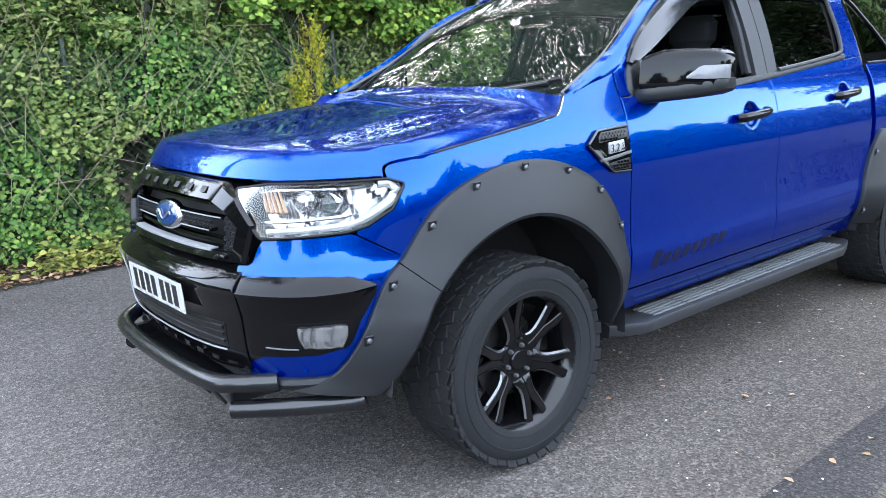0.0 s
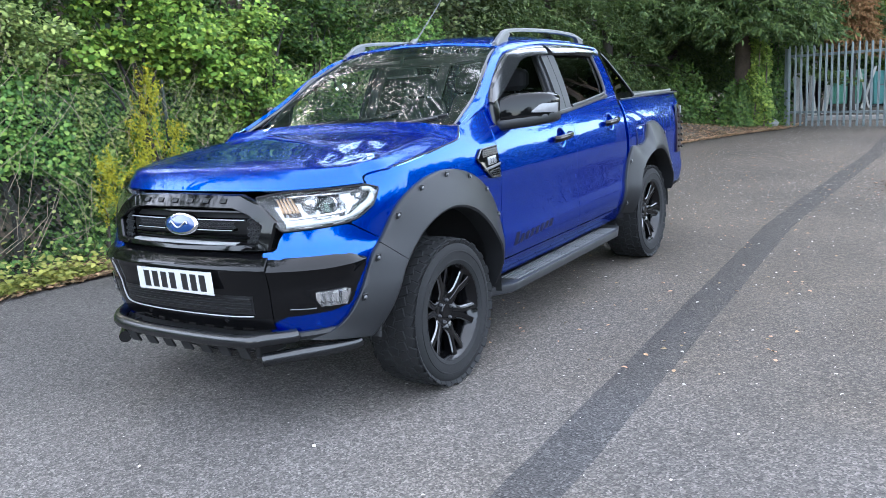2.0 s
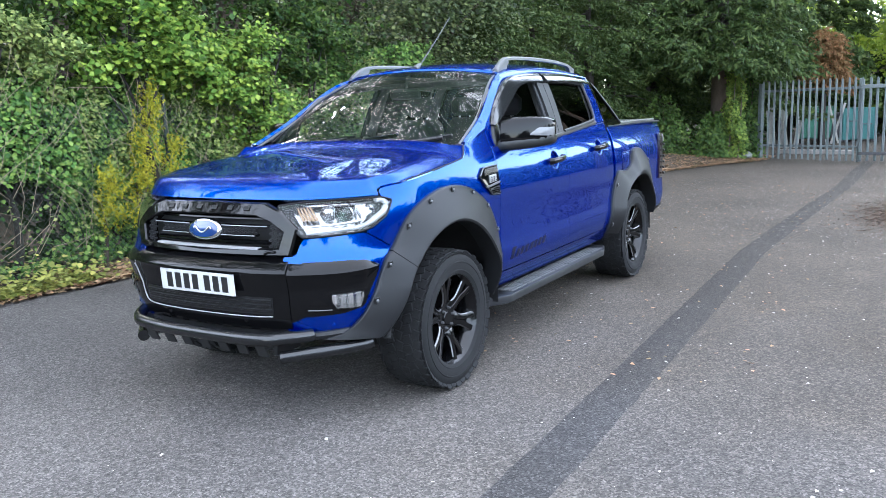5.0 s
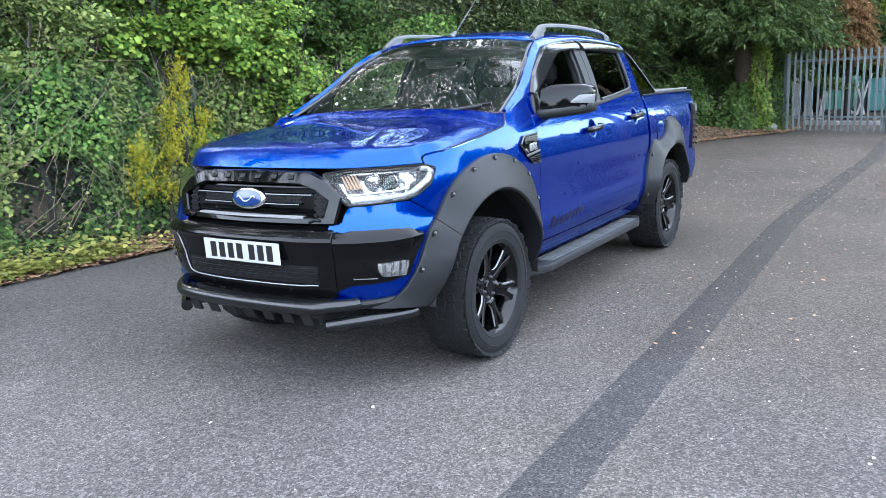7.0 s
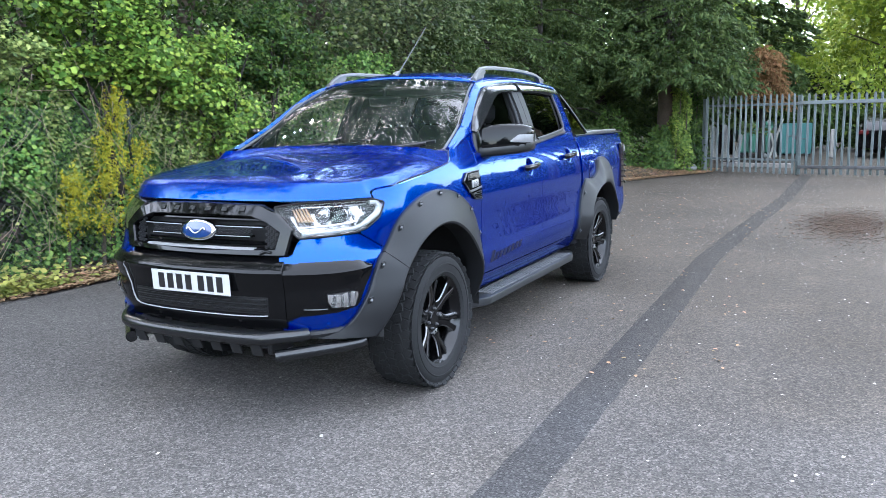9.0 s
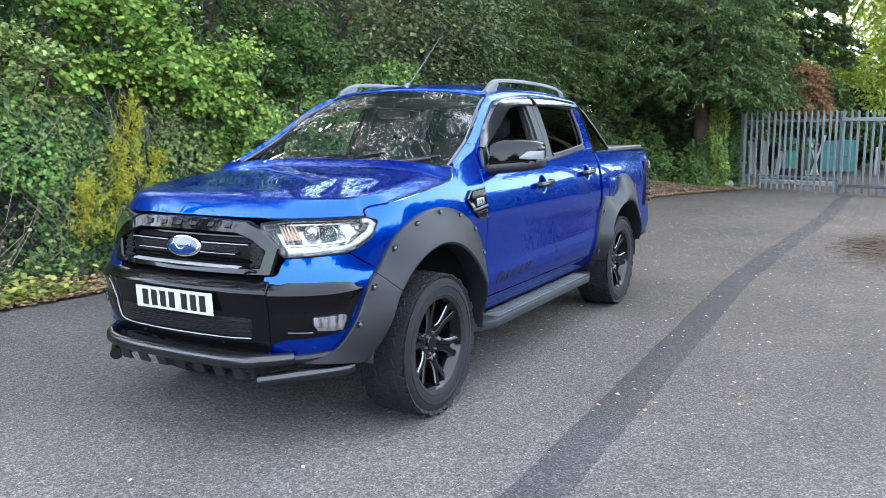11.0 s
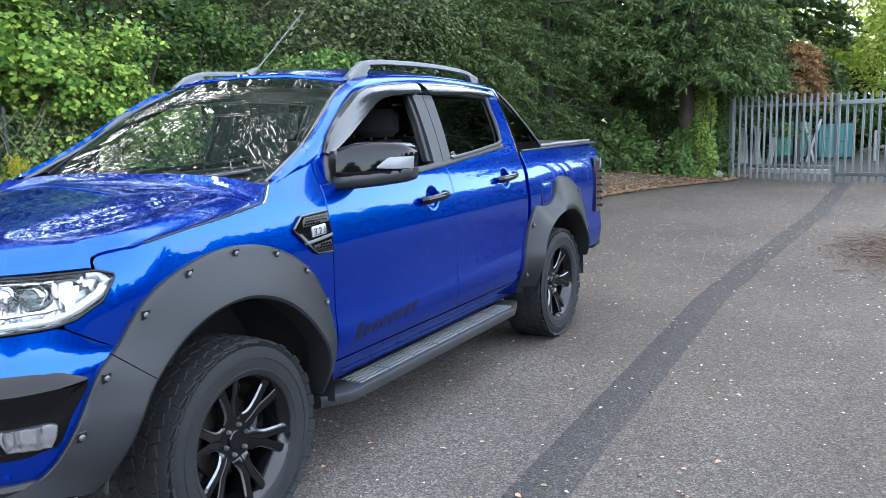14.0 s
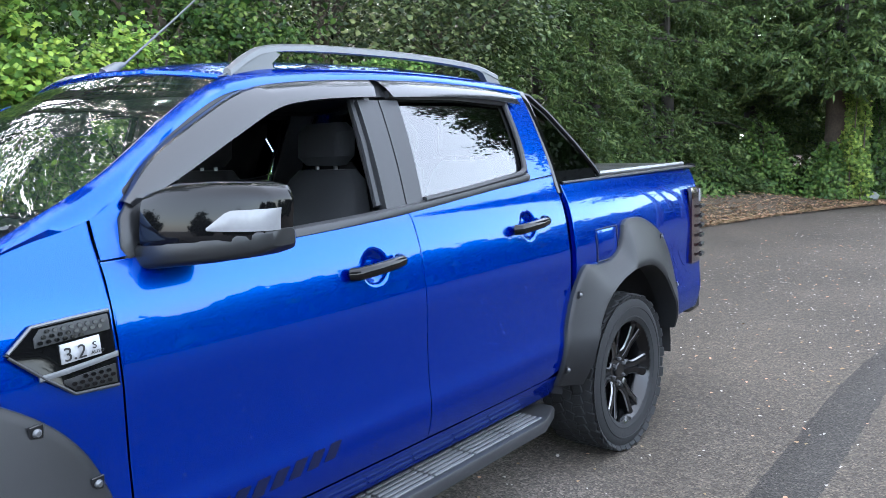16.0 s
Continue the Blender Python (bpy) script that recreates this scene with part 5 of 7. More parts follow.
def side_mirror(m):
    root = new("side_mirror")
    root.parent = truck
    root["label"] = "folding side mirror with gloss black cap"

    def add(sh, name, mat, label=""):
        return outwards((sh if m > 0 else sh.mirror()).make(name, mat, root, label))
    X, Z = (0.94, -0.34, 0), (0, 0, 1)
    # cap: lofted outwards, upper shell
    def sec(lean, y, zc, hx, hz, dx):
        return ((0.79 + dx, y, zc), (1, 0, 0), (lean, 0, 1), hx, hz)
    cap = [sec(0.13, -0.868, 1.382, 0.050, 0.052, -0.025), sec(0.13, -0.878, 1.388, 0.072, 0.069, -0.022), sec(0.13, -0.94, 1.397, 0.080, 0.080, 0.005), sec(0.13, -1.02, 1.398, 0.080, 0.081, 0.045),
           sec(0.13, -1.09, 1.396, 0.074, 0.078, 0.085), sec(0.13, -1.122, 1.393, 0.062, 0.072, 0.106), sec(0.13, -1.138, 1.388, 0.044, 0.060, 0.116), sec(0.13, -1.142, 1.385, 0.030, 0.046, 0.12)]
    add(loft(box_shell(cap, 0.42)), "mirror_cap", M_GLOSS, "gloss black mirror cap")
    low = [sec(0, -0.80, 1.292, 0.045, 0.030, -0.05), sec(0, -0.86, 1.303, 0.074, 0.034, -0.03), sec(0, -0.95, 1.314, 0.085, 0.036, 0.01), sec(0, -1.03, 1.321, 0.085, 0.035, 0.05),
           sec(0, -1.10, 1.330, 0.076, 0.034, 0.09), sec(0, -1.132, 1.336, 0.058, 0.030, 0.11), sec(0, -1.146, 1.34, 0.034, 0.020, 0.12)]
    add(loft(box_shell(low, 0.42)), "mirror_base", M_MATTE, "grained black mirror base")
    foot = [((0.70, -0.83, 1.27), (1, 0.1, 0), (0, 1, 0), 0.035, 0.03), ((0.71, -0.83, 1.33), (1, 0.1, 0), (0, 1, 0), 0.055, 0.03), ((0.72, -0.815, 1.40), (1, 0.1, 0), (0, 1, 0), 0.05, 0.028), ((0.745, -0.80, 1.455), (1, 0.1, 0), (0, 1, 0), 0.03, 0.02)]
    add(loft(box_shell(foot, 0.6)), "mirror_foot", M_MATTE)
    rows = []
    for k in range(9):
        y = lerp(-1.046, -1.1415, k / 8)
        top, bot = lerp(1.374, 1.412, min(1, k / 3.5)), lerp(1.366, 1.360, k / 8)
        xx = np.interp(-y, [0.94, 1.02, 1.09, 1.122, 1.138, 1.142], [0.715, 0.755, 0.801, 0.834, 0.862, 0.872]) - 0.008
        rows.append([(xx + 0.003 * abs(b - 0.5) + 0.13 * (lerp(bot, top, b) - 1.396), y, lerp(bot, top, b)) for b in (0, 0.2, 0.4, 0.6, 0.8, 1)])
    for k in (1, 2, 3):  # the lens wraps round the tip
        rows.append([(x + 0.013 * k, y - (0.008, 0.010, 0.009)[k - 1], z) for x, y, z in rows[8]])
    rows[8] = [(x, y - 0.005, z) for x, y, z in rows[8]]
    sh = Shape().sheet(rows, 0.006, lip=0.001)
    (sh if m > 0 else sh.mirror()).make("indicator", M_INDIC, root, "clear white indicator lens")
    sh = Shape()
    sh.prism([(0.885, -0.90, 1.33), (0.955, -1.09, 1.33), (0.96, -1.10, 1.38), (0.955, -1.09, 1.43), (0.885, -0.90, 1.43)], (0.004, -0.0015, 0))
    add(sh, "mirror_glass", M_CHROME)


for m in (1, -1):
    side_mirror(m)

# side steps
def side_step(m):
    root = new("side_step")
    root.parent = truck
    root["label"] = "black running board with grey ribbed tread"
    outl = lambda x: float(np.interp(x, [0.56, 0.70, 2.45, 2.62], [-0.835, STEP_OUT, STEP_OUT, STEP_OUT + 0.06]))
    rows = []
    for x in [0.56, 0.60, 0.66, 0.70] + list(np.linspace(0.75, 2.4, 24)) + [2.45, 2.52, 2.58, 2.62]:
        o = outl(x)
        rows.append([(x, -0.66, 0.372), (x, o + 0.02, 0.376), (x, o + 0.004, 0.370), (x, o, 0.360), (x, o + 0.004, 0.322), (x, o + 0.03, 0.312), (x, -0.66, 0.312)])
    s_ = Shape()
    b = s_.grid(rows, close=True)
    s_.f.append([b + k for k in range(7)])
    s_.f.append([b + (len(rows) - 1) * 7 + k for k in range(7)])
    outwards((s_ if m > 0 else s_.mirror()).make("board", M_TRIM, root))
    for k in range(5):
        y = STEP_OUT + 0.032 + 0.026 * k
        s_ = Shape()
        for i in range(7):
            a, c = lerp(0.78, 2.46, i / 7) + 0.006, lerp(0.78, 2.46, (i + 1) / 7) - 0.006
            s_.box(((a + c) / 2, y, 0.378), (c - a, 0.014, 0.008), 0.002)
        outwards((s_ if m > 0 else s_.mirror()).make("tread_strip", M_TREAD, root, "grey ribbed tread strip"))
    for x in (0.8, 1.6, 2.4):
        s_ = Shape().box((x, -0.70, 0.36), (0.06, 0.2, 0.03), 0.006)
        outwards((s_ if m > 0 else s_.mirror()).make("bracket", M_DARK, root))


STEP_OUT = -0.918
for m in (1, -1):
    side_step(m)

# fuel flap on the left
s = Shape().sheet([[side_pt(x, z, 0.006) for z in np.linspace(0.985, 1.118, 6)] for x in np.linspace(2.935, 3.125, 8)], 0.01, lip=0.003)
s.make("fuel_flap", M_PAINT, truck)
s = Shape()
fr = dense([(2.928, 0.978), (3.132, 0.978), (3.135, 1.125), (2.925, 1.125)], 4)
s.tube([side_pt(x, z, 0.003) for x, z in fr + fr[:1]], 0.003, 6)
s.make("flap_gap", M_INK, truck)


# ---- roof, cab back, load bed, underside, cabin ----
def roof_rail(m):
    y = -0.585
    # cross-section swept: rounded bar with feet
    path = curve([(1.19, y - 0.015, 1.782), (1.27, y - 0.01, 1.832), (1.36, y, 1.862), (1.55, y + 0.006, 1.876), (1.9, y + 0.012, 1.880), (2.25, y + 0.014, 1.872), (2.5, y + 0.014, 1.853), (2.64, y + 0.012, 1.820)], 6)
    s_ = Shape()
    rows = []
    for i, p in enumerate(path):
        rows.append([(p[0], p[1] + a, p[2] + b) for a, b in ((-0.022, -0.012), (-0.020, 0.004), (-0.008, 0.012), (0.008, 0.012), (0.018, 0.002), (0.018, -0.012))])
    s_.grid(rows, close=True)
    b0 = len(s_.v) - 6
    s_.f += [[0, 1, 2, 3, 4, 5], [b0 + k for k in range(6)]]
    foot = [(1.17, 1.770), (1.28, 1.828), (1.37, 1.858), (1.40, 1.845), (1.365, 1.815), (1.37, 1.795), (1.25, 1.775)]
    s_.prism([(x, y - 0.02, z) for x, z in foot], (0, 0.034, 0))
    foot = [(2.48, 1.845), (2.60, 1.83), (2.66, 1.79), (2.56, 1.795), (2.53, 1.83)]
    s_.prism([(x, y - 0.006, z) for x, z in foot], (0, 0.03, 0))
    return outwards((s_ if m > 0 else s_.mirror()).make("roof_rail", M_RAIL, truck, "silver grey roof rail"))


for m in (1, -1):
    roof_rail(m)
s = Shape()
s.tube([(1.14, 0, 1.818), (1.19, 0, 1.850), (1.215, 0, 1.858)], [0.026, 0.016, 0.009], 12)
s.tube([(1.20, 0, 1.845), (1.42, 0, 2.02), (1.65, 0, 2.21)], [0.0045, 0.0035, 0.0028], 6)
outwards(s.make("aerial", M_RAIL, truck, "thin grey whip aerial"))

# wipers and cowl
rows = []
for k in range(21):
    w = lerp(-0.80, 0.80, k / 20)
    a = abs(w)
    xr, zr = np.interp(a, [0, 0.35, 0.6, 0.79], [0.385, 0.395, 0.43, 0.49]), np.interp(a, [0, 0.35, 0.6, 0.79], [1.302, 1.305, 1.318, 1.352])
    xf, zf = np.interp(a, [0, 0.35, 0.6, 0.8], [0.33, 0.33, 0.32, 0.30]), np.interp(a, [0, 0.35, 0.6, 0.8], [1.30, 1.30, 1.305, 1.312])
    rows.append([(lerp(xf, xr, t), w, lerp(zf, zr, t) - 0.008 * math.sin(math.pi * t)) for t in (0, 0.3, 0.7, 1)])
s = Shape()
s.grid(rows)
s.make("cowl", M_MATTE, truck)
for y0, y1 in ((-0.60, -0.05), (0.12, 0.66)):
    s = Shape()
    s.tube([(0.36, y1, 1.318), (0.40, lerp(y0, y1, 0.5), 1.336), (0.47, y0, 1.372)], [0.016, 0.012, 0.009], 8)
    s.tube([(0.395, y1 - 0.02, 1.332), (0.425, lerp(y0, y1, 0.5), 1.347), (0.50, y0 - 0.05, 1.386)], 0.009, 6)
    s.tube([(0.355, y1, 1.305), (0.362, y1, 1.33)], 0.02, 10)
    outwards(s.make("wiper", M_MATTE, truck))

# cab back wall with window, black gap trim, sail panels
both(Shape().sheet([[side_pt(x, z, 0.0) for x in (2.694, 2.715, 2.735)] for z in np.linspace(1.31, 1.755, 14)], 0.05, lip=0.002, flip=True), "cab_edge_trim", M_GLOSS, truck)
s = Shape().sheet([[(2.72, y, z) for z in (0.75, 1.33)] for y in np.linspace(-0.84, 0.84, 8)], 0.02, lip=0)
s.make("cab_back", M_PAINT, truck)
s = Shape()
s.prism([(2.72, -0.60, 1.34), (2.72, 0.60, 1.34), (2.72, 0.56, 1.74), (2.72, -0.56, 1.74)], (0.005, 0, 0))
outwards(s.make("rear_screen", M_SMOKE, truck, "dark rear screen"))
for sg in (-1, 1):
    s = Shape()
    s.prism([(2.70, sg * 0.83, 1.30), (2.70, sg * 0.60, 1.30), (2.70, sg * 0.56, 1.76), (2.70, sg * 0.62, 1.76)], (0.02, 0, 0))
    outwards(s.make("cab_corner_post", M_PAINT, truck))
SAIL = [(2.74, 1.372), (2.745, 1.745), (2.80, 1.735), (2.90, 1.66), (3.03, 1.52), (3.12, 1.40), (3.14, 1.362)]
def sail_y(z):
    return -(0.815 - (z - 1.36) * 0.47)


sh = Shape().prism([(x, sail_y(z), z) for x, z in SAIL], (0, 0.02, 0))
for o in both(sh, "sail_panel", M_SMOKE, truck, "smoked sail panel behind the cab"):
    outwards(o)
both(Shape().tube([(x, sail_y(z) - 0.002, z) for x, z in SAIL[1:]], 0.012, 8), "sail_edge", M_GLOSS, truck)
both(Shape().sheet([[(x, sail_y(z) - 0.006, z) for z in (1.345, 1.40)] for x in (2.74, 2.9, 3.10)], 0.02, lip=0.002), "sail_foot", M_GLOSS, truck)
# bed: cap rail, cover, tailgate, lamps, bumper
both(Shape().sheet([[(x, -w, z) for w, z in ((0.842, 1.342), (0.835, 1.352), (0.80, 1.356), (0.77, 1.352), (0.765, 1.33))] for x in np.linspace(2.75, 4.27, 20)], 0.01, lip=0, flip=True), "bed_rail_cap", M_MATTE, truck)
s = Shape()
s.tube([(3.16, -0.795, 1.366), (4.20, -0.795, 1.366)], 0.012, 8)
both(s, "cover_rail", M_SILVER, truck, "bright aluminium cover rail")
s = Shape()
for k in range(9):
    s.box((2.86 + 0.16 * k, 0, 1.362), (0.152, 1.52, 0.02), 0.006)
outwards(s.make("bed_cover", M_MATTE, truck, "black roller bed cover"))
s = Shape().sheet([[(4.26 + 0.015 * math.sin(math.pi * b), y, lerp(0.72, 1.345, b)) for b in np.linspace(0, 1, 6)] for y in np.linspace(-0.74, 0.74, 10)], 0.04)
outwards(s.make("tailgate", M_PAINT, truck))
def tail_lamp(m):
    rows = []
    for z in np.linspace(0.80, 1.235, 12):
        rows.append([(x, -w, z) for x, w in ((4.10, 0.898 - max(0, z - 1.2) * 0.25), (4.20, 0.893 - max(0, z - 1.2) * 0.25), (4.285, 0.872 - max(0, z - 1.2) * 0.22), (4.31, 0.84), (4.305, 0.74))])
    s_ = Shape().sheet(rows, 0.02, flip=True, lip=0.003)
    lamp = (s_ if m > 0 else s_.mirror()).make("tail_lamp", M_RED, truck, "dark smoked tail lamp with black slats")
    for z in np.linspace(0.84, 1.12, 6):
        b = Shape().tube([(4.20, -0.905, z), (4.29, -0.886, z), (4.325, -0.83, z)], 0.010, 8)
        outwards((b if m > 0 else b.mirror()).make("lamp_slat", M_MATTE, lamp))
    b = Shape().sheet([[(x, -w, z) for x, w in ((4.22, 0.898 - max(0, z - 1.2) * 0.25), (4.288, 0.878 - max(0, z - 1.2) * 0.22), (4.315, 0.842))] for z in (1.15, 1.185, 1.222)], 0.006, flip=True)
    (b if m > 0 else b.mirror()).make("reversing_lens", M_LENS, lamp)


for m in (1, -1):
    tail_lamp(m)
s = Shape()
s.box((4.33, 0, 0.55), (0.16, 1.66, 0.16), 0.03)
outwards(s.make("rear_bumper", M_MATTE, truck, "black rear bumper"))
# underside: ladder frame, axles, exhaust, tank
s = Shape()
for sg in (-1, 1):
    s.box((1.7, sg * 0.42, 0.48), (5.0, 0.10, 0.14), 0.01)
for x in (-0.6, 0.7, 1.5, 2.4, 3.9):
    s.box((x, 0, 0.48), (0.1, 0.9, 0.1), 0.01)
s.box((1.65, 0, 0.62), (2.1, 1.70, 0.2), 0.03)
s.box((0.0, 0, 0.85), (1.2, 0.85, 0.5), 0.05)
s.box((3.5, 0, 0.80), (1.5, 1.05, 0.25), 0.03)
s.box((1.5, 0.2, 0.38), (0.9, 0.4, 0.2), 0.04)
s.box((-0.55, 0, 0.72), (0.5, 1.3, 0.36), 0.05)
outwards(s.make("chassis", M_DARK, truck))
s = Shape()
for x in (0, 3.22):
    s.tube([(x, -0.72, HUB_Z), (x, 0.72, HUB_Z)], 0.05, 12)
    s.tube([(x, -0.12, HUB_Z), (x, 0.12, HUB_Z)], 0.14, 14)
outwards(s.make("axle", M_DARK, truck))
# cabin
s = Shape()
rows = []
for k in range(13):
    y = lerp(-0.72, 0.72, k / 12)
    rows.append([(0.42, y, 1.24), (0.60, y, 1.285 + 0.02 * math.sin(math.pi * k / 12)), (0.78, y, 1.275), (0.90, y, 1.235), (0.93, y, 1.15), (0.90, y, 0.95)])
s.grid(rows)
s.make("dashboard", M_DASH, truck)
s = Shape()
s.box((0.86, 0, 1.19), (0.08, 0.26, 0.16), 0.02)
s.box((1.2, 0, 0.86), (0.9, 0.2, 0.24), 0.04)
outwards(s.make("console", M_DASH, truck))
s = Shape()
wm = pose(1.02, 0.37, 1.16, 0, 62, 0)
s.tube([wm @ Vector((0.185 * math.cos(t), 0.185 * math.sin(t), 0)) for t in np.linspace(0, math.tau, 33)], 0.015, 8, cap=False)
for a in (0, 2.3, -2.3):
    s.tube([wm @ Vector((0, 0, -0.02)), wm @ Vector((0.18 * math.cos(a + math.pi / 2), 0.18 * math.sin(a + math.pi / 2), 0))], 0.018, 6)
s.tube([wm @ Vector((0, 0, -0.12)), wm @ Vector((0, 0, 0.005))], 0.05, 12)
outwards(s.make("steering_wheel", M_DASH, truck))


def seat(x, y, w=0.25):
    root = new("seat")
    root.parent = truck
    root["label"] = "dark grey cloth seat"
    X, Y, Z = (1, 0, 0), (0, 1, 0), (0, 0, 1)
    cush = [((x, y, 0.80), X, Y, 0.22, w * 0.9), ((x, y, 0.86), X, Y, 0.26, w), ((x - 0.01, y, 0.92), X, Y, 0.26, w), ((x - 0.01, y, 0.945), X, Y, 0.2, w * 0.85)]
    outwards(loft(box_shell(cush, 0.5)).make("cushion", M_CLOTH, root))
    back = [((x + 0.24, y, 0.88), X, Y, 0.07, w * 0.85), ((x + 0.27, y, 1.0), X, Y, 0.085, w), ((x + 0.33, y, 1.25), X, Y, 0.075, w * 0.95), ((x + 0.37, y, 1.42), X, Y, 0.06, w * 0.72), ((x + 0.38, y, 1.46), X, Y, 0.04, w * 0.55)]
    outwards(loft(box_shell(back, 0.55)).make("backrest", M_CLOTH, root))
    head = [((x + 0.375, y, 1.475), X, Y, 0.035, 0.09), ((x + 0.375, y, 1.51), X, Y, 0.055, 0.125), ((x + 0.385, y, 1.60), X, Y, 0.055, 0.125), ((x + 0.39, y, 1.635), X, Y, 0.035, 0.09)]
    outwards(loft(box_shell(head, 0.55)).make("head_restraint", M_CLOTH, root))
    for dy in (-0.05, 0.05):
        outwards(Shape().tube([(x + 0.375, y + dy, 1.43), (x + 0.375, y + dy, 1.49)], 0.008, 6).make("head_post", M_SILVER, root))


seat(1.42, -0.37)
seat(1.42, 0.37)
for y in (-0.42, 0.0, 0.42):
    seat(2.22, y, 0.205)
s = Shape()
s.box((1.6, 0, 0.72), (2.2, 1.62, 0.04), 0.01)
s.sheet([[(x, y, 1.755 - 0.03 * abs(y / 0.6) ** 2) for y in np.linspace(-0.58, 0.58, 8)] for x in np.linspace(1.2, 2.65, 8)], 0.02, lip=0)
s.make("cabin_lining", M_DASH, truck)
both(Shape().sheet([[side_pt(x, z, -0.07) for z in np.linspace(0.72, 1.30, 6)] for x in np.linspace(0.7, 2.6, 10)], 0.02, lip=0), "door_card", M_DASH, truck)
both(Shape().tube([side_pt(1.66, 1.35, -0.06), side_pt(1.70, 1.72, -0.05)], 0.04, 8), "centre_post", M_DASH, truck)
both(Shape().tube([(0.60, -0.755, 1.40), (0.9, -0.695, 1.62), (1.18, -0.63, 1.735)], 0.024, 8), "pillar_lining", M_DASH, truck)
s = Shape()
s.box((0, 0, 0), (0.03, 0.25, 0.07), 0.02, pose(1.0, 0, 1.65, 0, -15, 0))
s.tube([(1.0, 0, 1.68), (1.05, 0, 1.77)], 0.012, 8)
outwards(s.make("interior_mirror", M_DASH, truck))
both(Shape().sheet([[(x, y + 0.035, z - 0.012) for x, y, z in r[:4]] for r in roof_strip()], 0.012, lip=0), "roof_side_lining", M_DASH, truck)
both(Shape().sheet(skin_panel(xz([(2.4, 1.33), (2.7, 1.33)]), lambda u: 1.76, ux(2.5), ux(2.69), nu=6, out=lambda b: -0.035, left=pillar_left), 0.01, lip=0), "rear_pillar_lining", M_DASH, truck)
both(Shape().tube([tuple(q) for q in curve(scr_l, 8)], 0.008, 8), "screen_rubber", M_GLOSS, truck)
outwards(Shape().tube([(x + 0.006, w, z - 0.004) for x, w, z in across(ROOF_F)], 0.017, 10).make("roof_header", M_PAINT, truck))


# ---- hedge over a wire fence ----
def bump_field(x, z, k=0):
    return np.sin(x * 1.7 + k) * np.sin(z * 2.3 + 1 + k) * 0.5 + np.sin(x * 4.1 + 2 * k + z * 1.3) * 0.3 + np.sin(x * 9.3 - z * 5.1 + k) * 0.2


def verge_y(x):
    return np.interp(x, VERGE_X, VERGE_Y)


def hedge_points(rng, n, x0, x1, z0, top, back, depth=0.14, k=0):
    """Places on the bulging front of a hedge."""
    x = rng.uniform(x0, x1, n)
    h = top(x) + 0.12 * bump_field(x, x * 0.3, 5)
    z = z0 + (h - z0) * rng.uniform(0, 1, n) ** 0.9
    y = verge_y(x) + back + 0.16 * bump_field(x, z, k) + 0.16 * np.clip(z - 0.9, 0, 2) ** 1.3 + rng.exponential(depth, n)
    return np.stack([x, y, z], 1)


def thin_gap(p, cx, cz, rx, rz, rng, keep=0.06):
    """Leaves fewer leaves where the wire shows."""
    d = ((p[:, 0] - cx) / rx) ** 2 + ((p[:, 2] - cz) / rz) ** 2
    return p[(d > 1) | (rng.uniform(0, 1, len(p)) < keep)]


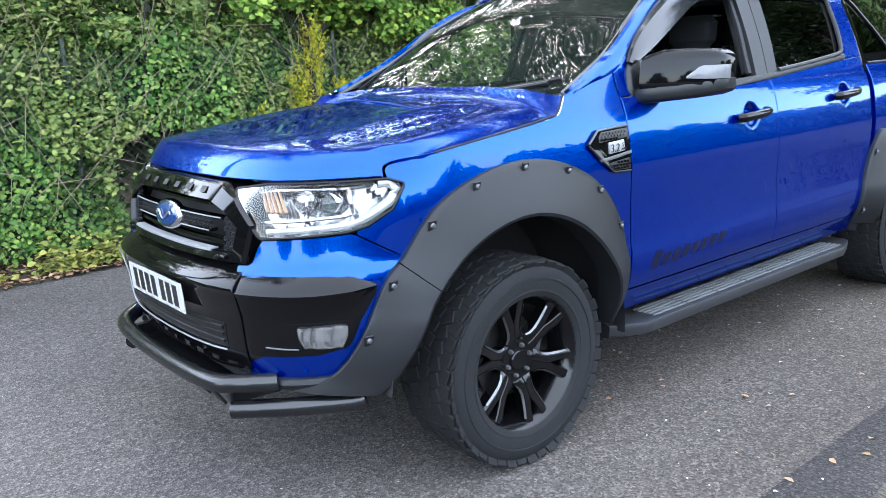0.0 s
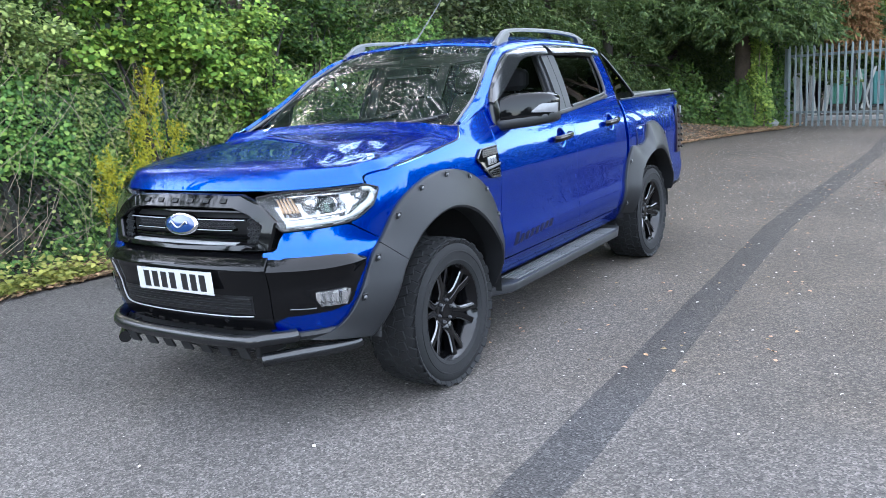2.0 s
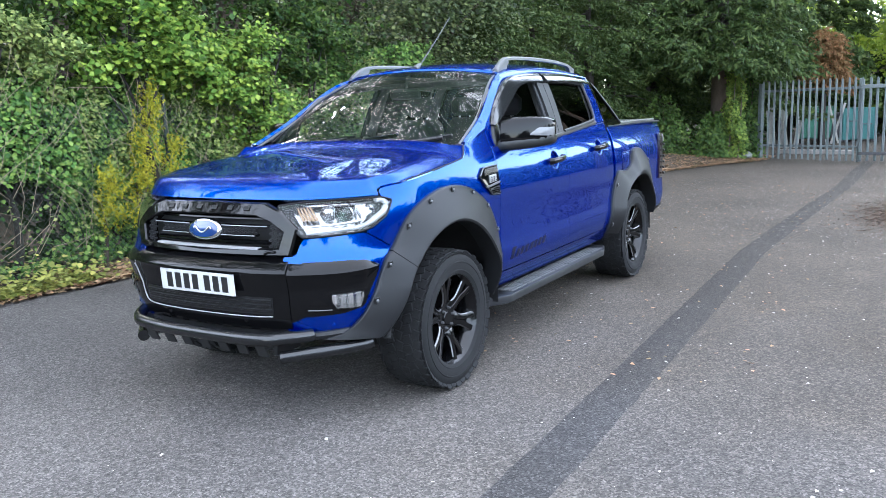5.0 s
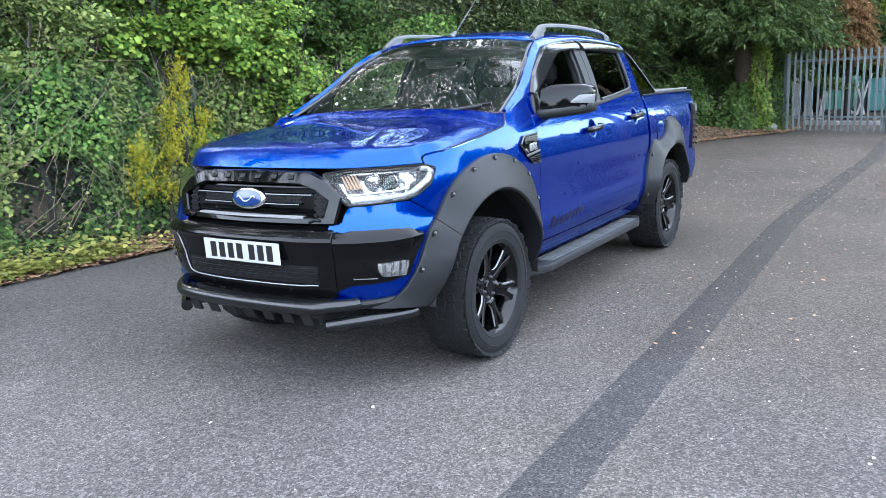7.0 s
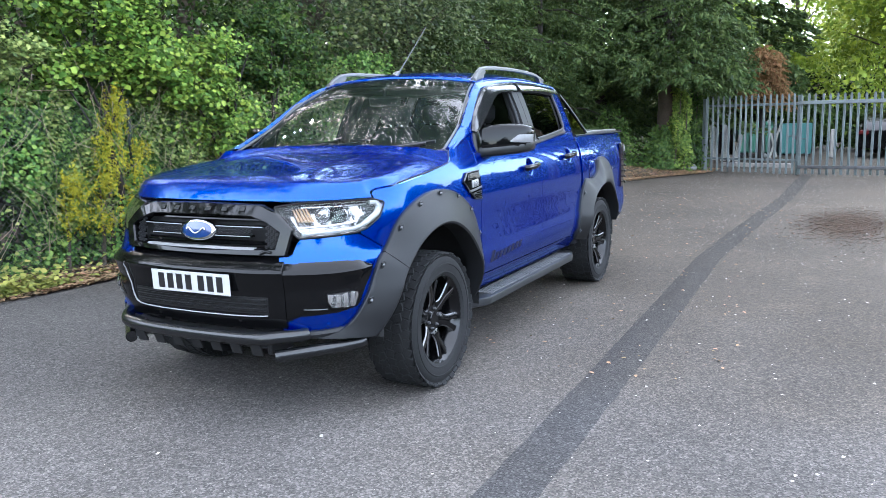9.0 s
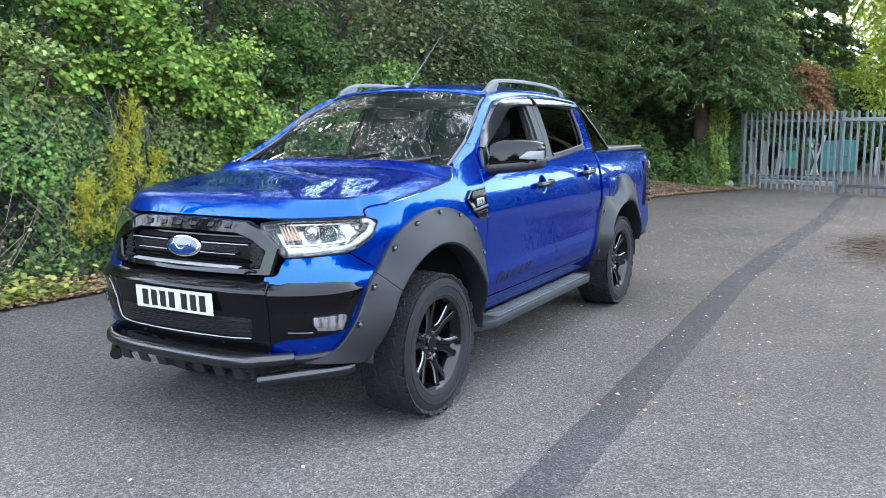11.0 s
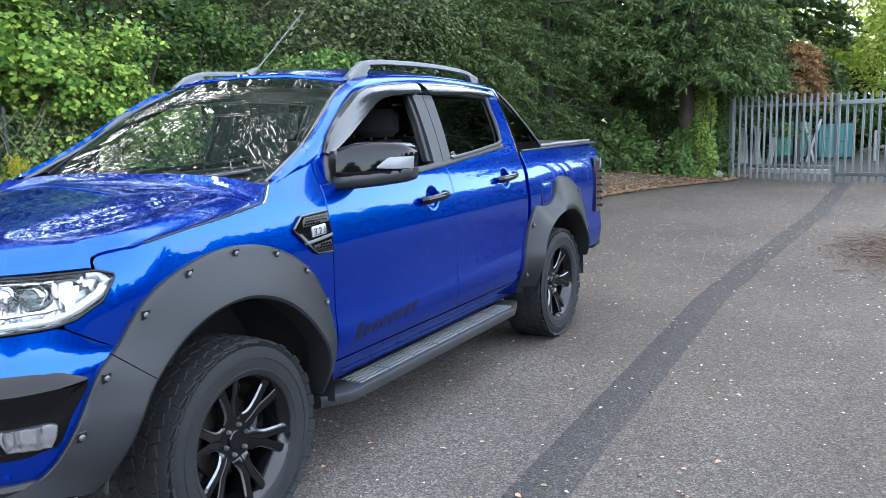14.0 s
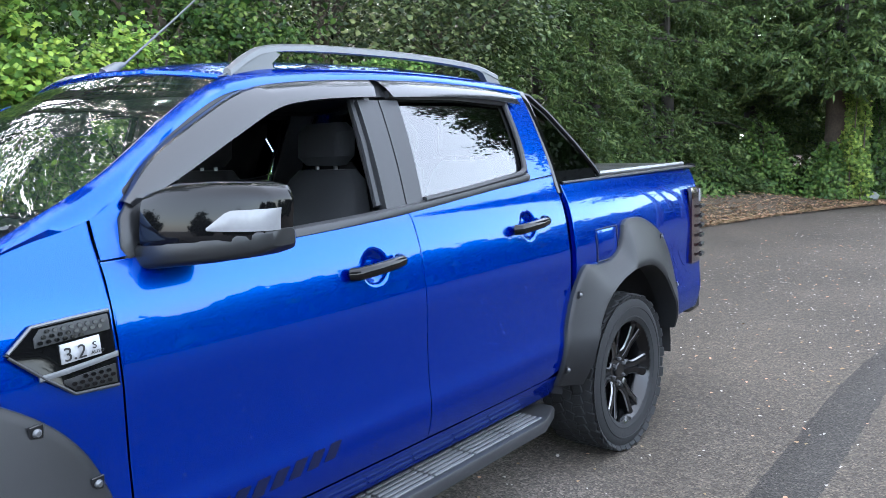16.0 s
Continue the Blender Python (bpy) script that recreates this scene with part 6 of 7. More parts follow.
def hedge():
    rng = np.random.default_rng(5)
    root = thing("hedge", "tangled green hedge of ivy and bramble over a wire fence", "hedge")
    top = lambda x: np.interp(x, [-8, -1, 0.6, 1.6, 3, 5, 8], [2.1, 2.05, 1.95, 1.95, 2.1, 2.3, 2.6])
    p = thin_gap(hedge_points(rng, 80000, -5.5, 7.5, 0.12, top, 0.30, 0.12), 0.62, 0.62, 0.50, 0.40, rng, 0.03)
    leaves("ivy", p, 0.043, M_IVY, root, face=(-0.2, -0.75, 0.35), slim=0.85, seed=1)["kind"] = "stuff"
    p = thin_gap(hedge_points(rng, 38000, -5.5, 6, 0.5, top, 0.22, 0.10, 2), 0.62, 0.62, 0.52, 0.42, rng, 0.03)
    p = p[bump_field(p[:, 0], p[:, 2], 3) > -0.05]
    leaves("bramble", p, 0.045, M_BRAMBLE, root, face=(-0.2, -0.6, 0.6), slim=0.7, seed=2)["kind"] = "stuff"
    # inner leaves take the darkened colour, painting the shade between outer leaves
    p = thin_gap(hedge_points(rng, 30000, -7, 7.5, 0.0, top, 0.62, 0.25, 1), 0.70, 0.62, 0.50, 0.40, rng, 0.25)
    leaves("inner_leaves", p, 0.075, M_SHADELEAF, root, face=(-0.1, -0.6, 0.3), slim=0.8, seed=3, folded=False)["kind"] = "stuff"
    # low ground ivy creeping on to the verge
    n = 12000
    x = rng.uniform(-7, 4, n)
    p = np.stack([x, verge_y(x) - 0.05 + rng.exponential(0.16, n), 0.04 + rng.exponential(0.06, n)], 1)
    p = p[(bump_field(x * 1.3, x * 0, 1) + rng.normal(0, 0.3, n) > -0.25) & (rng.uniform(0, 1, n) < np.where(x > 1.05, 0.22, 1.0))]
    leaves("ground_ivy", p, 0.052, M_GROUNDIVY, root, face=(-0.1, -0.2, 1.2), slim=0.85, seed=4)["kind"] = "stuff"
    # dry stems
    s, r2 = Shape(), random.Random(12)
    for k in range(420):
        x = r2.uniform(-5, 6)
        z = r2.uniform(0.3, 1.9)
        y = float(verge_y(x)) + 0.16 + 0.16 * max(z - 0.9, 0)
        a, ln = r2.uniform(-0.9, 0.9) + (math.pi / 2 if r2.random() < 0.7 else 0.2), r2.uniform(0.3, 0.9)
        dx, dz = math.cos(a) * ln, math.sin(a) * ln
        s.tube([(x, y + 0.08, z), (x + dx * 0.5 + r2.uniform(-0.06, 0.06), y - r2.uniform(0.0, 0.08), z + dz * 0.5), (x + dx, y + r2.uniform(0, 0.1), min(z + dz, 2.4))], [0.003, 0.0024, 0.0013], 4, cap=False)
    s.make("dry_bramble", M_TWIG, root)["kind"] = "stuff"
    return root


hedge()


def golden_conifer(x, z0, h, seed, w=0.22):
    """Yellow-green sprays pushing through the hedge."""
    rng = np.random.default_rng(seed)
    y = float(verge_y(x)) + 0.24
    root = thing("golden_conifer", "yellow-green conifer growing out through the hedge", "shrub", "golden conifers", at=(x, y, 0))
    s = Shape()
    s.tube([(0, 0.15, 0), (0.02, 0.12, z0), (0.0, 0.1, z0 + h * 0.9)], [0.03, 0.02, 0.006], 7)
    s.make("stem", M_BARK, root)
    pts = []
    for k in range(int(64 * h / 0.8)):
        t = rng.uniform(0, 1)
        c = np.array([rng.normal(0, w * (1.05 - t * 0.8)), rng.normal(-0.03, 0.07), z0 + h * t])
        d = np.array([rng.normal(0, 0.5), -0.3, 1.0])
        d /= np.linalg.norm(d)
        for i in range(26):
            pts.append(c + d * rng.uniform(0, 0.16) + rng.normal(0, 0.014, 3))
    leaves("sprays", np.array(pts), 0.032, M_YELLOW, root, droop=-0.6, slim=0.35, face=(0, -0.6, 0.2), seed=seed, folded=False)["kind"] = "stuff"


golden_conifer(1.86, 0.35, 1.0, 41, 0.15)
golden_conifer(2.00, 1.2, 0.62, 42, 0.06)
golden_conifer(2.22, 0.4, 0.85, 43, 0.11)
golden_conifer(1.45, 0.4, 0.7, 44, 0.10)


def chain_link():
    root = thing("chain_link_fence", "rusty green chain-link fence buried in the hedge", "fence")
    s = Shape()
    h, p = 1.7, 0.055
    for k in range(int(7.5 / p)):
        for sg in (1, -1):
            pts = []
            x0 = -2.5 + k * p
            for z in (0.05, 0.6, 1.15, h):
                x = x0 + sg * (z - 0.05) * 0.85
                pts.append((x, float(verge_y(x)) + 0.33, z))
            s.tube(pts, 0.0019, 3, cap=False)
    s.make("wire_mesh", M_WIRE, root)["kind"] = "stuff"
    for x in (-2.4, -0.1, 2.3, 4.8):
        outwards(Shape().tube([(x, float(verge_y(x)) + 0.37, 0), (x, float(verge_y(x)) + 0.37, 1.8)], 0.02, 10).make("post", M_WIRE, root, "dull steel post"))


chain_link()


# leafy litter on the verge and petals on the tarmac
def litter():
    rng = np.random.default_rng(9)
    n = 21000
    x = np.concatenate([rng.uniform(-4, 9, 6000), rng.uniform(0.8, 4.5, 4000), rng.uniform(8.5, 18.5, n - 10000)])
    p = np.stack([x, verge_y(x) + rng.exponential(np.where(x > 9, 0.55, 0.30), n) - np.where(x > 9, 0.26, 0.12), np.full(n, 0.018)], 1)
    p[:, 2] += np.clip(bank(x, np.clip(p[:, 1] - verge_y(x), 0, 6)), 0, 1) + rng.uniform(0, 0.03, n)
    ob = leaves("leaf_litter", p, 0.05, M_LITTER, droop=0, slim=0.6, face=(0, 0, 2.5), seed=6)
    tagged(ob, "brown fallen leaves lying along the verge", "leaf litter", kind="stuff")
    n = 8000
    c = np.array([(7.9, -2.95)]) + rng.normal(size=(n, 2)) * np.array([0.68, 0.25]) * (0.35 + rng.uniform(0, 1, (n, 1)) ** 0.5)
    p = np.stack([c[:, 0], c[:, 1], 0.008 + rng.uniform(0, 0.01, n)], 1)
    tagged(leaves("leaf_drift", p, 0.028, M_DRIFT, droop=0, slim=0.55, face=(0, 0, 3), seed=7), "brown drift of dead leaves on the asphalt", "leaf litter", kind="stuff")
    n = 4200
    x = np.concatenate([rng.uniform(-3, 17, 2600), rng.uniform(5, 17, n - 2600)])
    p = np.stack([x, rng.uniform(-7, 1, n) * (0.5 + 0.5 * rng.uniform(0, 1, n)), np.full(n, 0.007)], 1)
    w = np.clip((x + 2) / 10, 0.10, 1)
    p = p[rng.uniform(0, 1, n) < w]
    tagged(leaves("fallen_petals", p, 0.017, M_PETAL, droop=0, slim=0.8, face=(0, 0, 3), seed=8), "pale petals and grit scattered over the asphalt", "petals", kind="stuff")
    n = 1500
    p = np.stack([rng.uniform(-4, 9, n), rng.uniform(-5, 3.4, n), np.full(n, 0.006)], 1)
    tagged(leaves("grit", p, 0.007, M_PETAL, droop=0, slim=0.9, face=(0, 0, 3), seed=10), "pale grit scattered over the asphalt", "grit", kind="stuff")
    n = 700
    p = np.stack([rng.uniform(0.5, 12, n), rng.uniform(-2.4, 1.5, n), np.full(n, 0.007)], 1)
    tagged(leaves("stray_leaves", p, 0.026, M_LITTER, droop=0, slim=0.6, face=(0, 0, 3), seed=11), "small brown leaves scattered over the asphalt", "leaf litter", kind="stuff")


litter()


# ---- trees ----
def tree(at, height, crown, low, n, mat, size, seed, label, clumps=120, slim=0.6, droop=0.3, trunk_r=0.16, face=None, fill=0.3, group="trees behind the hedge", airy=0.4):
    """Tapered trunk, limbs, and a crown of leaf clumps with gaps. crown: half sizes along x and y."""
    rng = np.random.default_rng(seed)
    root = thing("tree", label, "tree", group, at=at)
    s = Shape()
    lean = rng.uniform(-0.4, 0.4, 2)
    path = [(lean[0] * k / 6 + rng.normal(0, 0.04), lean[1] * k / 6 + rng.normal(0, 0.04), height * 0.85 * k / 6) for k in range(7)]
    s.tube(path, [trunk_r * (1.25 if k == 0 else 1) * (1 - k / 7.5) for k in range(7)], 12)
    c = rng.normal(size=(clumps, 3))
    c /= np.linalg.norm(c, axis=1, keepdims=True)
    half = np.array([crown[0], crown[1], (height - low) / 2])
    c *= rng.uniform(fill, 1.0, (clumps, 1)) ** 0.7 * half
    c[:, 2] += (height + low) / 2
    for k in range(16 if trunk_r > 0.1 else 5):
        tip = c[k]
        t = min(0.8, max(0.1, (tip[2] - 0.8) / height))
        st = Vector((lean[0] * t, lean[1] * t, height * 0.8 * t))
        tv = Vector(tip)
        s.tube([st, st.lerp(tv, 0.45) + Vector((0, 0, 0.15)), st.lerp(tv, 0.8) + Vector((0, 0, 0.1)), tv], [trunk_r * 0.35, trunk_r * 0.22, trunk_r * 0.12, 0.008], 6)
    s.make("trunk", M_BARK if trunk_r > 0.1 else M_BARKDK, root)
    sc = np.minimum(half.min() * 0.17, 0.45) * rng.uniform(0.6, 1.3, (clumps, 1))
    i = rng.integers(0, clumps, n)
    p = c[i] + rng.normal(size=(n, 3)) * sc[i] * np.array([1.15, 1.15, 0.8])
    p = p[p[:, 2] > 0.1]
    high = np.clip((p[:, 2] + at[2] - 3.1) / 1.4, 0, 1)
    p = p[rng.uniform(0, 1, len(p)) > high * airy]
    leaves("crown", p, size, mat, root, seed=seed, slim=slim, droop=droop, face=face, folded=size < 0.06)["kind"] = "stuff"
    return root


# broad-leaved belt right behind the hedge, its crowns reaching out over the yard
for k, (x, y, h, cx, cy, low, n, mat, size) in enumerate((
        (-0.4, 5.9, 10, 2.2, 2.7, 1.0, 52000, M_MIDLEAF, 0.072),
        (2.4, 5.7, 10.5, 2.1, 2.7, 1.2, 52000, M_MIDLEAF, 0.07), (4.9, 5.6, 10.5, 2.1, 2.7, 0.8, 52000, M_MIDLEAF, 0.07))):
    tree((x, y, 0), h, (cx, cy), low, n, mat, size, 62 + k, "tall leafy green tree behind the hedge", clumps=170, airy=0.48)
# tall old trees whose high crowns hang over the yard
for k, (x, y) in enumerate(((-4.4, 6.6), (-0.6, 5.9), (3.0, 5.6), (6.4, 5.3), (9.8, 5.1)), 1):
    tree((x, y, 0), 15.5 + k % 3, (2.6, 5.6), 4.8 if k > 1 else 7.0, 17000, M_MIDLEAF, 0.14, 180 + k, "tall old tree with a high crown over the yard", group="woodland trees", clumps=80, trunk_r=0.22, airy=0.0)
# darker woodland deeper in, its shade put into the leaf colour
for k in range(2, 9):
    tree((-10 + 4.1 * k, 10.5 + (k % 2) * 1.2, 0), 5.6 + (k * 7 % 4) * 0.5, (2.9, 2.2), 0.3, 6500, M_SHADELEAF, 0.34, 160 + k, "shaded woodland tree behind the hedge", clumps=110, group="woodland trees")
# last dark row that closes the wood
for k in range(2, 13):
    tree((-13 + 4.4 * k, 14.5, 0), 4.8 + (k * 3 % 3) * 0.5, (3.3, 1.4), -2.5, 4000, M_SHADELEAF, 0.48, 290 + k, "shaded woodland tree behind the hedge", clumps=110, group="woodland trees", airy=0)
for k in range(9):
    tree((46 + (k % 2), -13 + 4.4 * k, 0), (5.5 if k > 1 else 3.5) + (k * 3 % 3) * 0.7, (1.6, 3.3), -2.5, 3600, M_SHADELEAF, 0.53, 310 + k, "dark green tree far beyond the fence", clumps=110, group="trees beyond the fence", airy=0)
# bright climber standing out of the hedge top
tree((2.15, 3.95, 0), 3.15, (0.85, 0.45), 1.65, 9000, M_CLIMB, 0.06, 71, "bright green large-leaved climber on the hedge top", clumps=40, slim=0.85, trunk_r=0.05, face=(-0.2, -0.6, 0.4))
tree((3.35, 3.85, 0), 2.7, (0.75, 0.5), 1.0, 9000, M_CLIMB, 0.055, 72, "leafy green shrub leaning out of the hedge", clumps=40, slim=0.7, trunk_r=0.05, face=(-0.2, -0.6, 0.4))
tree((0.6, 4.2, 0), 2.6, (0.9, 0.45), 1.6, 7500, M_BRAMBLE, 0.05, 73, "pale green bramble arching over the hedge", clumps=36, slim=0.6, trunk_r=0.04, face=(-0.2, -0.6, 0.5))
tree((-1.6, 4.1, 0), 2.7, (1.1, 0.45), 1.5, 9000, M_BRAMBLE, 0.05, 74, "pale green bramble arching over the hedge", clumps=36, slim=0.6, trunk_r=0.04, face=(-0.2, -0.6, 0.5))
tree((4.7, 4.0, 0), 3.2, (0.9, 0.6), 0.5, 14000, M_MIDLEAF, 0.055, 75, "leafy green shrub leaning out of the hedge", clumps=50, slim=0.65, trunk_r=0.05, face=(-0.2, -0.6, 0.4))
# evergreen small-leaved trees overhanging the yard
for k, (x, y, h, cx, cy, low, n) in enumerate(((6.6, 4.9, 9.5, 1.8, 1.8, 0.7, 44000), (8.6, 4.6, 10, 1.8, 1.9, 1.4, 44000))):
    tree((x, y, 0), h, (cx, cy), low, n, M_HOLM, 0.062, 80 + k, "dark evergreen tree with small grey-green leaves", slim=0.66, clumps=110, droop=0.1, face=(-0.2, -0.5, 0.4), airy=0.55)


def conifer(at, height, radius, low, n, mat, seed, label, trunk_r=0.2, size=0.15, boughs=0, bias=1.25, bark=None):
    """Cypress: drooping feathery fans on boughs round a straight trunk."""
    rng = np.random.default_rng(seed)
    root = thing("conifer", label, "conifer", "conifers", at=at)
    s = Shape()
    Shape().tube([(0, 0, 0), (0.02, 0, 0.9), (0.03, 0, 1.8), (0.04, 0.01, 2.75)], [trunk_r * 1.3, trunk_r * 1.1, trunk_r, trunk_r * 0.95], 14).make("trunk", bark or M_BARKDK, root)
    s.tube([(0.04, 0.01, 2.7), (0, 0.03, height * 0.65), (0, 0, height)], [trunk_r * 0.55, trunk_r * 0.35, 0.02], 8)
    pts, dirs = [], []
    boughs = boughs or int(height * 15)
    fans, leaf = max(6, n // boughs // 16), 16
    for k in range(boughs):
        z = low + (height - low) * rng.uniform(0, 1) ** bias
        a = rng.uniform(0, math.tau)
        r = radius * (1.04 - (z - low) / (height - low) * 0.75) * rng.uniform(0.7, 1.08)
        out = np.array([math.cos(a), math.sin(a), 0])
        tip = out * r + np.array([0, 0, z - 0.16 * r])
        root_pt = np.array([0, 0, z + 0.1])
        if k % 4 == 0:
            s.tube([tuple(root_pt), tuple(root_pt * 0.5 + tip * 0.5 + [0, 0, 0.12]), tuple(tip)], [0.03, 0.02, 0.006], 5, cap=False)
        side = np.array([-out[1], out[0], 0])
        t = rng.uniform(0.12, 1.0, fans)[:, None] ** 0.55
        base = root_pt + (tip - root_pt) * t
        base[:, 2] += 0.18 * np.sin(t[:, 0] * math.pi)
        base += rng.normal(size=(fans, 3)) * np.array([0.10, 0.10, 0.08])
        sw = rng.normal(0, 0.75, fans)[:, None]
        fd = out * (0.75 + 0.3 * rng.uniform(0, 1, (fans, 1))) + side * sw + np.array([0, 0, -1]) * rng.uniform(0.1, 0.65, (fans, 1))
        fd /= np.linalg.norm(fd, axis=1, keepdims=True)
        across = np.cross(fd, np.array([0, 0, 1.0]))
        for i in range(leaf):
            u = (i + 0.5) / leaf
            sgn = 1 if i % 2 else -1
            ln = 0.42 * rng.uniform(0.7, 1.2, (fans, 1))
            q = base + fd * u * ln + across * sgn * 0.055 * (1.15 - u) + np.array([0, 0, -0.05]) * u * u
            pts.append(q)
            dirs.append(fd * 0.8 + across * sgn * 0.75 * (1.1 - u) + np.array([0, 0, -0.2]))
    s.make("limb", M_BARKDK, root)["kind"] = "stuff"
    p, d = np.concatenate(pts), np.concatenate(dirs)
    keep = (rng.uniform(0, 1, len(p)) > 0.5 * np.clip((p[:, 2] - 5) / 3, 0, 1)) & (p[:, 2] > 0.05)
    leaves("sprays", p[keep], size, mat, root, seed=seed, slim=0.26, droop=0.2, folded=False, along=d[keep])["kind"] = "stuff"
    return root


for k, (x, y, h, r, low, n) in enumerate(((9.6, 4.6, 6.5, 1.5, 0.5, 40000), (11.3, 4.55, 8, 1.55, 0.5, 42000), (13.0, 4.45, 8, 1.5, 0.5, 44000), (14.7, 4.15, 8, 1.5, 0.5, 46000), (16.2, 3.75, 7, 1.35, 0.5, 44000), (11.0, 5.2, 12, 2.6, 2.5, 26000), (15.0, 3.9, 12.5, 3.0, 2.7, 36000))):
    conifer((x, y, 0), h, r, low, n, M_CONIFER, 90 + k, "dense dark green cypress along the yard edge", size=0.105, trunk_r=0.12)
conifer((17.5, 1.35, 0), 11, 2.0, 2.5, 48000, M_CONIFER, 97, "large dark cypress with a bare reddish trunk", trunk_r=0.26, boughs=330, bias=2.8, bark=M_BARK)
conifer((18.6, 3.4, 0), 8, 1.9, 0.1, 30000, M_CONIFER, 98, "dense dark green cypress along the yard edge")
conifer((22.0, 1.9, 0), 12, 2.6, 1.2, 42000, M_CONIFER, 99, "dark cypress standing beyond the palisade fence", boughs=200, size=0.2)
conifer((25.6, 1.0, 0), 13, 3.0, 1.9, 42000, M_CONIFER, 100, "dark cypress standing beyond the palisade fence", size=0.28, boughs=200)
conifer((22.0, -0.5, 0), 3.1, 0.6, 1.75, 12000, M_BROWN, 101, "dead brown conifer beyond the palisade fence", trunk_r=0.08, boughs=120, size=0.13)


def trunk_ivy(x, y, h, seed, r=0.34, n=4200, mat=None):
    rng = np.random.default_rng(seed)
    root = thing("ivy_clump", "bright green ivy climbing the cypress trunk" if mat is not M_DARKIVY else "dark green ivy mound at the foot of the cypress", "ivy", at=(x, y, 0))
    z = rng.uniform(0, 1, n) ** 1.2 * h
    a = rng.uniform(0, math.tau, n)
    rr = r * (1.5 - 0.8 * z / h) * rng.uniform(0.6, 1.25, n) * (1 + 0.3 * np.sin(a * 3 + z * 4) + 0.25 * np.sin(z * 5 + a))
    if mat is M_DARKIVY:  # a loose rounded mound with stray shoots
        rr = r * (0.25 + 1.5 * np.sqrt(np.clip(1 - (z / h) ** 2, 0, 1))) * rng.uniform(0.45, 1.15, n) * (1 + 0.35 * np.sin(a * 2 + seed) + 0.2 * np.sin(a * 5 + z * 6))
        z = z * (1 + 0.25 * np.sin(a * 3 + seed)) + 0.05
    s = Shape()
    for k in range(5):
        b = k * 1.3
        s.tube([(0.2 * math.cos(b), 0.2 * math.sin(b), 0), (0.17 * math.cos(b + 0.6), 0.17 * math.sin(b + 0.6), h * 0.5), (0.15 * math.cos(b + 1), 0.15 * math.sin(b + 1), h)], [0.02, 0.015, 0.006], 5)
    s.make("woody_stem", M_BARK, root)["kind"] = "stuff"
    leaves("leaves", np.stack([np.cos(a) * rr, np.sin(a) * rr, z], 1), 0.062, mat or M_IVY, root, slim=0.85, face=(-0.7, -0.5, 0.3), seed=seed)["kind"] = "stuff"


trunk_ivy(17.2, 0.98, 2.6, 111, 0.18, 5200, M_TRUNKIVY)
trunk_ivy(17.0, 1.4, 0.95, 115, 0.26, 3400, M_DARKIVY)
trunk_ivy(17.9, 0.85, 3.3, 116, 0.26, 5000, M_MIDLEAF)
trunk_ivy(16.6, 2.7, 1.3, 112, 0.36, 4200, M_DARKIVY)
trunk_ivy(15.3, 3.3, 0.9, 113, 0.36, 3600, M_DARKIVY)
trunk_ivy(18.2, 1.0, 1.7, 114, 0.34, 4600, M_DARKIVY)
# sunlit trees beyond the fence, the sunlight put into their leaf colour
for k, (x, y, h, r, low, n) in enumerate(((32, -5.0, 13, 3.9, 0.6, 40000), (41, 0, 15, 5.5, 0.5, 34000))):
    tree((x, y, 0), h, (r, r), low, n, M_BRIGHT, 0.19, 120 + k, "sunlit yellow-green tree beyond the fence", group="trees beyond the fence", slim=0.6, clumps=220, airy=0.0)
for k, (x, y) in enumerate(((21, 6), (26, 4.8), (31, 4), (20, 9), (27, 9), (36, 5))):
    tree((x, y, 0), 11.5 + k % 3, (2.8, 2.6), 0.3, 12500, M_CONIFER, 0.22, 170 + k, "shaded woodland tree behind the hedge", clumps=150, group="woodland trees", airy=0.2)
# dark undergrowth closing the yard beyond the fence
for k in range(7):
    tree((29.5 + (k % 2) * 0.8, 2.4 - 3.1 * k, 0), (3.0 if k < 1 else 1.35) + (k * 5 % 3) * 0.2, (1.3, 2.1), 0.0, 9000, M_SHADELEAF if k < 1 else M_MIDLEAF, 0.16, 230 + k, "dark green shrub beyond the fence", group="shrubs beyond the fence", clumps=110, airy=0, trunk_r=0.07)
# dark hedge trees across the yard, seen only in the paint and glass
for k in range(19):
    x = -26 + 4.2 * k
    tree((x, -13.5 - (k % 3) * 0.8, 0), 2.2 + (k * 5 % 4) * 0.45, (3.2, 1.6), -2.4, 5200, M_SHADELEAF, 0.53, 140 + k, "dark green tree across the yard", group="trees across the yard", clumps=130, airy=0.1)
    tree((x + 2, -16.5, 0), 2.3 + (k * 3 % 4) * 0.4, (3.2, 1.2), -2.4, 4300, M_SHADELEAF, 0.55, 250 + k, "dark green tree across the yard", group="trees across the yard", clumps=120, airy=0)
for k, (x, y) in enumerate(((-16, -12), (-20, -4.2), (-14, 5.5), (-12, 9))):
    tree((x, y, 0), 4.4 + (k % 2) * 0.6, (1.9, 2.6), -1.5, 7000, M_SHADELEAF, 0.4, 210 + k, "dark green tree across the yard", group="trees across the yard", clumps=100, airy=0.2)
tree((-20, -16, 0), 6.5, (2.4, 2.4), 0.5, 7000, M_SHADELEAF, 0.2, 155, "dark green tree across the yard", group="trees across the yard", clumps=90)
for k, (x, y) in enumerate(((22, -7.7), (26, -9.2))):
    tree((x, y, 0), 16 + k % 2, (2.6, 2.4), 7.5, 11000, M_SHADELEAF, 0.2, 270 + k, "dark green tree across the yard", group="trees across the yard", clumps=60, airy=0)
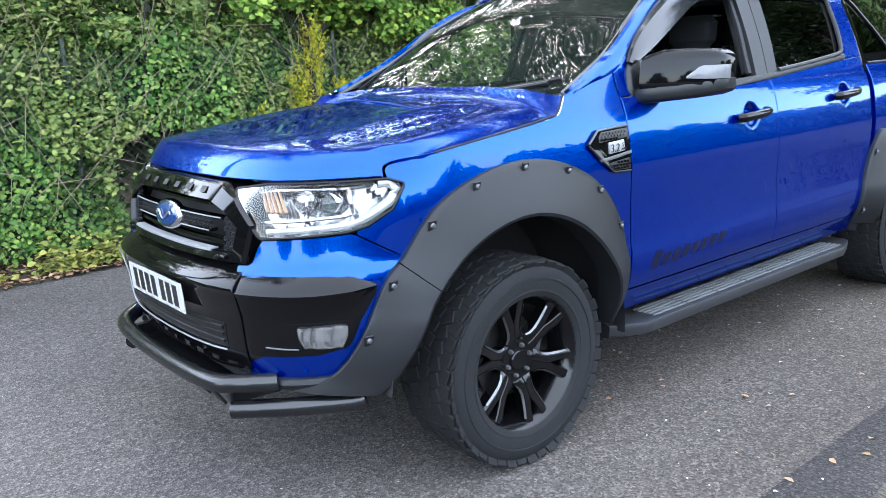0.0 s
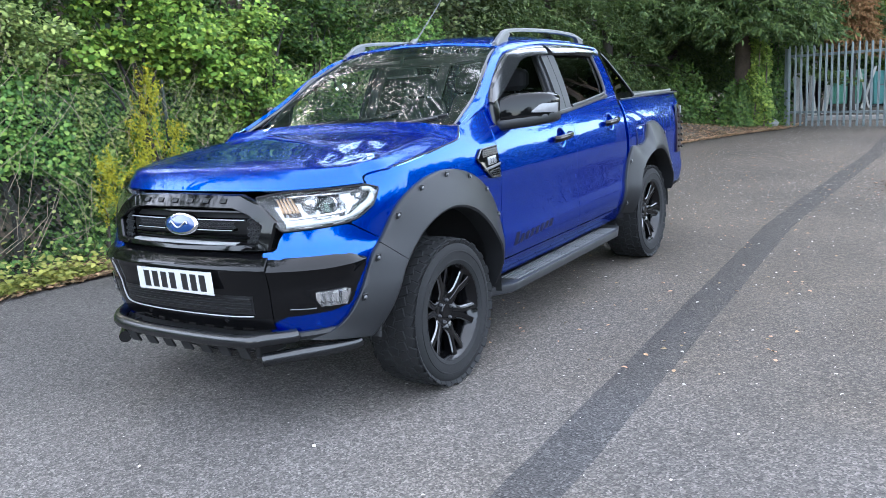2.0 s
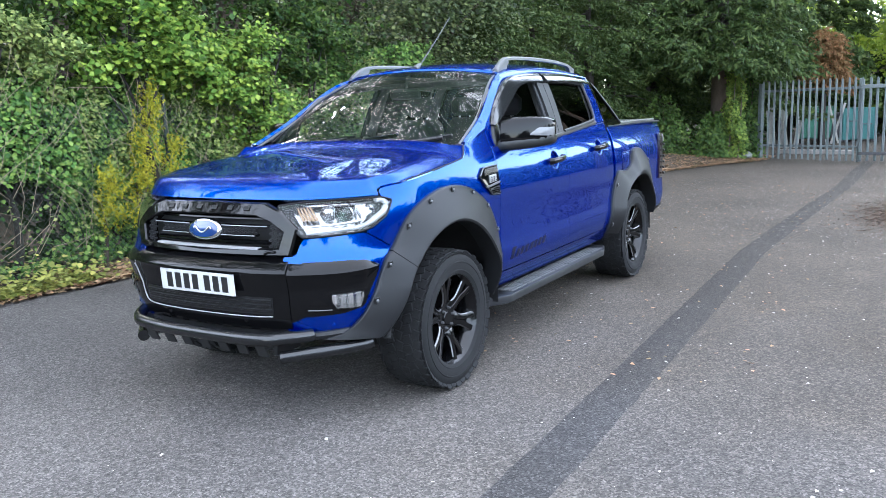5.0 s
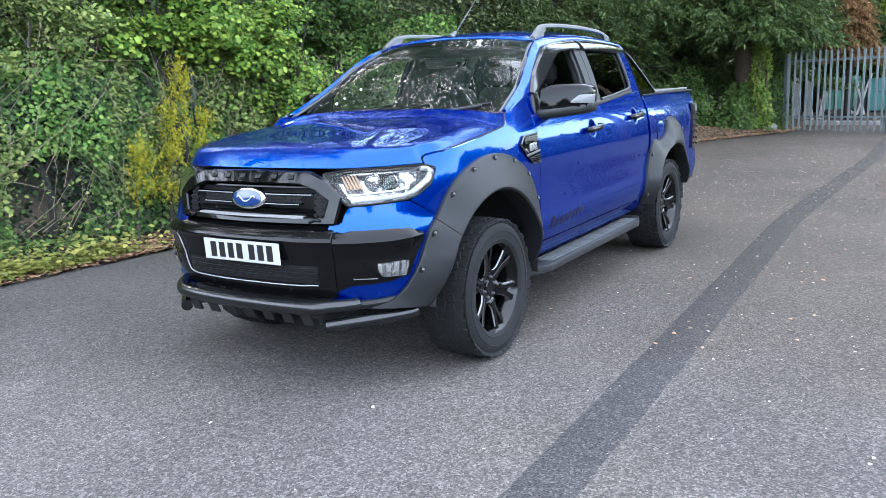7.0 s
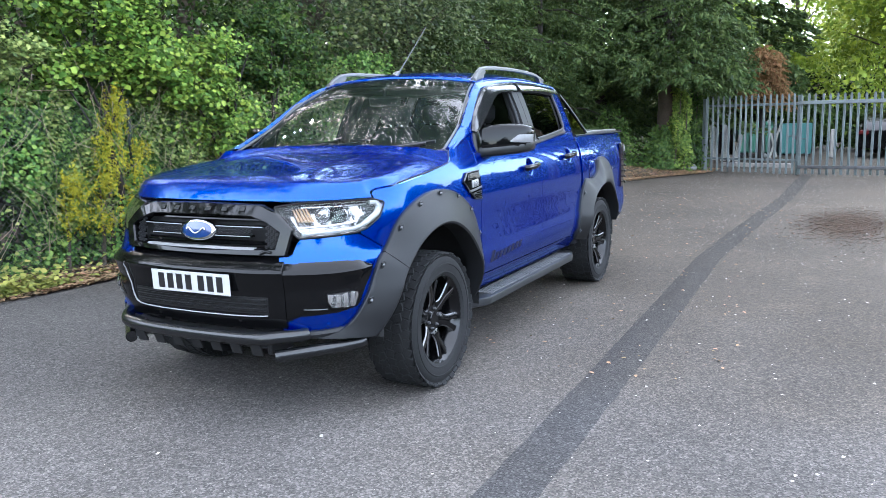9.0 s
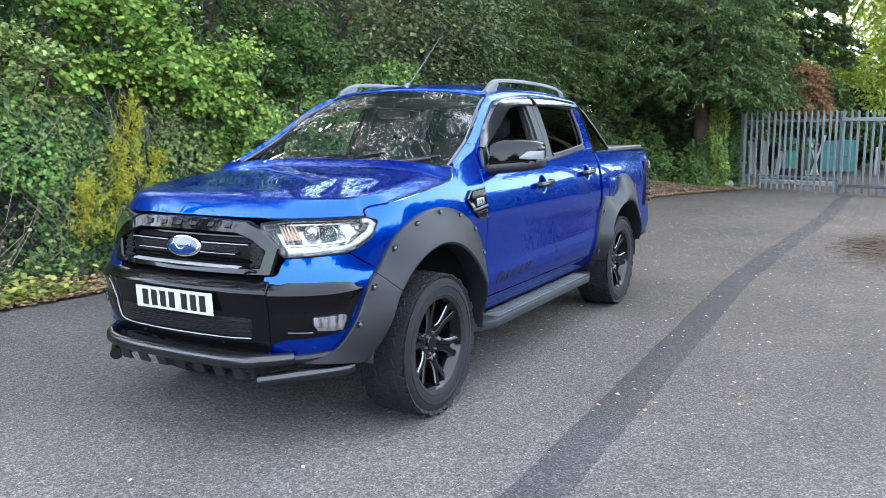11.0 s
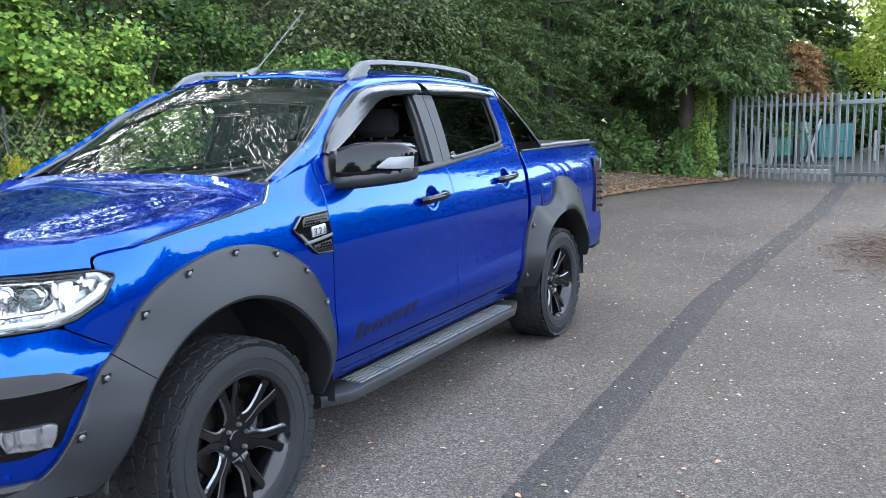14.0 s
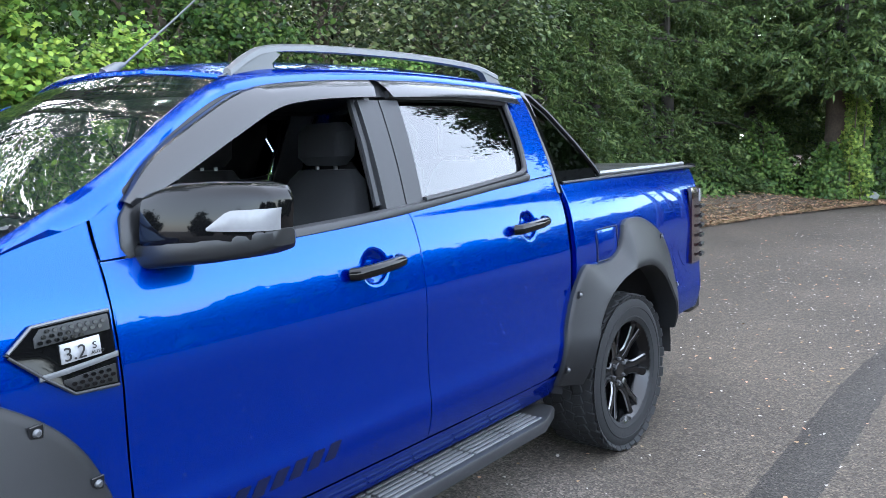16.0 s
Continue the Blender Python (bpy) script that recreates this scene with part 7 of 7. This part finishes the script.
for k, (x, y) in enumerate(((29, -9.6), (35, -12.3), (37, -9.5))):
    tree((x, y, 0), 16 + k % 2, (3.9, 3.6), 5.4, 11000, M_SHADELEAF, 0.32, 330 + k, "dark green tree across the yard", group="trees across the yard", clumps=80, airy=0)
tree((24, -7.2, 0), 17, (3.3, 3.0), 8.0, 12000, M_SHADELEAF, 0.2, 156, "dark green tree across the yard", group="trees across the yard", clumps=110, airy=0)


# ---- palisade fence, gate, bins and car beyond ----
FENCE = [Vector((17.55, 0.42, 0)), Vector((16.55, -1.80, 0)), Vector((16.2, -4.3, 0))]  # left end, gate post, past the gate


def pale_mesh(h):
    """A W-section steel pale with a pointed, splayed head."""
    s = Shape()
    rows = []
    prof = [(-0.029, 0.0), (-0.0145, 0.011), (0.0, 0.0), (0.0145, 0.011), (0.029, 0.0)]
    for z in (0.05, h - 0.12):
        rows.append([(a, b, z) for a, b in prof])
    rows.append([(a * 1.0, b, h - 0.04 + (0.0 if abs(a) > 0.02 else 0.0)) for a, b in prof])
    rows.append([(a * 0.35, b + 0.01, h) for a, b in prof])
    s.sheet(rows, 0.004, lip=0)
    return s


def palisade(name, label, start, end, count, h, rails, rail_y=0.03):
    root = thing(name, label, "fence")
    way = end - start
    gap = way.length / count
    root.matrix_basis = Matrix.Translation(start) @ Matrix.Rotation(math.atan2(way.y, way.x), 4, "Z")
    me = pale_mesh(h).make("pale", M_GALV, root)
    rng = random.Random(count)
    for k in range(count):
        o = me if k == 0 else new("pale", me.data)
        o.parent = root
        o.matrix_basis = pose((k + 0.35) * gap, 0, rng.uniform(-0.015, 0.01), 0, rng.uniform(-0.5, 0.5), 180)
    for z, hh, mat in rails:
        outwards(Shape().box((way.length / 2, rail_y, z), (way.length - 0.04, 0.04, hh), 0.006).make("rail", mat, root))
    return root


p1 = palisade("palisade_fence", "grey galvanised palisade fence with pointed pales", FENCE[0], FENCE[1], 16, 1.90, ((0.36, 0.05, M_GALV), (1.66, 0.06, M_GALV)))
outwards(Shape().box((-0.06, 0.08, 0.92), (0.10, 0.09, 1.84), 0.01).make("post", M_GALV, p1))
outwards(Shape().box(((FENCE[1] - FENCE[0]).length - 0.03, 0.06, 0.94), (0.05, 0.05, 1.84), 0.008).make("post", M_GALV, p1))
p2 = palisade("palisade_gate", "grey steel palisade gate with a dark bottom rail", FENCE[1], FENCE[2], 17, 1.88, ((0.22, 0.07, M_STEELDK), (1.68, 0.08, M_GALV)), rail_y=-0.03)
outwards(Shape().box((0.05, 0.05, 0.94), (0.045, 0.045, 1.80), 0.008).make("stile", M_GALV, p2))


def wheeled_bin(at, turn, mat, label, size=1.0):
    root = thing("wheeled_bin", label, "bin", "wheeled bins")
    root.matrix_basis = pose(*at, 0, 0, turn) @ Matrix.Scale(size, 4)
    rows = []
    for z, a, b in ((0.18, 0.50, 0.40), (0.22, 0.54, 0.44), (0.9, 0.60, 0.50), (1.10, 0.62, 0.52), (1.12, 0.66, 0.56), (1.17, 0.66, 0.56)):
        rows.append([(x * a, y * b, z) for x, y in ((-1, -0.92), (-0.92, -1), (0.92, -1), (1, -0.92), (1, 0.92), (0.92, 1), (-0.92, 1), (-1, 0.92))])
    outwards(loft(rows).make("body", mat, root))
    rows = []
    for y, z in ((-0.56, 1.18), (-0.45, 1.27), (0, 1.36), (0.45, 1.30), (0.56, 1.2)):
        rows.append([(x, y, z) for x in (-0.66, -0.6, 0, 0.6, 0.66)])
    outwards(Shape().sheet(rows, 0.03, lip=0.004).make("lid", mat, root))
    for x in (-0.45, -0.15, 0.15, 0.45):
        outwards(Shape().box((x, -0.5, 0.65), (0.05, 0.06, 0.8), 0.01).make("rib", mat, root))
    outwards(Shape().tube([(-0.55, -0.60, 1.02), (0.55, -0.60, 1.02)], 0.02, 8).make("handle", M_STEELDK, root))
    for x in (-0.45, 0.45):
        for y in (-0.35, 0.35):
            outwards(Shape().lathe([(0, -0.025), (0.09, -0.025), (0.10, -0.01), (0.10, 0.01), (0.09, 0.025), (0, 0.025)], 16, Matrix.Translation((x, y, 0.10))).make("castor", M_TYRE, root))


wheeled_bin((25.1, 0.05, 0), -80, M_GREEN, "light green plastic wheeled bin behind the fence", 0.86)
wheeled_bin((26.3, -0.55, 0), -84, M_STEELDK, "dark grey wheeled bin between green ones", 0.7)


def steel_locker(at, turn):
    """A teal steel store box: two doors with ribs, latch bars and hasp."""
    root = thing("steel_locker", "teal painted steel storage box with latched doors", "storage box")
    root.matrix_basis = pose(*at, 0, 0, turn)
    outwards(Shape().box((0, 0.3, 0.57), (1.0, 0.6, 1.02), 0.012).make("body", M_TEAL, root))
    for x in (-0.245, 0.245):
        door = outwards(Shape().box((x, -0.012, 0.57), (0.475, 0.025, 0.97), 0.006).make("door", M_TEAL, root))
        for dx in (-0.13, 0.0, 0.13):
            outwards(Shape().box((x + dx, -0.028, 0.57), (0.03, 0.012, 0.88), 0.004).make("rib", M_TEAL, door))
    for z, x in ((0.66, -0.12), (0.56, 0.16)):
        outwards(Shape().tube([(x - 0.2, -0.05, z), (x + 0.2, -0.05, z)], 0.014, 8).make("latch_bar", M_STEELDK, root))
    outwards(Shape().box((0.0, -0.05, 0.61), (0.07, 0.03, 0.12), 0.008).make("hasp", M_STEELDK, root))
    for x in (-0.42, 0.42):
        outwards(Shape().box((x, 0.3, 0.03), (0.08, 0.5, 0.06), 0.005).make("foot", M_STEELDK, root))


steel_locker((25.75, -1.22, 0), -76)


def leaning_board(at, turn, tilt, w, h):
    root = thing("board", "weathered pale timber board leaning behind the fence", "board", "leaning boards")
    root.matrix_basis = pose(*at, 0, tilt, turn)
    outwards(Shape().box((0, 0, h / 2), (w, 0.025, h), 0.004).make("plank", M_BOARD, root))


for k, (x, y, tilt, w, h) in enumerate(((22.2, 0.86, -4, 0.22, 1.65), (22.3, 0.62, 5, 0.16, 1.6), (22.1, 0.42, -9, 0.10, 1.35), (22.4, 0.24, 8, 0.14, 1.2), (24.6, -0.52, 16, 0.07, 1.3), (24.7, -0.72, -14, 0.06, 1.25))):
    leaning_board((x, y, 0.0), -78, tilt, w, h)
for k in range(2):  # low concrete kerb along the far side of the gate
    e = thing("kerb_stone", "grey concrete kerb stone lying beyond the fence", "kerb", "kerb stones")
    e.matrix_basis = pose(19.75 - 0.25 * k, -0.12 - 0.95 * k, 0, 0, 0, -108 + 4 * k)
    outwards(Shape().box((0, 0, 0.06), (0.93, 0.14, 0.12), 0.015).make("stone", M_CONC, e))


def parked_car(at, turn):
    root = thing("parked_car", "dark hatchback car parked beyond the palisade fence", "car")
    root.matrix_basis = pose(*at, 0, 0, turn)
    prof = [(-2.0, 0.35, 0.55), (-1.95, 0.30, 0.75), (-1.2, 0.28, 0.92), (-0.6, 0.28, 1.38), (0.6, 0.28, 1.45), (1.5, 0.28, 1.25), (1.95, 0.30, 0.85), (2.0, 0.35, 0.6)]
    rows = []
    for x, lo, hi in prof:
        w = 0.84 if abs(x) < 1.9 else 0.72
        rows.append([(x, -w, lo), (x, -w - 0.02, (lo + min(hi, 0.95)) / 2), (x, -w, min(hi, 0.95)), (x, -w * 0.78, hi), (x, w * 0.78, hi), (x, w, min(hi, 0.95)), (x, w + 0.02, (lo + min(hi, 0.95)) / 2), (x, w, lo)])
    outwards(loft(rows).make("body", M_GLOSS, root))
    for x in (-1.25, 1.3):
        for y in (-0.8, 0.8):
            wh = outwards(Shape().lathe([(0, -0.09), (0.2, -0.1), (0.30, -0.09), (0.31, 0), (0.30, 0.09), (0, 0.09)], 24, Matrix.Translation((x, y, 0.31))).make("wheel", M_TYRE, root))
    for y in (-0.6, 0.6):
        outwards(Shape().box((2.0, y, 0.8), (0.05, 0.3, 0.16), 0.02).make("tail_light", M_CARRED, root))


parked_car((26.0, -4.2, 0), 168)
# pale post and a crumpled bag
e = thing("bollard", "pale weathered bollard behind the gate", "bollard", at=(24.6, -2.35, 0))
outwards(Shape().box((0, 0, 0.45), (0.13, 0.13, 0.9), 0.03).make("shaft", M_CONC, e))


def bag(at):
    rng = np.random.default_rng(3)
    s = Shape()
    rows = []
    for i in range(8):
        t = i / 7
        r = 0.16 * math.sin(math.pi * (0.12 + 0.8 * t))
        rows.append([(math.cos(k * math.tau / 12) * r * 1.4 * (1 + rng.normal(0, 0.1)), math.sin(k * math.tau / 12) * r * (1 + rng.normal(0, 0.1)), 0.2 * t + rng.normal(0, 0.008)) for k in range(12)])
    ob = outwards(loft(rows).make("litter_bag", M_BAG))
    ob.location = at
    tagged(ob, "crumpled grey-white plastic bag lying by the fence", "bag")


bag((17.35, 0.72, 0.03))
bag((23.8, -0.36, 0.0))
